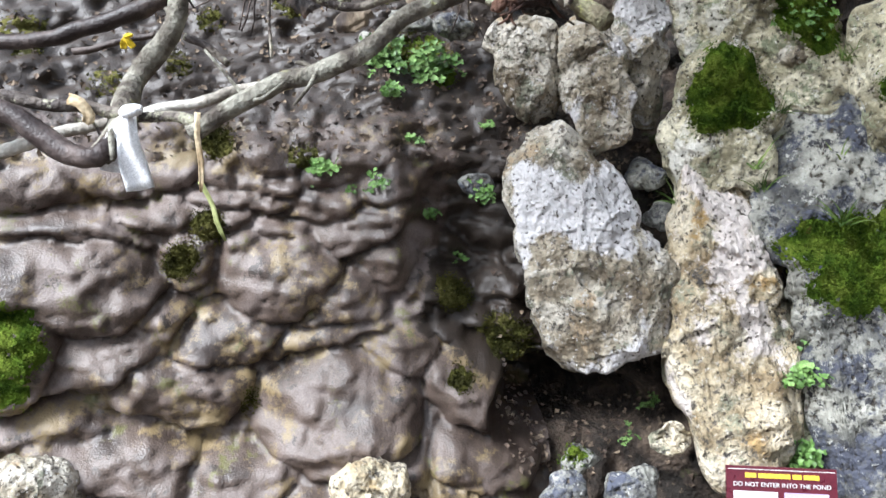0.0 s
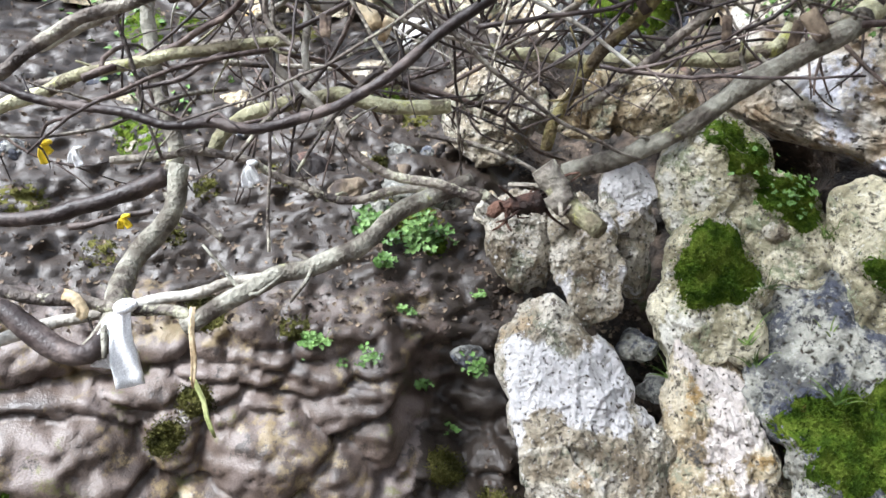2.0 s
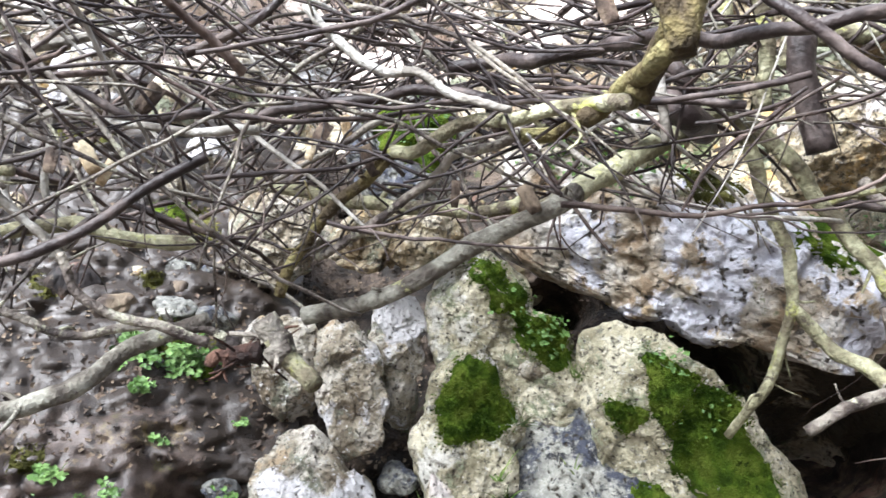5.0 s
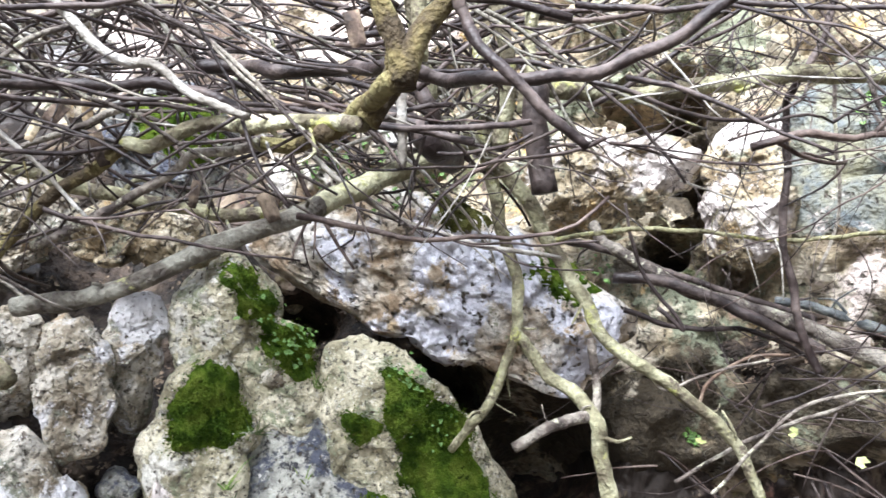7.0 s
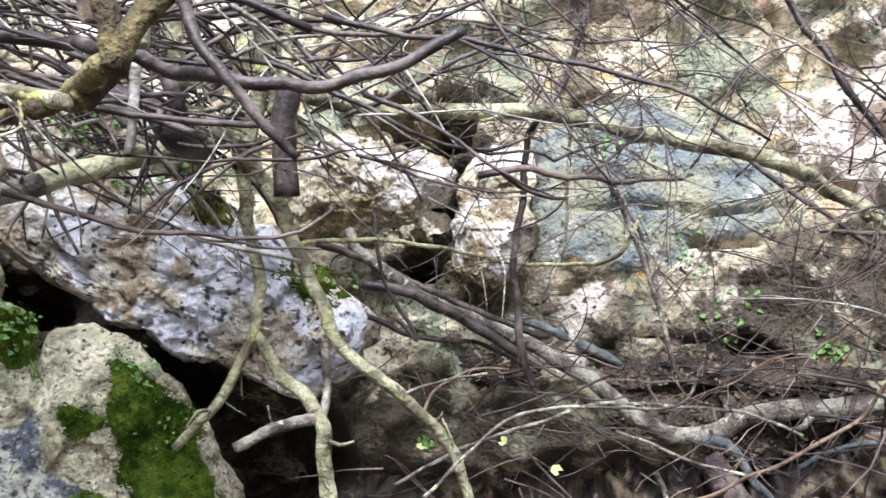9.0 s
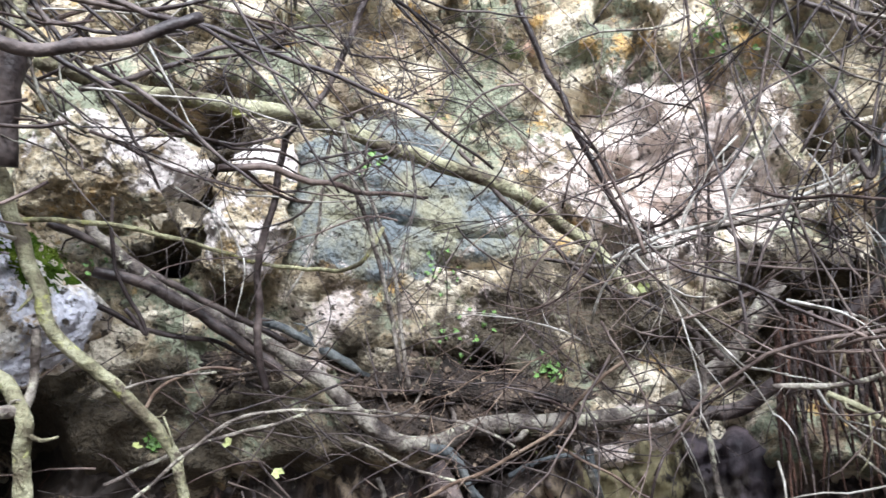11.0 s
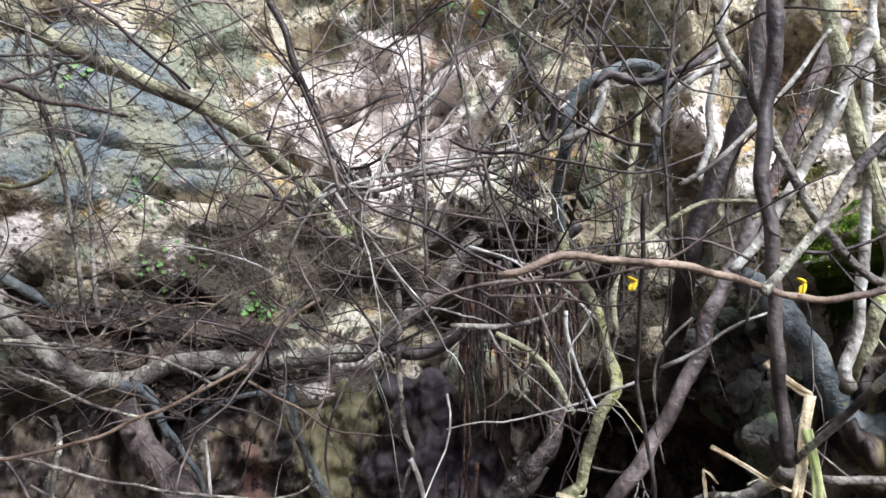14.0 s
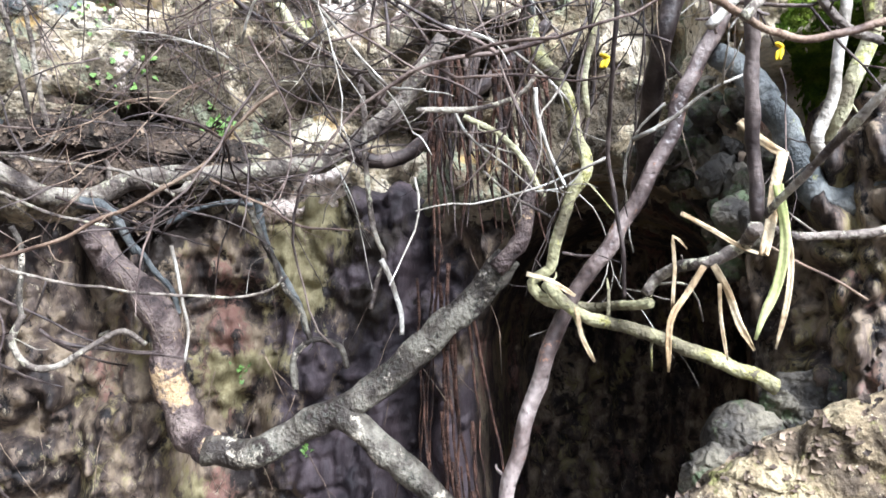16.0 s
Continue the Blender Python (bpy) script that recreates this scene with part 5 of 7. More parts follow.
thicket(tree, 26, (-8, 22), (21, 37), (1.9, 3.2), TWIG, (-60, 60), (0.5, 1.2), (0.006, 0.013), 0.8, 2, 14)
thicket(tree, 60, (-38, 20), (20, 38), (1.7, 3.0), DARKBARK, (-65, 65), (0.4, 1.0), (0.0045, 0.009), 0.7, 2, 12)
thicket(tree, 30, (-38, 6), (16, 36), (1.9, 3.2), BARK, (-70, 70), (0.5, 1.1), (0.006, 0.013), 0.4, 1, 13)
thicket(tree, 34, (-38, 8), (22, 39), (1.6, 2.8), DARKBARK, (-32, 32), (0.8, 1.7), (0.006, 0.012), 0.32, 2, 15, sides=7)
thicket(tree, 26, (-38, 8), (24, 40), (1.8, 3.0), PALEBARK, (-40, 40), (0.7, 1.5), (0.006, 0.013), 0.35, 2, 16, sides=7)

# ---- lichen tree in the middle ----
tree2 = empty("tree", (2.2, 1.9, 1.6), "leafless tree with pale lichen on its branches", "tree")
limb(tree2, [(0.34, 2.00, 2.38), (0.39, 1.97, 2.39), (0.47, 1.92, 2.40), (0.61, 1.83, 2.44), (0.77, 1.77, 2.54), (0.93, 1.68, 2.62), (1.02, 1.71, 2.68)], 0.024, 0.026, GREYLICHEN, spurs=4)
limb(tree2, [(0.93, 1.71, 2.62), (1.06, 1.73, 2.71), (1.18, 1.76, 2.79), (1.38, 1.80, 2.92), (1.58, 1.84, 3.06)], 0.029, 0.034, LICHEN, spurs=2)
limb(tree2, [(1.53, 1.83, 3.06), (1.63, 1.80, 2.99), (1.75, 1.78, 2.87), (1.85, 1.79, 2.71), (1.91, 1.72, 2.53), (1.97, 1.70, 2.41), (2.13, 1.66, 2.31), (2.30, 1.61, 2.18), (2.40, 1.60, 2.08), (2.48, 1.61, 1.93)], 0.026, 0.017, LICHEN, spurs=7)
limb(tree2, [(1.56, 1.75, 3.40), (1.59, 1.80, 3.23), (1.63, 1.84, 3.05), (1.70, 1.88, 2.83), (1.78, 1.91, 2.66), (1.81, 1.94, 2.51), (1.80, 2.00, 2.37), (1.75, 2.08, 2.21), (1.72, 2.24, 2.09)], 0.027, 0.014, LICHEN, spurs=6)
limb(tree2, [(1.81, 1.96, 2.46), (1.91, 1.95, 2.35), (1.97, 1.77, 2.18), (2.01, 1.79, 2.07), (2.07, 1.83, 1.87)], 0.02, 0.028, LICHEN, spurs=3)
limb(tree2, [(1.94, 1.74, 2.41), (1.98, 1.76, 2.30), (1.97, 1.77, 2.18)], 0.014, 0.014, BARK)
limb(tree2, [(1.72, 1.85, 2.08), (1.79, 1.79, 2.13), (1.96, 1.78, 2.18)], 0.016, 0.02, BARK, spurs=2)
limb(tree2, [(0.65, 1.55, 2.92), (0.75, 1.50, 2.92), (0.81, 1.39, 2.87), (0.93, 1.33, 2.87), (0.97, 1.10, 2.77), (1.05, 1.06, 2.75), (1.08, 0.95, 2.70), (1.16, 0.91, 2.69), (1.22, 0.87, 2.70), (1.29, 0.84, 2.71), (1.34, 0.80, 2.74), (1.41, 0.74, 2.78), (1.49, 0.67, 2.86)], 0.017, 0.012, DARKBARK, spurs=4)
limb(tree2, [(1.62, 1.45, 3.07), (1.78, 1.44, 3.09), (1.94, 1.42, 3.12), (2.13, 1.23, 3.12), (2.37, 1.19, 3.19), (2.59, 1.01, 3.15), (2.88, 0.76, 3.08), (3.03, 0.64, 3.03), (3.30, 0.61, 3.01), (3.45, 0.51, 2.92), (3.60, 0.43, 2.77)], 0.027, 0.026, LICHEN, spurs=8, lumpy=0.12, sides=14)
limb(tree2, [(0.18, 1.69, 2.80), (0.25, 1.65, 2.81), (0.40, 1.57, 2.81), (0.53, 1.50, 2.81), (0.59, 1.47, 2.80), (0.67, 1.43, 2.78), (0.75, 1.40, 2.75)], 0.013, 0.012, DARKBARK, spurs=4)
limb(tree2, [(0.29, 1.46, 2.98), (0.33, 1.45, 2.93), (0.40, 1.44, 2.87), (0.43, 1.43, 2.84), (0.48, 1.42, 2.81), (0.54, 1.39, 2.80), (0.60, 1.38, 2.75), (0.66, 1.35, 2.72), (0.73, 1.32, 2.70)], 0.012, 0.009, PALEBARK, spurs=2)
limb(tree2, [(0.28, 1.87, 2.41), (0.30, 1.83, 2.48), (0.34, 1.78, 2.54), (0.40, 1.73, 2.61), (0.46, 1.68, 2.66), (0.52, 1.62, 2.72)], 0.015, 0.017, MOSSBARK, spurs=4)
limb(tree2, [(0.51, 1.63, 2.71), (0.57, 1.58, 2.70), (0.62, 1.54, 2.73), (0.68, 1.50, 2.75), (0.78, 1.35, 2.70), (0.87, 1.30, 2.71), (0.93, 1.16, 2.66)], 0.016, 0.018, LICHEN, spurs=5)
limb(tree2, [(0.93, 1.16, 2.66), (0.95, 1.14, 2.70), (0.97, 1.11, 2.75), (0.92, 0.97, 2.70)], 0.026, 0.028, MOSSBARK)
limb(tree2, [(0.36, 1.83, 2.49), (0.44, 1.77, 2.53), (0.54, 1.69, 2.60), (0.63, 1.62, 2.67), (0.66, 1.59, 2.70), (0.74, 1.54, 2.71), (0.79, 1.46, 2.71)], 0.011, 0.012, BARK, spurs=3)
limb(tree2, [(0.79, 1.46, 2.71), (0.87, 1.42, 2.71), (0.89, 1.29, 2.69), (0.93, 1.26, 2.72), (0.91, 1.05, 2.67), (0.91, 0.96, 2.66)], 0.017, 0.022, MOSSBARK)
limb(tree2, [(0.82, 0.94, 2.85), (0.86, 0.94, 2.79), (0.89, 0.94, 2.73), (0.91, 0.95, 2.69), (0.92, 0.96, 2.64)], 0.02, 0.024, MOSSBARK)
limb(tree2, [(0.92, 0.96, 2.64), (0.93, 0.93, 2.71), (0.97, 0.89, 2.78), (1.00, 0.84, 2.84)], 0.026, 0.016, MOSSBARK)
limb(tree2, [(0.97, 1.00, 2.73), (0.96, 0.98, 2.78), (0.95, 0.95, 2.88)], 0.016, 0.014, LICHEN)
limb(tree2, [(1.09, 1.35, 2.90), (1.11, 1.38, 2.80), (1.12, 1.40, 2.70)], 0.013, 0.011, PALEBARK)
limb(tree2, [(1.12, 1.67, 2.96), (1.23, 1.61, 2.95), (1.31, 1.59, 2.87), (1.49, 1.82, 2.96)], 0.03, 0.045, DARKBARK)
limb(tree2, [(1.25, 1.57, 3.04), (1.30, 1.58, 2.95), (1.47, 1.83, 2.99)], 0.02, 0.03, DARKBARK)
limb(tree2, [(0.19, 2.36, 2.90), (0.34, 2.30, 2.85), (0.40, 2.28, 2.82), (0.47, 2.30, 2.83), (0.60, 2.24, 2.81), (0.74, 2.17, 2.78), (0.87, 2.11, 2.76), (0.97, 2.05, 2.77), (1.01, 2.02, 2.82)], 0.022, 0.022, LICHEN, spurs=3)
limb(tree2, [(0.96, 0.86, 2.82), (0.99, 0.86, 2.76), (1.02, 0.85, 2.70), (1.07, 0.83, 2.64), (1.13, 0.81, 2.57), (1.20, 0.80, 2.52)], 0.013, 0.009, DARKBARK)
limb(tree2, [(1.54, 1.42, 3.06), (1.55, 1.45, 2.95), (1.58, 1.47, 2.86), (1.61, 1.49, 2.75)], 0.034, 0.036, DARKBARK, lumpy=0.12, sides=14)
limb(tree2, [(1.41, 1.43, 3.39), (1.46, 1.46, 3.24), (1.50, 1.49, 3.07), (1.51, 1.56, 2.90)], 0.022, 0.024, LICHEN)
limb(tree2, [(1.50, 1.35, 3.39), (1.52, 1.40, 3.24), (1.54, 1.44, 3.11), (1.55, 1.48, 2.99)], 0.018, 0.02, LICHEN)
limb(tree2, [(1.26, 1.65, 3.39), (1.30, 1.68, 3.23), (1.35, 1.70, 3.08)], 0.024, 0.026, LICHEN)
limb(tree2, [(0.99, 1.83, 2.91), (1.02, 1.82, 2.88), (1.12, 1.76, 2.78), (1.32, 1.78, 2.71), (1.45, 1.69, 2.65), (1.55, 1.60, 2.61), (1.77, 1.65, 2.63)], 0.008, 0.007, PALEBARK, spurs=4)
limb(tree2, [(1.86, 1.80, 2.74), (1.98, 1.68, 2.76), (2.24, 1.58, 2.78), (2.56, 1.50, 2.77), (2.59, 1.27, 2.72), (2.52, 1.07, 2.67), (2.50, 0.96, 2.69), (2.51, 0.91, 2.79)], 0.0085, 0.0065, YELLOWLICHEN, spurs=5, spur=0.06)
limb(tree2, [(2.45, 0.97, 3.70), (2.45, 1.05, 3.52), (2.46, 1.10, 3.39), (2.44, 1.16, 3.28), (2.41, 1.23, 3.19), (2.44, 1.30, 3.15), (2.46, 1.33, 3.02), (2.48, 1.38, 2.86), (2.52, 1.43, 2.67), (2.61, 1.47, 2.41), (2.65, 1.47, 2.32)], 0.011, 0.014, DARKBARK, spurs=6)
limb(tree2, [(2.60, 1.22, 3.29), (2.65, 1.29, 3.04), (2.69, 1.34, 2.84), (2.67, 1.43, 2.66)], 0.007, 0.005, BARK)
limb(tree2, [(2.31, 0.94, 3.08), (2.36, 0.95, 2.95), (2.49, 0.93, 2.73), (2.58, 0.92, 2.55), (2.68, 0.93, 2.32)], 0.008, 0.007, BARK, spurs=2)
limb(tree2, [(2.21, 1.71, 2.54), (2.28, 1.67, 2.47), (2.15, 1.71, 2.67), (2.08, 1.69, 2.88)], 0.008, 0.005, DARKBARK)
limb(tree2, [(2.28, 1.62, 1.95), (2.35, 1.49, 2.09), (2.42, 1.38, 2.19), (2.54, 1.25, 2.23), (2.71, 1.09, 2.23), (2.81, 0.98, 2.25), (2.82, 0.92, 2.36)], 0.006, 0.004, BARK, spurs=5)
limb(tree2, [(1.98, 1.80, 2.33), (2.07, 1.70, 2.37), (2.16, 1.66, 2.26), (2.24, 1.57, 2.30), (2.37, 1.43, 2.34)], 0.005, 0.004, BARK, spurs=4)
thicket(tree2, 20, (16, 52), (24, 39), (1.9, 3.0), TWIG, (-40, 40), (0.5, 1.1), (0.006, 0.012), 0.7, 2, 21)
thicket(tree2, 14, (56, 80), (16, 36), (2.2, 3.0), TWIG, (-85, 85), (0.3, 0.9), (0.003, 0.006), 0.8, 2, 26)
thicket(tree2, 26, (4, 34), (24, 39), (2.0, 3.0), DARKBARK, (-50, 50), (0.5, 1.1), (0.006, 0.012), 0.7, 2, 27)
thicket(tree2, 12, (4, 36), (25, 39), (2.0, 3.0), BARK, (-60, 60), (0.5, 1.1), (0.007, 0.015), 0.6, 2, 28)
thicket(tree2, 14, (16, 50), (22, 37), (1.9, 2.9), PALEBARK, (-80, 80), (0.4, 0.9), (0.004, 0.009), 0.7, 1, 23)
thicket(tree2, 95, (50, 69), (26, 40), (2.3, 3.0), DARKBARK, (-85, 85), (0.2, 0.6), (0.002, 0.0042), 1.5, 3, 25)

limb(tree2, [(2.62, 0.54, 3.72), (2.68, 0.50, 3.59), (2.75, 0.47, 3.44), (2.82, 0.41, 3.28), (2.87, 0.38, 3.17), (2.94, 0.33, 3.04), (3.01, 0.28, 2.89), (3.08, 0.18, 2.79)], 0.012, 0.011, DARKBARK, spurs=5)
limb(tree2, [(3.01, 0.57, 2.78), (3.08, 0.38, 2.75), (3.12, 0.21, 2.79), (3.16, 0.01, 2.85), (3.22, -0.20, 2.88), (3.25, -0.37, 2.94), (3.27, -0.47, 2.97)], 0.007, 0.007, BARK, spurs=4)
limb(tree2, [(2.84, 0.82, 3.19), (2.92, 0.72, 3.04), (3.03, 0.58, 2.87), (3.13, 0.44, 2.72), (3.20, 0.29, 2.64), (3.28, 0.17, 2.56), (3.44, 0.08, 2.47)], 0.008, 0.011, DARKBARK, spurs=5)
limb(tree2, [(2.89, -0.00, 3.75), (2.99, -0.00, 3.49), (3.10, 0.00, 3.18), (3.20, 0.04, 2.88), (3.28, 0.10, 2.61)], 0.005, 0.005, TWIG, spurs=5)
limb(tree2, [(3.08, 1.16, 2.37), (3.00, 1.15, 2.61), (2.91, 1.15, 2.86), (2.82, 1.19, 3.05), (2.73, 1.23, 3.26)], 0.009, 0.006, BARK, spurs=3)
limb(tree2, [(2.72, -0.20, 3.49), (2.79, -0.33, 3.41), (2.87, -0.48, 3.32), (2.94, -0.59, 3.22), (2.82, -0.66, 2.99), (2.88, -0.84, 3.00), (2.91, -1.00, 3.05), (2.94, -1.11, 3.07)], 0.008, 0.01, DARKBARK, spurs=5)

thicket(tree2, 16, (2, 38), (31, 40), (2.2, 3.2), DARKBARK, (-70, 70), (0.5, 1.1), (0.006, 0.013), 0.7, 2, 51)
thicket(tree2, 22, (0, 38), (31, 40), (2.2, 3.2), TWIG, (-70, 70), (0.5, 1.1), (0.005, 0.010), 0.8, 2, 52)

thicket(tree2, 30, (2, 44), (27, 41), (1.8, 3.0), DARKBARK, (-40, 40), (0.7, 1.5), (0.006, 0.012), 0.35, 2, 54, sides=7)
thicket(tree2, 22, (0, 44), (28, 41), (2.0, 3.1), GREYLICHEN, (-70, 70), (0.6, 1.2), (0.006, 0.012), 0.4, 2, 55, sides=7)

# ---- fallen trunk on the ledge ----
ledge = rock("soil_ledge", [(2.98, 2.72, 2.51), (3.10, 2.22, 2.60), (3.34, 1.56, 2.52), (3.49, 1.11, 2.51), (3.66, 0.68, 2.43), (3.79, 0.27, 2.43), (3.79, 0.42, 2.28), (3.65, 0.92, 2.23), (3.49, 1.48, 2.18), (3.30, 2.03, 2.22), (3.06, 2.75, 2.24)], 0.18, SOIL, "ledge of dark soil and dead twigs", seed=40, crag=0.06, category="earth bank", kind="structure")
trunk = empty("fallen_trunk", (3.3, 1.3, 2.2), "fallen bare grey trunk lying along the ledge", "trunk")
limb(trunk, [(2.29, 2.12, 2.97), (2.32, 2.05, 2.86), (2.52, 1.87, 2.68), (2.75, 1.67, 2.56), (2.99, 1.53, 2.43), (3.09, 1.40, 2.29), (3.18, 1.29, 2.20), (3.30, 1.21, 2.19)], 0.022, 0.032, BARK, sides=16, spurs=3)
limb(trunk, [(3.33, 1.40, 2.20), (3.39, 1.29, 2.20), (3.42, 1.18, 2.22), (3.45, 1.07, 2.27), (3.51, 0.85, 2.28), (3.58, 0.64, 2.29), (3.64, 0.42, 2.31), (3.66, 0.31, 2.36), (3.67, 0.20, 2.43), (3.67, 0.06, 2.56), (3.64, -0.11, 2.78)], 0.038, 0.034, BARK, spurs=5)
limb(trunk, [(2.88, 1.78, 2.66), (3.03, 1.67, 2.61), (3.17, 1.55, 2.53), (3.27, 1.45, 2.47), (3.33, 1.39, 2.44)], 0.017, 0.021, BLUEROOT, spurs=3)
limb(trunk, [(2.15, 2.13, 2.89), (2.36, 2.03, 2.83), (2.60, 1.90, 2.73), (2.81, 1.79, 2.65), (2.98, 1.69, 2.58)], 0.015, 0.012, DARKBARK, spurs=4)
limb(trunk, [(2.31, 1.99, 2.60), (2.50, 1.91, 2.54), (2.71, 1.78, 2.53), (2.89, 1.68, 2.43)], 0.011, 0.008, DARKBARK, spurs=4)
limb(trunk, [(2.29, 1.78, 1.99), (2.50, 1.64, 2.12), (2.71, 1.48, 2.21), (2.86, 1.34, 2.28), (3.05, 1.14, 2.27), (3.19, 0.98, 2.25), (3.28, 0.81, 2.17)], 0.007, 0.006, BARK, spurs=4)
limb(trunk, [(2.31, 1.68, 2.20), (2.34, 1.64, 2.30), (2.41, 1.55, 2.36), (2.52, 1.47, 2.37)], 0.006, 0.005, REDTWIG, spurs=3)
limb(trunk, [(2.28, 2.00, 2.73), (2.48, 1.83, 2.67), (2.70, 1.68, 2.53), (2.85, 1.59, 2.43)], 0.02, 0.02, DARKBARK)
limb(trunk, [(3.55, 0.26, 2.33), (3.61, 0.10, 2.30), (3.63, -0.08, 2.42), (3.63, -0.24, 2.56), (3.63, -0.39, 2.68), (3.63, -0.52, 2.79)], 0.03, 0.024, DARKBARK)
limb(trunk, [(3.35, 1.23, 2.18), (3.39, 1.15, 2.16), (3.42, 1.11, 2.10), (3.47, 1.08, 1.99)], 0.024, 0.014, BLUEROOT, name="root")
thicket(trunk, 45, (48, 82), (3, 11), (2.85, 3.2), DARKBARK, (-50, 50), (0.2, 0.6), (0.003, 0.007), 0.7, 0, 31)
thicket(trunk, 30, (40, 82), (2, 11), (2.85, 3.2), TWIG, (-60, 60), (0.2, 0.5), (0.003, 0.006), 0.7, 0, 32)

thicket(trunk, 26, (46, 66), (-9, 3), (2.95, 3.2), DARKBARK, (-80, -20), (0.25, 0.7), (0.004, 0.012), 0.9, 0, 53, name="root")

# ---- roots on the undercut wall ----
roots = empty("tree_roots", (3.3, 0.6, 1.2), "peeling brown roots crossing the wet wall", "roots")
limb(roots, [(3.38, 1.22, 2.10), (3.41, 1.12, 1.94), (3.30, 0.92, 1.80), (3.32, 0.87, 1.67), (3.33, 0.86, 1.51), (3.35, 0.81, 1.35), (3.28, 0.68, 1.28)], 0.052, 0.062, ROTTEN, name="root", sides=18, lumpy=0.3, spurs=2)
limb(roots, [(3.27, 0.71, 1.29), (3.29, 0.60, 1.27), (3.27, 0.50, 1.29), (3.29, 0.36, 1.36), (3.29, 0.20, 1.43), (3.31, 0.05, 1.52), (3.30, -0.10, 1.65), (3.31, -0.25, 1.78), (3.32, -0.35, 1.90)], 0.05, 0.045, GREYROOT, name="root", sides=18, lumpy=0.3, spurs=3)
limb(roots, [(3.27, 0.23, 1.41), (3.29, 0.12, 1.31), (3.32, -0.00, 1.19), (3.35, -0.12, 1.06)], 0.045, 0.045, GREYROOT, name="root", lumpy=0.3, sides=16)
limb(roots, [(3.23, -0.31, 1.85), (3.24, -0.40, 1.95), (3.23, -0.42, 2.09), (3.22, -0.44, 2.26)], 0.03, 0.022, ROTTEN, name="root", lumpy=0.3)
limb(roots, [(3.44, 1.15, 2.14), (3.47, 1.05, 1.98), (3.49, 0.96, 1.86), (3.51, 0.92, 1.76)], 0.013, 0.01, BLUEROOT, name="root")
limb(roots, [(3.66, 0.67, 2.19), (3.69, 0.62, 1.97), (3.72, 0.53, 1.79), (3.73, 0.49, 1.66)], 0.016, 0.012, BLUEROOT, name="root")
limb(roots, [(3.83, 0.59, 1.50), (3.83, 0.58, 1.59), (3.83, 0.53, 1.65), (3.85, 0.44, 1.63), (3.86, 0.39, 1.54)], 0.012, 0.01, BLUEROOT, name="root")
limb(roots, [(3.22, 0.11, 2.49), (3.24, 0.11, 2.21), (3.26, 0.09, 1.99), (3.27, 0.07, 1.90), (3.28, 0.12, 1.74)], 0.011, 0.008, BARK, name="root")
limb(roots, [(3.27, 0.07, 1.90), (3.28, 0.03, 1.81), (3.30, 0.02, 1.66)], 0.01, 0.008, PALEBARK, name="root")
limb(roots, [(3.53, 1.62, 1.95), (3.55, 1.59, 1.77), (3.56, 1.63, 1.64), (3.57, 1.57, 1.57), (3.59, 1.45, 1.53)], 0.012, 0.008, BLUEROOT, name="root")
limb(roots, [(3.58, 1.52, 1.59), (3.60, 1.37, 1.66), (3.61, 1.23, 1.70), (3.64, 1.12, 1.63)], 0.011, 0.009, BARK, name="root")
limb(roots, [(2.95, 1.15, 1.76), (2.94, 1.17, 1.67), (2.97, 1.12, 1.60), (3.02, 1.06, 1.61), (3.06, 0.99, 1.66), (3.11, 0.91, 1.70), (3.15, 0.85, 1.65)], 0.011, 0.009, BARK, name="root", spurs=2)
limb(roots, [(3.04, 0.70, 1.97), (3.06, 0.68, 1.81), (3.07, 0.66, 1.69), (3.07, 0.67, 1.60)], 0.006, 0.004, PALEBARK, name="root")
limb(roots, [(2.93, 1.18, 2.04), (2.96, 1.16, 1.96), (2.96, 1.17, 1.83), (2.97, 1.16, 1.74)], 0.010, 0.008, GREYROOT, name="root")
limb(roots, [(3.34, 0.56, 2.11), (3.37, 0.52, 2.01), (3.40, 0.47, 1.85), (3.43, 0.41, 1.73), (3.44, 0.39, 1.65)], 0.012, 0.009, GREYROOT, name="root", spurs=2)
limb(roots, [(3.42, 0.44, 1.47), (3.43, 0.44, 1.59), (3.45, 0.38, 1.65), (3.48, 0.29, 1.62), (3.48, 0.26, 1.54)], 0.012, 0.010, GREYROOT, name="root", spurs=2)
limb(roots, [(3.23, 0.81, 2.06), (3.26, 0.74, 2.10), (3.31, 0.63, 2.14), (3.35, 0.55, 2.12)], 0.010, 0.008, BLUEROOT, name="root", spurs=2)
thicket(roots, 50, (55, 92), (-16, 2), (3.0, 3.3), LITTER, (-90, -60), (0.15, 0.5), (0.0015, 0.003), 0.4, 1, 33, name="rootlet")
rng = random.Random(8)
for _ in range(52):
    x, y, top = rng.uniform(3.15, 3.4), rng.uniform(-0.50, -0.10), rng.uniform(2.35, 2.6)
    ln = rng.uniform(0.2, 0.6)
    limb(roots, [(x, y, top), (x + rng.uniform(-0.02, 0.02), y + rng.uniform(-0.03, 0.03), top - ln * 0.5), (x + rng.uniform(-0.03, 0.03), y + rng.uniform(-0.04, 0.04), top - ln)], rng.uniform(0.004, 0.014), 0.002, rng.choice((ROTTEN, BURR, BURR, BURR)), name="hanging_root", sides=6)
thicket(roots, 40, (86, 90), (-22, 4), (3.1, 3.35), BURR, (-92, -84), (0.5, 1.1), (0.005, 0.010), 0.1, 0, 35, name="hanging_rootlet", across=0.03, sag=0.5)

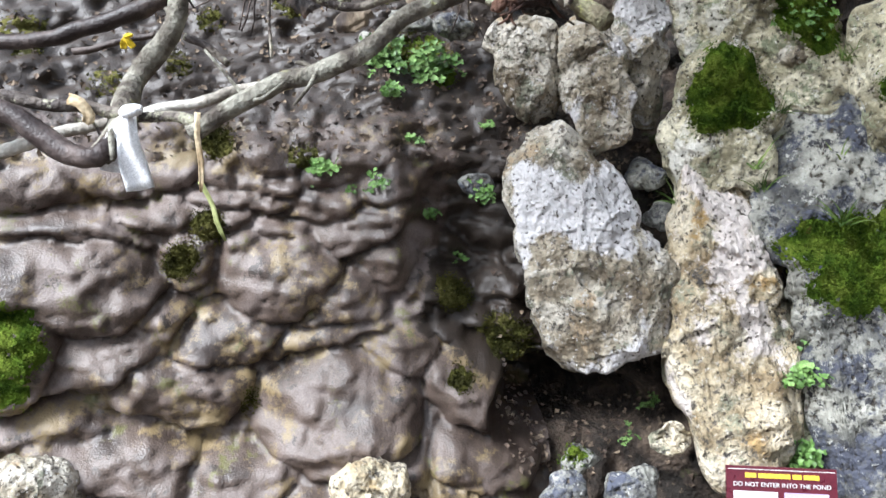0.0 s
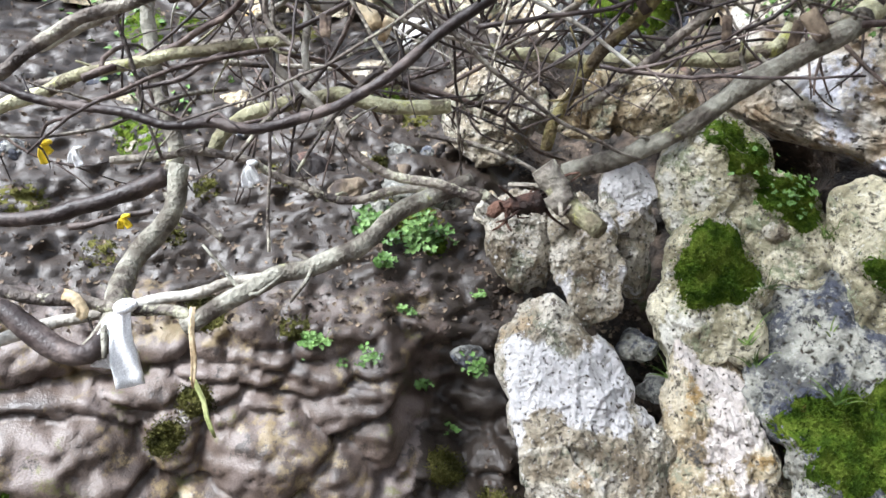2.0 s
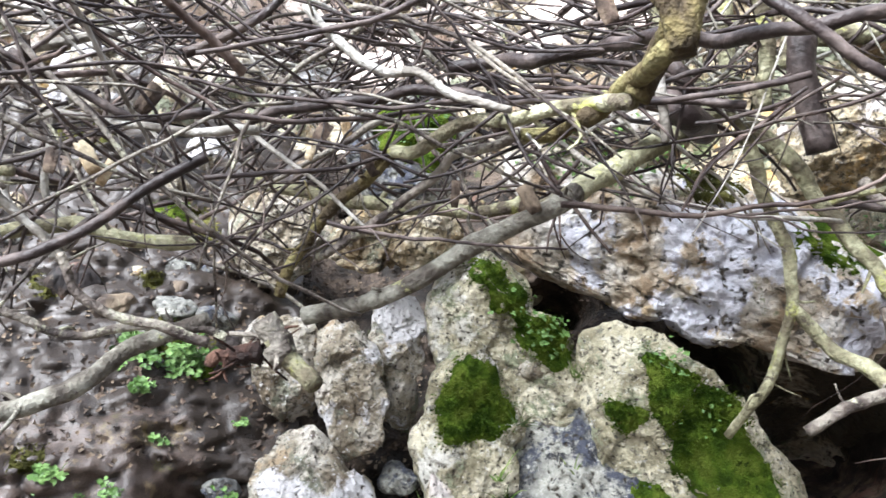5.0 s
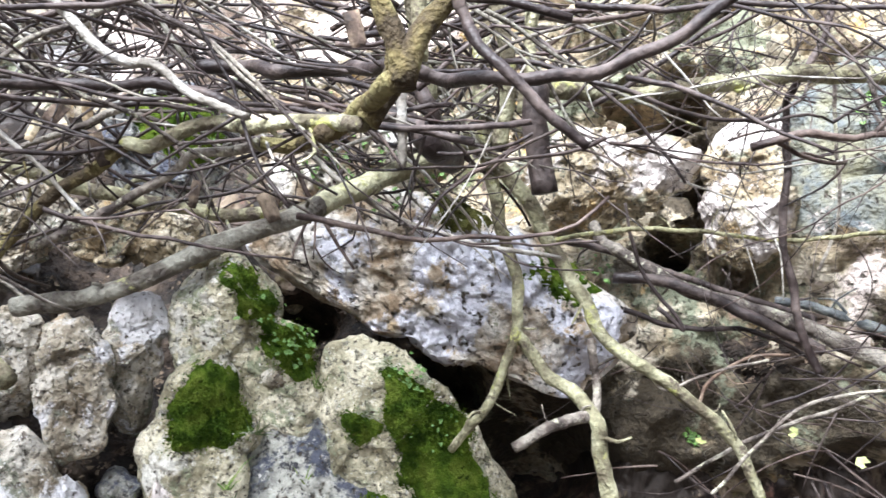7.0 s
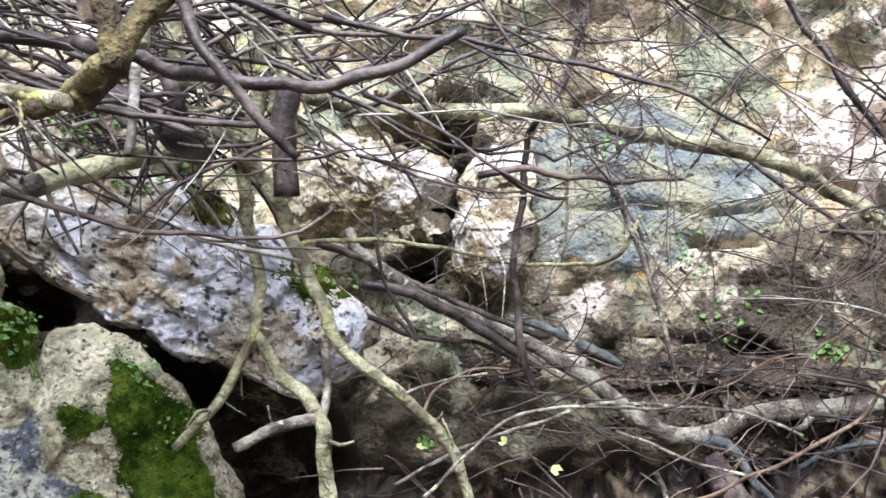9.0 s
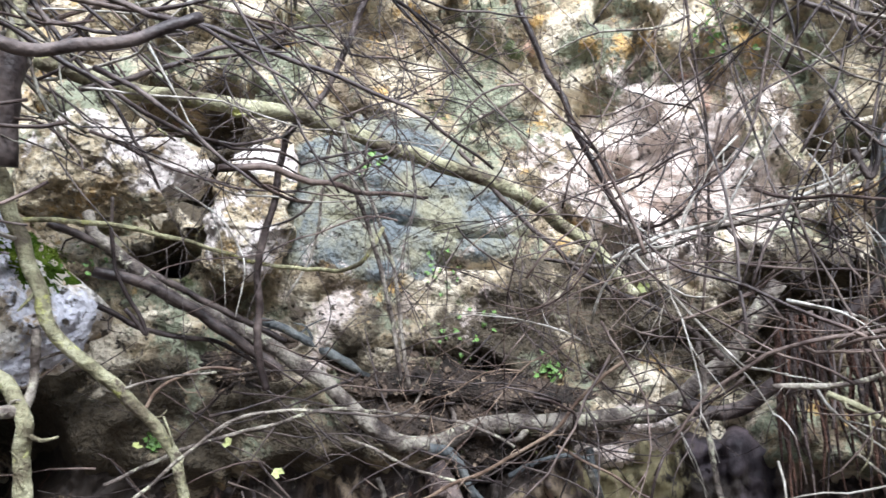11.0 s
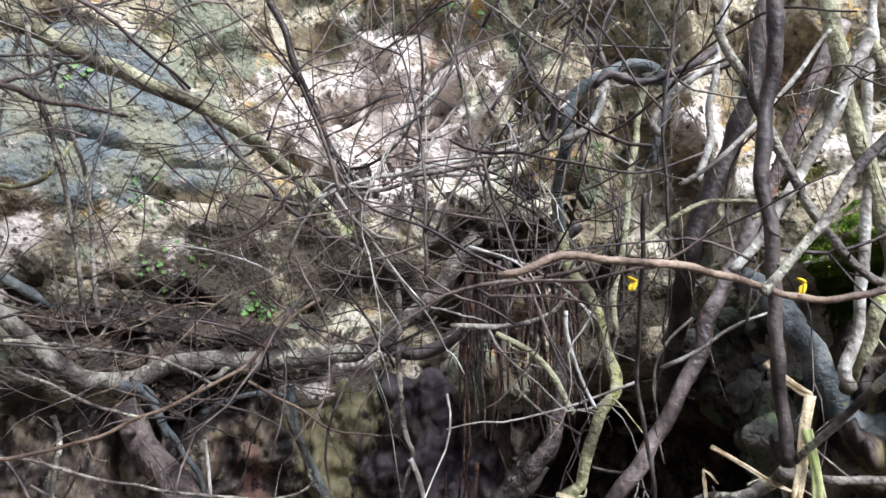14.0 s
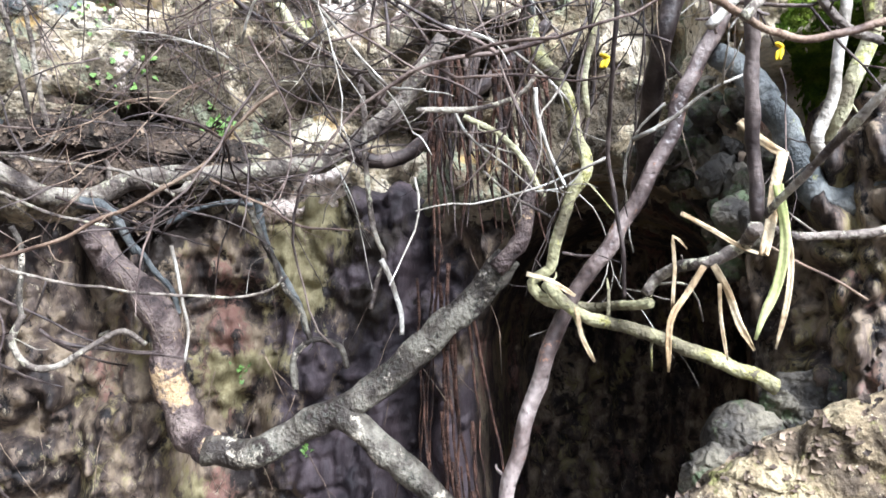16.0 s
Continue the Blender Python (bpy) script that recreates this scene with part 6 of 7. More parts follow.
# ---- lichen shrub by the cave ----
shrub = empty("shrub", (2.8, -0.7, 1.2), "bare shrub with yellow lichen and broken reeds by the cave", "shrub")
limb(shrub, [(2.77, -1.28, 3.08), (2.83, -1.17, 2.85), (2.88, -1.06, 2.64), (2.88, -0.96, 2.45), (2.88, -0.87, 2.30), (2.88, -0.83, 2.18), (2.88, -0.76, 2.07), (2.88, -0.66, 1.90), (2.90, -0.55, 1.76), (2.90, -0.48, 1.62), (2.91, -0.43, 1.49), (2.91, -0.38, 1.35), (2.92, -0.34, 1.23), (2.99, -0.28, 1.04)], 0.022, 0.021, STEM, spurs=5, sides=16, lumpy=0.12)
limb(shrub, [(3.07, -0.46, 2.60), (3.00, -0.48, 2.47), (2.88, -0.54, 2.34), (2.92, -0.58, 2.20), (2.83, -0.60, 2.09), (2.84, -0.55, 2.00), (2.85, -0.51, 1.91), (2.87, -0.49, 1.83), (2.87, -0.44, 1.79), (2.89, -0.48, 1.74), (2.91, -0.59, 1.72), (2.75, -0.73, 1.72)], 0.02, 0.013, YELLOWLICHEN, spurs=5)
limb(shrub, [(2.71, -0.72, 1.75), (2.71, -0.76, 1.79), (2.59, -0.83, 1.81), (2.60, -0.92, 1.84), (2.43, -0.92, 1.87)], 0.013, 0.016, BARK, spurs=3)
limb(shrub, [(2.86, -0.47, 1.79), (2.83, -0.57, 1.70), (2.85, -0.68, 1.66), (2.88, -0.81, 1.61), (2.90, -0.94, 1.55), (2.93, -1.06, 1.49)], 0.015, 0.021, YELLOWLICHEN, spurs=3)
limb(shrub, [(2.23, -1.03, 3.29), (2.23, -0.99, 3.03), (2.23, -0.96, 2.79), (2.27, -0.94, 2.63), (2.26, -0.91, 2.51), (2.27, -0.91, 2.34), (2.31, -0.91, 2.19), (2.34, -0.91, 2.06), (2.38, -0.91, 1.88)], 0.019, 0.013, DARKBARK, spurs=8)
limb(shrub, [(2.46, -1.12, 3.49), (2.48, -1.14, 3.20), (2.49, -1.15, 2.93), (2.52, -1.17, 2.81), (2.56, -1.20, 2.68), (2.59, -1.23, 2.55), (2.63, -1.25, 2.42), (2.65, -1.25, 2.30), (2.68, -1.18, 2.15), (2.80, -1.16, 2.06)], 0.026, 0.018, LICHEN, spurs=3)
limb(shrub, [(2.56, -1.31, 2.77), (2.54, -1.27, 2.82), (2.51, -1.22, 2.89)], 0.022, 0.02, LICHEN)
limb(shrub, [(2.37, -1.20, 2.82), (2.38, -1.17, 2.77), (2.39, -1.11, 2.65), (2.41, -1.04, 2.54), (2.39, -0.97, 2.44), (2.39, -0.92, 2.36), (2.40, -0.85, 2.29)], 0.014, 0.011, PALEBARK, spurs=4)
limb(shrub, [(1.95, -1.12, 2.47), (1.95, -1.05, 2.41), (1.95, -0.98, 2.34), (1.96, -0.92, 2.26), (1.97, -0.85, 2.18), (1.97, -0.82, 2.15)], 0.009, 0.008, BARK, spurs=2)
limb(shrub, [(1.59, -0.43, 2.11), (1.59, -0.47, 2.12), (1.61, -0.51, 2.14), (1.69, -0.57, 2.15), (1.70, -0.64, 2.14), (1.87, -0.74, 2.16), (2.04, -0.85, 2.17), (2.16, -0.95, 2.17), (2.18, -1.03, 2.18), (2.18, -1.12, 2.20)], 0.005, 0.007, REDTWIG, spurs=5, spur=0.06)
limb(shrub, [(2.42, -0.76, 2.50), (2.42, -0.84, 2.55), (2.42, -0.94, 2.64), (2.41, -1.04, 2.75), (2.40, -1.12, 2.85)], 0.006, 0.005, PALEBARK)
limb(shrub, [(2.45, -0.66, 2.37), (2.45, -0.73, 2.43), (2.46, -0.81, 2.47), (2.47, -0.89, 2.47), (2.48, -0.97, 2.46), (2.48, -0.92, 2.43)], 0.0065, 0.005, LICHEN)
limb(shrub, [(2.26, -0.85, 2.81), (2.28, -0.88, 2.75), (2.32, -0.93, 2.62), (2.35, -0.98, 2.51), (2.38, -1.02, 2.42), (2.41, -1.07, 2.34), (2.43, -1.13, 2.27), (2.45, -1.20, 2.25)], 0.011, 0.009, BARK, spurs=3)
limb(shrub, [(2.83, -1.27, 3.82), (2.85, -1.17, 3.42), (2.85, -1.09, 3.13), (2.89, -1.02, 2.90), (2.92, -0.94, 2.72), (2.94, -0.87, 2.58), (2.97, -0.82, 2.42), (3.21, -0.80, 2.26), (3.46, -0.79, 2.06)], 0.03, 0.03, DARKBARK)
limb(shrub, [(3.20, -0.49, 2.50), (3.07, -0.46, 2.60), (2.94, -0.46, 2.70), (2.82, -0.50, 2.81), (2.81, -0.51, 2.90), (2.80, -0.55, 2.96), (2.80, -0.61, 2.99)], 0.018, 0.02, BLUEROOT)
limb(shrub, [(2.80, -0.61, 2.99), (2.81, -0.69, 3.03), (2.82, -0.75, 3.03), (2.83, -0.78, 3.00), (2.84, -0.80, 2.95), (2.86, -0.78, 2.85), (2.88, -0.75, 2.74)], 0.018, 0.012, BLUEROOT)
limb(shrub, [(2.47, -0.58, 2.80), (2.48, -0.63, 2.83), (2.49, -0.70, 2.81), (2.50, -0.80, 2.84), (2.51, -0.89, 2.89)], 0.011, 0.01, DARKBARK)
limb(shrub, [(2.54, -0.49, 2.69), (2.54, -0.55, 2.71), (2.54, -0.59, 2.77), (2.52, -0.62, 2.85)], 0.01, 0.009, PALEBARK)
limb(shrub, [(2.53, -0.74, 2.68), (2.52, -0.72, 2.70), (2.52, -0.76, 2.76), (2.51, -0.83, 2.82), (2.52, -0.90, 2.87)], 0.01, 0.008, PALEBARK)
limb(shrub, [(2.62, -0.83, 2.58), (2.60, -0.87, 2.69), (2.58, -0.87, 2.79), (2.56, -0.90, 2.91), (2.52, -0.95, 3.13), (2.47, -0.98, 3.33)], 0.01, 0.008, PALEBARK)
limb(shrub, [(2.51, -0.43, 2.76), (2.53, -0.46, 2.69), (2.52, -0.48, 2.77), (2.50, -0.44, 2.83), (2.47, -0.40, 2.91)], 0.008, 0.006, DARKBARK, spurs=3)
limb(shrub, [(2.77, -0.03, 2.71), (2.79, -0.20, 2.73), (2.81, -0.33, 2.76), (2.81, -0.41, 2.81), (2.81, -0.46, 2.83)], 0.007, 0.007, BARK, spurs=4)
limb(shrub, [(2.82, 0.27, 2.68), (2.84, 0.09, 2.74), (2.87, -0.12, 2.78), (2.89, -0.27, 2.81), (2.90, -0.41, 2.85)], 0.006, 0.007, PALEBARK, spurs=3)
limb(shrub, [(2.71, -0.29, 2.22), (2.74, -0.38, 2.17), (2.77, -0.44, 2.10), (2.79, -0.48, 2.01)], 0.008, 0.009, LICHEN, spurs=2)
limb(shrub, [(2.69, -0.17, 2.24), (2.71, -0.29, 2.24), (2.72, -0.38, 2.25), (2.73, -0.45, 2.28), (2.72, -0.49, 2.33)], 0.007, 0.006, BARK, spurs=2)
limb(shrub, [(2.75, -0.33, 2.08), (2.78, -0.40, 2.02), (2.81, -0.50, 1.96)], 0.004, 0.004, BARK, spurs=3)
limb(shrub, [(2.63, -0.48, 2.26), (2.65, -0.48, 2.18), (2.68, -0.51, 2.09), (2.70, -0.54, 2.02)], 0.0055, 0.004, PALEBARK)
limb(shrub, [(2.31, -0.67, 2.45), (2.41, -0.65, 2.23), (2.55, -0.64, 2.08), (2.60, -0.66, 1.87), (2.63, -0.66, 1.74)], 0.0055, 0.005, DARKBARK, spurs=2)
limb(shrub, [(2.73, -0.73, 2.92), (2.73, -0.67, 2.66), (2.73, -0.63, 2.43), (2.75, -0.61, 2.33), (2.77, -0.60, 2.21)], 0.01, 0.008, LICHEN)
limb(shrub, [(2.38, -0.93, 1.89), (2.27, -0.98, 1.95), (2.11, -1.06, 2.05), (2.10, -1.15, 2.13)], 0.008, 0.008, BARK, spurs=2)
limb(shrub, [(2.44, -0.95, 1.87), (2.45, -0.99, 1.85), (2.47, -1.07, 1.85), (2.48, -1.16, 1.85), (2.50, -1.29, 1.87)], 0.009, 0.009, BARK, spurs=2)
limb(shrub, [(2.45, -0.95, 1.83), (2.49, -1.07, 1.76), (2.51, -1.15, 1.71)], 0.003, 0.003, REDTWIG)
limb(shrub, [(2.84, -1.06, 2.26), (2.87, -1.11, 2.17), (2.89, -1.14, 2.08), (2.92, -1.18, 2.01), (2.94, -1.26, 1.97), (2.95, -1.35, 1.99), (2.96, -1.48, 2.03)], 0.04, 0.045, BLUEROOT, name="root", lumpy=0.3)
limb(shrub, [(2.89, -0.95, 2.38), (2.92, -1.02, 2.34), (2.84, -1.06, 2.24)], 0.034, 0.04, BLUEROOT, name="root")
limb(shrub, [(2.70, -1.15, 2.05), (2.68, -1.13, 2.10), (2.66, -1.17, 2.21), (2.64, -1.19, 2.31), (2.60, -1.22, 2.53), (2.55, -1.24, 2.77), (2.49, -1.28, 3.05)], 0.015, 0.011, PALEBARK)
limb(shrub, [(2.69, 1.22, 1.89), (2.71, 1.13, 1.91), (2.73, 0.93, 1.95), (2.75, 0.72, 2.03), (2.76, 0.52, 2.12), (2.77, 0.44, 2.17), (2.76, 0.34, 2.27), (2.76, 0.23, 2.35)], 0.006, 0.005, REDTWIG, spurs=6, spur=0.07)
limb(shrub, [(2.80, 0.45, 2.12), (2.84, 0.32, 2.05), (2.87, 0.20, 1.98), (2.90, 0.07, 1.96)], 0.0045, 0.003, REDTWIG, spurs=5)
limb(shrub, [(2.73, 1.25, 1.91), (2.76, 1.09, 1.90), (2.80, 0.91, 1.85), (2.85, 0.67, 1.81), (2.89, 0.46, 1.79), (2.91, 0.34, 1.80), (2.91, 0.27, 1.84)], 0.0048, 0.004, BARK, spurs=2)
limb(shrub, [(2.87, 1.29, 2.18), (2.89, 1.18, 2.14), (2.94, 1.03, 2.07), (2.97, 0.87, 2.03)], 0.006, 0.005, BARK)
thicket(shrub, 40, (74, 100), (9, 30), (2.2, 2.9), TWIG, (-85, 85), (0.3, 0.7), (0.003, 0.006), 1.2, 2, 41)
thicket(shrub, 44, (78, 112), (10, 37), (2.0, 2.8), TWIG, (-88, 88), (0.3, 0.8), (0.003, 0.007), 0.8, 2, 47)
thicket(shrub, 18, (78, 112), (10, 37), (2.0, 2.8), BARK, (-85, 85), (0.3, 0.7), (0.003, 0.006), 1.0, 2, 42)
thicket(shrub, 34, (66, 92), (6, 24), (2.4, 2.9), DARKBARK, (-70, 70), (0.2, 0.6), (0.0025, 0.0045), 1.3, 2, 43)
thicket(shrub, 90, (64, 104), (4, 30), (2.6, 3.15), DARKBARK, (-80, 80), (0.15, 0.5), (0.0014, 0.0028), 1.3, 2, 45, sides=4)
thicket(shrub, 44, (70, 92), (10, 34), (2.4, 3.1), REDTWIG, (-85, 85), (0.2, 0.6), (0.0014, 0.003), 1.2, 2, 46, sides=4)
thicket(shrub, 26, (84, 110), (6, 30), (2.1, 2.9), DARKBARK, (60, 88), (0.5, 1.1), (0.004, 0.008), 0.35, 2, 48, sides=6)
thicket(shrub, 22, (76, 104), (4, 26), (2.2, 2.9), PALEBARK, (-80, 80), (0.25, 0.6), (0.003, 0.006), 0.9, 2, 49, sides=6)
thicket(shrub, 30, (94, 116), (16, 37), (2.4, 2.8), LITTER, (-95, -80), (0.3, 0.7), (0.0015, 0.003), 0.25, 0, 44, across=0.05)

# ---- bank beside the cave ----
rock("rock_pillar", [(3.22, -1.17, 1.87), (3.23, -1.29, 1.94), (3.26, -1.48, 1.95), (3.30, -1.66, 1.79), (3.32, -1.61, 1.42), (3.28, -1.34, 1.36), (3.25, -1.18, 1.45), (3.23, -1.14, 1.67)], 0.16, WETWALL, "lumpy brown tufa pillar beside the cave", seed=53, crag=0.06)
r54 = rock("boulder", [(3.54, -1.33, 2.54), (3.56, -1.49, 2.63), (3.58, -1.66, 2.62), (3.63, -1.82, 2.38), (3.65, -1.77, 2.09), (3.61, -1.54, 2.06), (3.58, -1.37, 2.17)], 0.16, WETWALL, "mossy tufa boulder over the cave", seed=54, crag=0.05, white=0.2)
moss(r54, [(3.44, -1.32, 2.49), (3.46, -1.45, 2.54), (3.48, -1.52, 2.38), (3.49, -1.49, 2.16), (3.48, -1.38, 2.15), (3.46, -1.33, 2.32)], 0.02, tufts=900)
rock("earth_bank", [(2.84, -0.71, 1.17), (2.85, -0.83, 1.24), (2.87, -0.98, 1.32), (2.89, -1.12, 1.38), (2.80, -1.27, 1.47), (2.82, -1.43, 1.50), (2.81, -1.49, 1.16), (2.78, -1.14, 0.96), (2.71, -0.75, 0.99)], 0.22, EARTH, "pale trampled earth bank with roots", seed=50, crag=0.02, facets=3, category="earth bank", kind="structure")
rock("stone", [(2.98, -1.02, 1.42), (2.98, -1.06, 1.49), (3.00, -1.16, 1.52), (3.02, -1.29, 1.53), (3.02, -1.30, 1.36), (2.98, -1.04, 1.33)], 0.08, SHADETUFA, "dark lumpy tufa stone on the bank beside the cave", seed=51, rings=40, spokes=80, crag=0.05)
rock("stone", [(2.94, -0.90, 1.36), (2.94, -0.94, 1.41), (2.95, -1.03, 1.42), (2.97, -1.10, 1.36), (2.94, -0.96, 1.28)], 0.07, SHADETUFA, "dark brown stone at the edge of the cave", seed=51.3, rings=30, spokes=60)
rock("stone", [(2.89, -0.79, 1.28), (2.89, -0.84, 1.33), (2.90, -0.94, 1.34), (2.92, -0.97, 1.26), (2.89, -0.84, 1.19)], 0.06, SHADETUFA, "low dark stone at the edge of the cave", seed=51.6, rings=30, spokes=60)
for k, spot in enumerate(((3.443, -1.007, 2.108), (3.393, -1.060, 1.967), (3.408, -0.941, 2.164), (3.330, -1.077, 2.141), (3.408, -0.992, 2.256), (3.293, -1.114, 2.042), (3.307, -1.033, 2.323), (3.396, -0.918, 2.259), (3.356, -1.099, 1.870))):
    rng = random.Random(700 + k)
    for copy in range(6):
        c = snap(Vector(spot) + Vector((0, rng.uniform(-0.12, 0.12), rng.uniform(-0.12, 0.12))))[0]
        size = rng.uniform(0.028, 0.058)
        ring = [c + Vector((0, math.cos(a) * size, math.sin(a) * size * (1 + 0.25 * math.sin(2 * a + k)))) for a in (0, 0.9, 1.8, 2.7, 3.6, 4.5, 5.4)]
        rock("knobbly_stone", ring, size, SHADETUFA, "dark rounded stone hanging in the cave roof", seed=60 + k + 0.15 * copy, rings=18, spokes=32, crag=0.03)

for host in (r54, CLIFFSIDE, LOWWALL):
    moss(host, [(2.86, -1.16, 2.54), (2.80, -1.25, 2.58), (2.73, -1.31, 2.48), (2.73, -1.29, 2.28), (2.77, -1.23, 2.13), (2.84, -1.15, 2.17), (2.88, -1.13, 2.37)], 0.02, tufts=1600)
    moss(host, [(2.98, -1.06, 2.83), (2.91, -1.14, 2.82), (2.87, -1.17, 2.68), (2.90, -1.12, 2.56), (2.97, -1.05, 2.64)], 0.015, DRYMOSS, tufts=900)

# ---- plants ----
fern((-0.013, 2.823, 2.357), 24, 0.19, 0.026, "bright green maidenhair fern on the rock", 1)
fern((-0.183, 2.822, 2.400), 22, 0.18, 0.026, "bright green maidenhair fern on the rock", 2)
fern((-0.175, 2.777, 2.255), 8, 0.10, 0.022, "small maidenhair fern on the rock", 3)
fern((-0.403, 2.737, 1.987), 10, 0.10, 0.025, "small green fern on the mud bank", 4)
fern((0.133, 2.741, 1.893), 9, 0.09, 0.022, "small green fern between stones", 5)
fern((-0.086, 2.783, 2.102), 5, 0.08, 0.020, "small drooping fern on damp earth", 6, lift=-0.5)
fern((-0.224, 2.739, 1.946), 5, 0.09, 0.020, "small drooping fern on damp earth", 7, lift=-0.7)
fern((-0.036, 2.742, 1.855), 6, 0.09, 0.020, "small drooping fern on damp earth", 8, lift=-0.4)
fern((0.081, 2.748, 1.705), 4, 0.08, 0.020, "small drooping fern on damp earth", 9, lift=-0.7)
fern((-0.320, 2.710, 1.904), 3, 0.04, 0.012, "tiny fern on the mud bank", 10)
fern((0.160, 2.831, 2.161), 5, 0.06, 0.016, "small green fern between stones", 11)
fern((1.202, 2.572, 1.063), 22, 0.17, 0.022, "leafy green fern in a rock crack", 12, lift=-0.3)
fern((1.176, 2.562, 1.321), 16, 0.14, 0.022, "leafy green fern in a rock crack", 13, lift=-0.3)
fern((0.762, 2.768, 1.164), 8, 0.10, 0.012, "dark green fern in the shade", 14)
fern((0.681, 2.772, 1.066), 5, 0.08, 0.012, "dark green fern in the shade", 15, lift=-0.5)
creeper((1.240, 2.556, 2.467), 40, 0.07, 0.028, "pale green clover on the mossy slab", 1, up=0.03)
creeper((1.153, 2.570, 2.555), 10, 0.06, 0.024, "pale green clover on the mossy slab", 2, up=0.03)
creeper((1.608, 2.346, 2.344), 26, 0.07, 0.024, "pale green clover on the mossy slab", 3, up=0.03)
creeper((1.769, 2.323, 2.172), 12, 0.12, 0.018, "tiny clover leaves in the moss", 4, up=0.03)
creeper((1.326, 2.541, 3.196), 60, 0.16, 0.032, "green clover covering the boulder", 5)
creeper((1.530, 2.448, 3.155), 50, 0.14, 0.030, "green clover covering the boulder", 6)
creeper((1.714, 2.365, 3.113), 30, 0.12, 0.028, "green clover covering the boulder", 7)
creeper((0.856, 2.823, 3.433), 40, 0.15, 0.035, "green clover covering the boulder", 8)
creeper((2.157, 1.977, 2.705), 30, 0.10, 0.022, "green leaves on the pitted boulder", 9, up=0.03)
creeper((3.448, 0.741, 2.495), 9, 0.06, 0.045, "bright green leaves on the soil ledge", 10)
creeper((2.583, 1.976, 2.129), 10, 0.06, 0.04, "bright green leaves under the boulder", 11)
creeper((3.273, 1.162, 2.911), 26, 0.10, 0.022, "green leaves on the cliff", 12)
creeper((3.039, 1.385, 3.355), 10, 0.06, 0.04, "green leaves on the cliff", 13)
creeper((3.434, -0.023, 3.813), 50, 0.20, 0.035, "green leaves high on the cliff", 14)
creeper((3.389, 1.122, 2.629), 20, 0.15, 0.035, "green leaves on the cliff", 15)
creeper((3.609, 0.812, 2.534), 8, 0.06, 0.045, "bright green leaves on the cliff", 16)
creeper((3.701, 0.764, 1.528), 8, 0.05, 0.03, "tiny green plants on the wet wall", 17)
creeper((3.667, 0.503, 1.223), 6, 0.03, 0.03, "tiny green plants on the wet wall", 18)
creeper((1.368, 2.624, 3.252), 50, 0.20, 0.03, "green clover on the boulder", 19)
creeper((-1.267, 3.052, 3.394), 60, 0.25, 0.04, "green leaves on the slope behind twigs", 20)
creeper((-1.030, 2.950, 2.955), 25, 0.20, 0.035, "green leaves on the slope behind twigs", 21)
tuft((1.316, 2.596, 1.755), 22, 0.13, "green grass tuft on the mossy slab", 1)
tuft((1.056, 2.638, 1.961), 20, 0.15, "green grass tuft in the rock crack", 2, 1.0)
tuft((1.074, 2.641, 1.884), 14, 0.14, "green grass tuft in the rock crack", 3, 1.2)
tuft((1.143, 2.631, 2.142), 20, 0.12, "green grass tuft in the rock crack", 4)
tuft((1.426, 2.724, 2.329), 16, 0.12, "green grass tuft on a ledge", 5, 1.2)
tuft((1.333, 2.638, 1.978), 8, 0.10, "thin grass on the grey slab", 6, 1.1)
tuft((0.802, 2.692, 1.853), 10, 0.12, "thin grass beside the pillar", 7)
tuft((1.320, 2.514, 2.304), 14, 0.10, "grass under the mossy slab", 8, 1.2)
tuft((3.160, -0.613, 2.788), 14, 0.14, "green grass in the cliff", 9)

# ---- ribbons and litter ----
CLOTH = material("white_cloth", [(0.84, 0.84, 0.85), (0.88, 0.88, 0.88), (0.91, 0.91, 0.91)], 10.0, 0.9, 0.25, 300, None, 40.0, spec=0.2)
YELLOW = material("yellow_ribbon", [(0.72, 0.50, 0.01), (0.82, 0.60, 0.02)], 10.0, 0.7, 0.1, 90, None, 41.0)


def strip(points, widths, mat, name, fold=0.25):
    """A soft folded strip of cloth along a path."""
    path = [Vector(p) for p in points]
    verts, faces = [], []
    cols = 7
    for i, (p, w) in enumerate(zip(path, widths)):
        d = (path[min(i + 1, len(path) - 1)] - path[max(i - 1, 0)]).normalized()
        across = d.cross((PIVOT - p).normalized()).normalized()
        near = across.cross(d)
        for k in range(cols):
            f = k / (cols - 1) * 2 - 1
            verts.append(p + across * f * w + near * fold * w * math.sin(f * 4 + i * 0.6))
    for i in range(len(path) - 1):
        for k in range(cols - 1):
            a = i * cols + k
            faces.append((a, a + 1, a + cols + 1, a + cols))
    ob = mesh_object(name, verts, faces, mat)
    solid = ob.modifiers.new("thickness", "SOLIDIFY")
    solid.thickness = 0.0015
    return ob


def ribbon(knot, mat, scale, label, tails):
    k = Vector(knot)
    thing = empty("ribbon", k, label, "ribbon")
    verts, faces = [], []
    ring = [k + Vector((math.cos(a) * 0.018, math.sin(a) * 0.022, math.sin(a) * 0.012)) * scale for a in np.linspace(0, 6.0, 9)]
    tube(verts, faces, ring, 0.011 * scale, 0.010 * scale, 7, 0.2)
    adopt(mesh_object("knot", verts, faces, mat), thing)
    for side, length, width in tails:
        pts = [k + Vector((side * f * 0.04 - 0.01 * math.sin(f * 3), -0.012 * math.sin(f * 5), -f * length)) * scale for f in np.linspace(0, 1, 9)]
        adopt(strip(pts, [width * scale * (0.35 + 0.65 * min(1, f * 1.6)) for f in np.linspace(0, 1, 9)], mat, "tail"), thing)


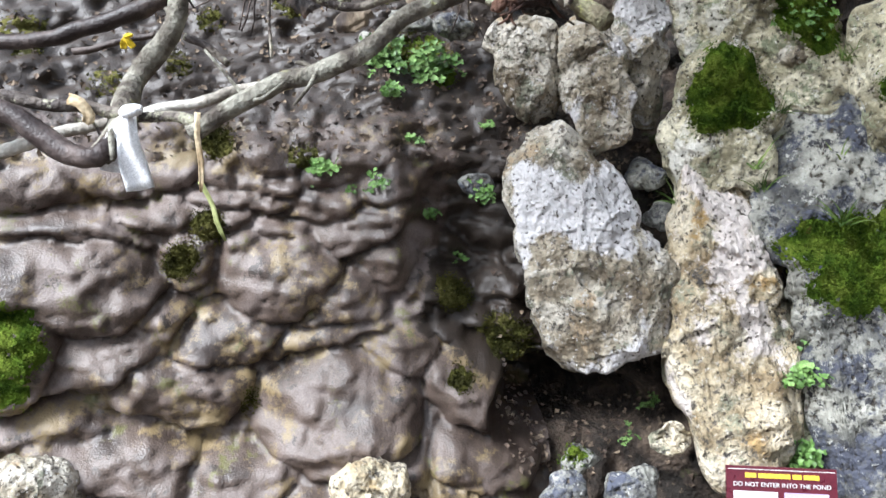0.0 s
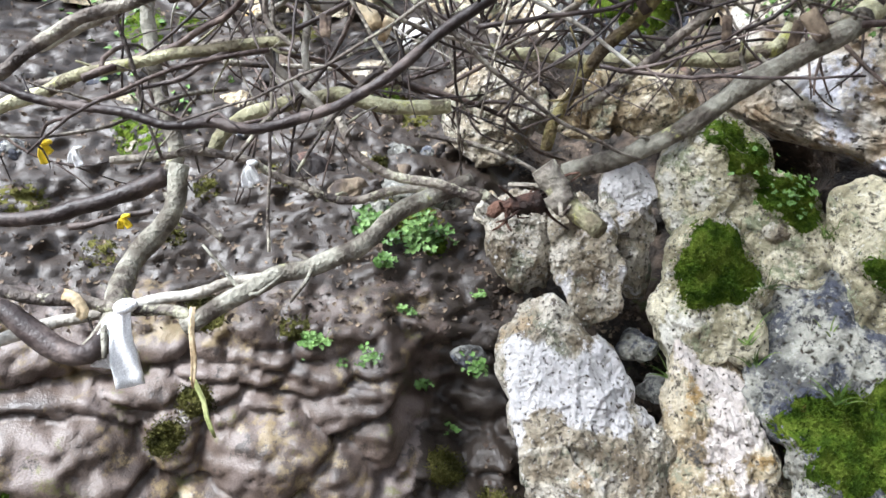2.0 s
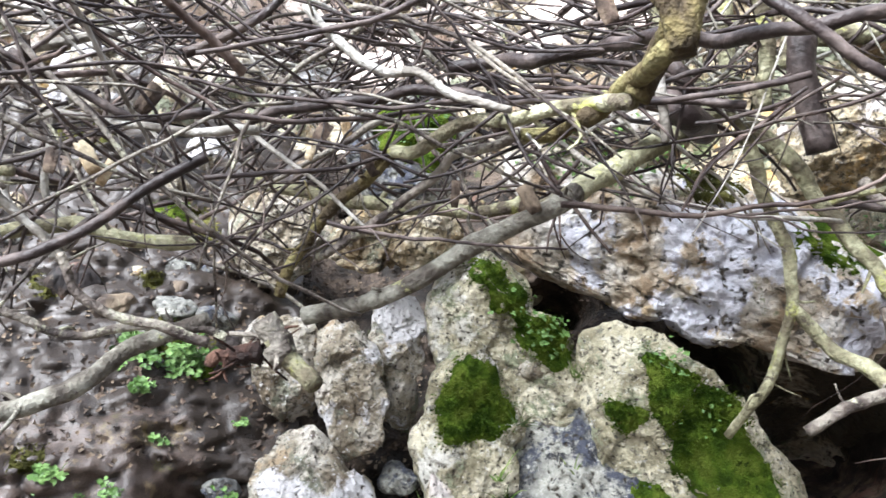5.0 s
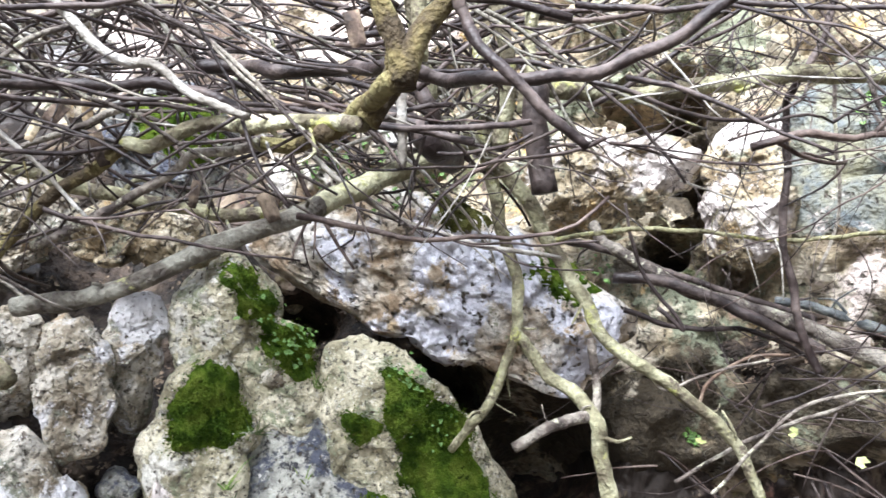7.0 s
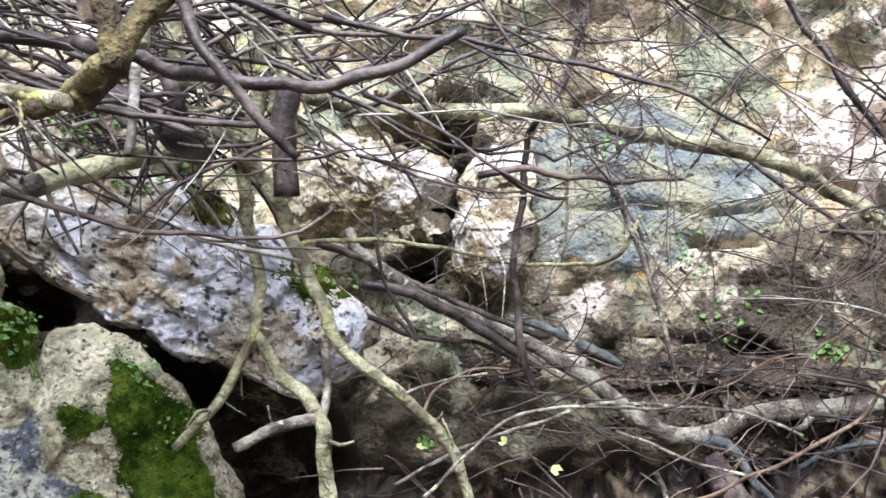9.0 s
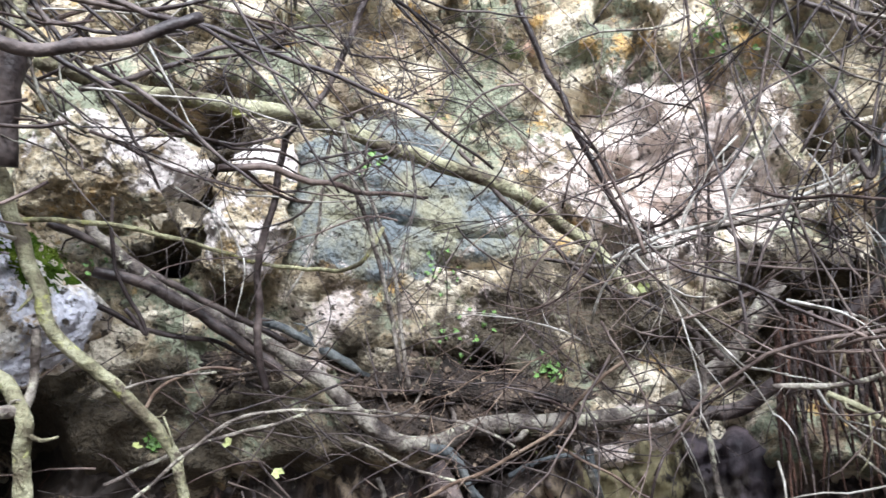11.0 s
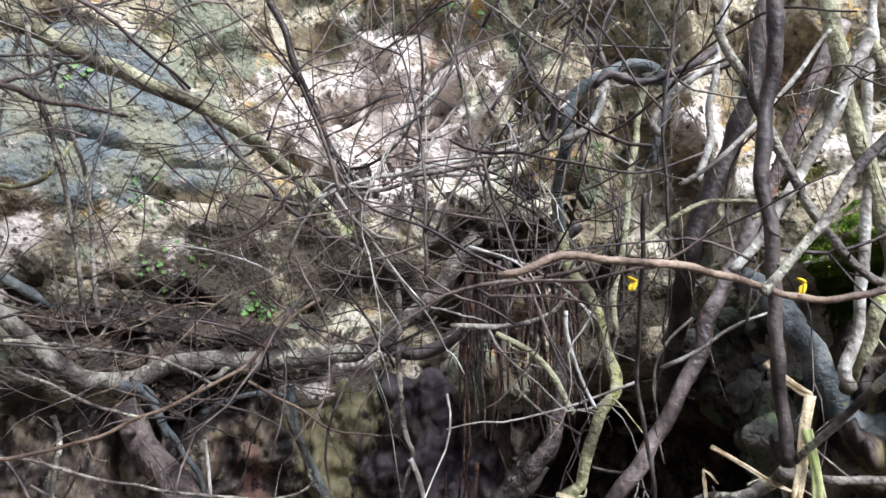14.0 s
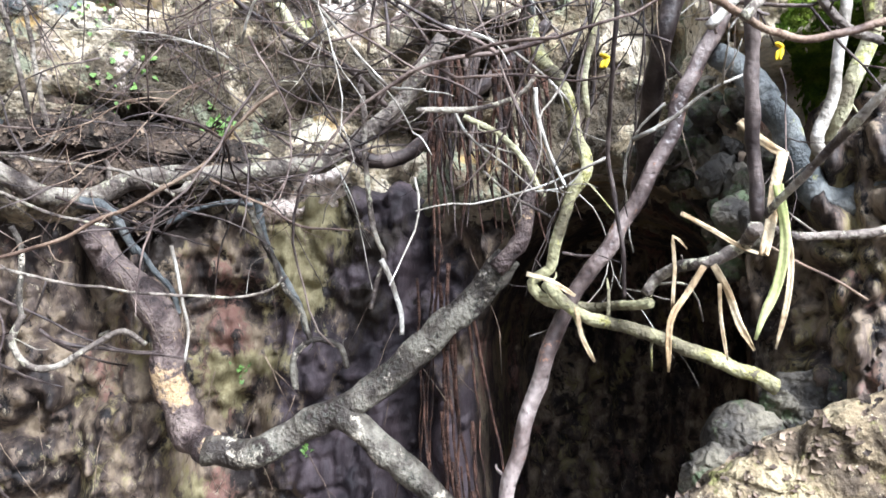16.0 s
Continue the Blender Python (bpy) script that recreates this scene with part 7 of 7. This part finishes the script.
ribbon((-0.766, 1.915, 2.020), CLOTH, 1.0, "white cloth strip tied round a branch", ((-1.15, 0.150, 0.030), (0.55, 0.195, 0.034)))
ribbon((-0.487, 1.987, 2.407), CLOTH, 0.55, "small white cloth knotted on a twig", ((-0.4, 0.12, 0.03), (0.5, 0.10, 0.03)))
ribbon((-0.917, 1.921, 2.427), CLOTH, 0.4, "small white cloth knotted on a twig", ((-0.6, 0.10, 0.03), (0.6, 0.12, 0.03)))
ribbon((-0.968, 2.394, 2.359), YELLOW, 0.5, "yellow ribbon tied on a twig", ((-0.7, 0.08, 0.02), (0.8, 0.07, 0.02)))
ribbon((-0.999, 1.920, 2.442), YELLOW, 0.55, "yellow ribbon tied on a twig", ((0.1, 0.10, 0.02), (0.6, 0.05, 0.02)))
ribbon((2.746, -0.656, 2.359), YELLOW, 0.42, "yellow ribbon tied on a twig", ((-0.5, 0.075, 0.022), (0.7, 0.06, 0.022)))
ribbon((2.617, -1.045, 2.308), YELLOW, 0.35, "yellow ribbon tied on a twig", ((0.1, 0.10, 0.02), (0.2, 0.08, 0.02)))


def blade(points, width, mat, label, name="reed_leaf"):
    path = spline(points, 0.02)
    n = len(path)
    return tagged(strip(path, [width * min(1, 3.5 * (1 - i / n) + 0.05) for i in range(n)], mat, name, 0.15), label, "leaf", GROUPS.get(name, ""))


GREENREED = material("half_green_reed", [(0.30, 0.33, 0.12), (0.42, 0.44, 0.20)], 10.0, 0.6, 0.1, 90, None, 42.0)
blade([(2.41, -0.90, 2.09), (2.42, -0.92, 2.07), (2.43, -0.97, 2.03), (2.43, -0.99, 2.02)], 0.009, DRY, "pale dry reed leaf caught on a twig")
blade([(2.41, -0.98, 2.02), (2.41, -0.96, 1.95), (2.42, -0.95, 1.88), (2.42, -0.93, 1.81), (2.42, -0.94, 1.84)], 0.011, DRY, "pale dry reed leaf hanging from a twig")
blade([(2.39, -0.96, 1.95), (2.40, -0.97, 1.84), (2.41, -0.95, 1.75), (2.41, -0.92, 1.69), (2.41, -0.90, 1.64)], 0.010, GREENREED, "half green reed leaf hanging from a twig")
blade([(2.40, -0.96, 1.91), (2.41, -0.98, 1.82), (2.41, -0.97, 1.73), (2.42, -0.94, 1.62)], 0.006, DRY, "pale dry reed leaf hanging from a twig")
blade([(2.53, -0.83, 1.80), (2.53, -0.79, 1.74), (2.52, -0.75, 1.68), (2.53, -0.74, 1.57)], 0.007, DRY, "pale dry reed leaf hanging from a twig")
blade([(2.53, -0.85, 1.80), (2.54, -0.88, 1.74), (2.55, -0.90, 1.67), (2.56, -0.93, 1.61)], 0.008, DRY, "pale dry reed leaf hanging from a twig")
blade([(2.55, -0.76, 1.71), (2.55, -0.77, 1.80), (2.54, -0.77, 1.87), (2.55, -0.80, 1.84)], 0.004, DRY, "narrow folded dry reed leaf")
blade([(2.53, -0.86, 1.76), (2.54, -0.86, 1.69), (2.55, -0.87, 1.59)], 0.004, DRY, "narrow dry reed leaf")
blade([(2.54, -0.79, 1.92), (2.56, -0.86, 1.88), (2.57, -0.92, 1.84), (2.58, -0.97, 1.82)], 0.005, DRY, "narrow dry reed leaf on a twig")
blade([(2.75, -0.43, 1.81), (2.76, -0.49, 1.79), (2.77, -0.55, 1.75)], 0.006, DRY, "dry reed leaf wound round the lichen branch")
blade([(2.77, -0.55, 1.72), (2.78, -0.56, 1.65), (2.79, -0.59, 1.58)], 0.006, DRY, "dry reed leaf hanging from the lichen branch")
blade([(-0.61, 1.94, 2.02), (-0.61, 1.94, 1.96), (-0.60, 1.94, 1.89), (-0.60, 1.94, 1.82)], 0.007, DRY, "pale stripped reed hanging from the branch")
blade([(-0.61, 1.96, 1.85), (-0.58, 1.97, 1.79), (-0.57, 1.97, 1.75), (-0.55, 1.98, 1.70)], 0.006, GREENREED, "yellowing stem hanging from the branch")
blade([(-0.92, 1.91, 2.05), (-0.89, 1.91, 2.04), (-0.87, 1.92, 2.01), (-0.88, 1.92, 1.99)], 0.014, DRY, "curled orange dead leaf on the branch")
blade([(0.93, 1.28, 3.00), (0.95, 1.29, 2.95), (0.96, 1.29, 2.92)], 0.02, LITTER, "brown dead leaf hanging on a twig")
blade([(-0.74, 1.90, 2.93), (-0.71, 1.91, 2.87), (-0.69, 1.92, 2.83)], 0.02, LITTER, "brown dead leaf hanging on a twig")
blade([(-0.64, 1.90, 2.90), (-0.63, 1.91, 2.85), (-0.61, 1.92, 2.82)], 0.03, LITTER, "brown dead leaf hanging on a twig")
for k in range(16):
    rng = random.Random(900 + k)
    p = around(rng.choice((-19, -13, 2, 14)) + rng.uniform(-4, 4), rng.uniform(22, 31), rng.uniform(2.0, 2.5))
    sway = Vector((rng.uniform(-0.02, 0.02), rng.uniform(-0.02, 0.02), 0))
    blade([p, p + sway + Vector((0, 0, -0.035)), p + sway * 2 + Vector((0, 0, -0.07))], rng.uniform(0.010, 0.02), DRY if k % 4 == 0 else LITTER, "curled brown dead leaf caught among twigs", "dead_leaf")
for spot in ((2.305, 1.668, 2.112), (2.565, 1.308, 2.039), (2.497, 1.476, 2.133), (3.007, 0.224, 2.635), (2.975, -0.597, 2.832)):
    vv, ff = [], []
    leaflet(vv, ff, random.Random(int(spot[0] * 100)), Vector(spot), 0.032, 11)
    tagged(mesh_object("yellow_leaf", vv, ff, GREENREED, smooth=False), "small yellowing leaf on a bare twig", "leaf", GROUPS["yellow_leaf"])
limb(tree2, [(0.26, 1.72, 2.27), (0.29, 1.73, 2.24), (0.33, 1.73, 2.20), (0.36, 1.70, 2.16)], 0.022, 0.024, LICHEN, name="cut_stub", label="sawn branch stub with a pale end")
limb(tree2, [(0.24, 1.71, 2.31), (0.27, 1.72, 2.27), (0.29, 1.72, 2.25), (0.26, 1.73, 2.22)], 0.03, 0.022, BARK, name="knot", sides=16, lumpy=0.6, spurs=3)
limb(tree2, [(0.14, 1.76, 2.20), (0.15, 1.75, 2.22), (0.20, 1.75, 2.23), (0.25, 1.74, 2.25)], 0.012, 0.022, BURR, name="burr", sides=18, lumpy=0.9, wobble=0.03, spurs=22, spur=0.07, label="reddish brown rotten burr")

# leaf litter on the soil
rng = random.Random(77)
lv, lf = [], []
for _ in range(12000):
    zone = rng.random()
    if zone < 0.06:
        p = around(rng.uniform(99, 114), rng.uniform(-20, -6), 2.7)
    elif zone < 0.45:
        p = around(rng.uniform(-36, 26), rng.uniform(3, 24), 2.9)
    elif zone < 0.6:
        p = around(rng.uniform(-3, 14), rng.uniform(-18, 10), 2.9)
    else:
        p = around(rng.uniform(46, 84), rng.uniform(2, 12), 3.1)
    hit, n = snap(p)
    soil = min((SURFACES[key].ray_cast(PIVOT, (p - PIVOT).normalized())[3] or 9 for key in ("earth_slope", "mud_bank", "soil_ledge", "earth_bank")))
    if soil > (hit - PIVOT).length + 0.01 or (n.z < 0.15 and rng.random() < 0.6):
        continue
    leaflet(lv, lf, rng, hit + n * 0.004, rng.uniform(0.012, 0.03), 5)
tagged(mesh_object("leaf_litter", lv, lf, LITTER, smooth=False), "brown dead leaves strewn over earth and ledges", "leaves", kind="stuff")

# ---- sign ----
MAROON = material("maroon_board", [(0.085, 0.012, 0.022), (0.11, 0.016, 0.028)], 20.0, 0.35, 0.05, 200, None, 43.0)
WHITE = material("white_print", [(0.75, 0.75, 0.75), (0.8, 0.8, 0.8)], 20.0, 0.5, 0.0, 200, None, 44.0)
GOLD = material("yellow_print", [(0.75, 0.52, 0.05), (0.8, 0.58, 0.06)], 20.0, 0.5, 0.0, 200, None, 45.0)
LILAC = material("lilac_print", [(0.45, 0.38, 0.55), (0.5, 0.43, 0.6)], 20.0, 0.5, 0.0, 200, None, 46.0)
corner, far = Vector((0.880, 2.474, 1.010)), Vector((1.210, 2.444, 0.999))
ex = (far - corner).normalized()
ey = Vector((0, 0, 1)) - ex * ex.z
ey = (ey.normalized() + Vector((0, 0.12, 0))).normalized()
ez = ex.cross(ey).normalized()
board = empty("sign_board", corner, "maroon warning sign board with white and yellow print", "sign")
W = (far - corner).length


def plate(x0, y0, x1, y1, lift, thick, mat, name):
    c = [corner + ex * x + ey * y + ez * lift for x, y in ((x0, y0), (x1, y0), (x1, y1), (x0, y1))]
    bm = bmesh.new()
    front, back = [bm.verts.new(p) for p in c], [bm.verts.new(p - ez * thick) for p in c]
    bm.faces.new(front), bm.faces.new(list(reversed(back)))
    for k in range(4):
        bm.faces.new((front[k], back[k], back[(k + 1) % 4], front[(k + 1) % 4]))
    bmesh.ops.recalc_face_normals(bm, faces=bm.faces)
    me = bpy.data.meshes.new(name)
    bm.to_mesh(me)
    bm.free()
    me.materials.append(mat)
    return adopt(new(name, me), board)


plate(0, -0.30, W, 0, 0, 0.012, MAROON, "panel")
plate(0.006, -0.010, W - 0.006, -0.008, 0.002, 0.001, WHITE, "border")
plate(0.12 * W, -0.9, 0.16 * W, -0.30, -0.002, 0.02, MAROON, "post")
plate(0.84 * W, -0.9, 0.88 * W, -0.30, -0.002, 0.02, MAROON, "post")
for x0, x1 in ((0.17, 0.27), (0.29, 0.58), (0.60, 0.68), (0.70, 0.84)):
    plate(x0 * W, -0.034, x1 * W, -0.020, 0.003, 0.002, GOLD, "print_bar")
plate(0.06 * W, -0.16, 0.46 * W, -0.075, 0.003, 0.002, WHITE, "picture")
plate(0.52 * W, -0.16, 0.92 * W, -0.075, 0.003, 0.002, LILAC, "picture")
words = bpy.data.curves.new("words", "FONT")
words.body, words.size, words.align_x = "DO NOT ENTER INTO THE POND", 0.0185, "CENTER"
words.extrude = 0.0006
flat = new("words_curve", words)
bpy.context.view_layer.update()
me = bpy.data.meshes.new_from_object(flat.evaluated_get(bpy.context.evaluated_depsgraph_get()))
bpy.data.objects.remove(flat)
me.materials.clear()
me.materials.append(WHITE)
span = max(v.co.x for v in me.vertices) - min(v.co.x for v in me.vertices)
m = Matrix((ex * (0.88 * W / span), ey, ez)).transposed().to_4x4()
m.translation = corner + ex * 0.5 * W - ey * 0.060 + ez * 0.004
me.transform(m)
adopt(new("lettering", me), board, "white capital lettering")
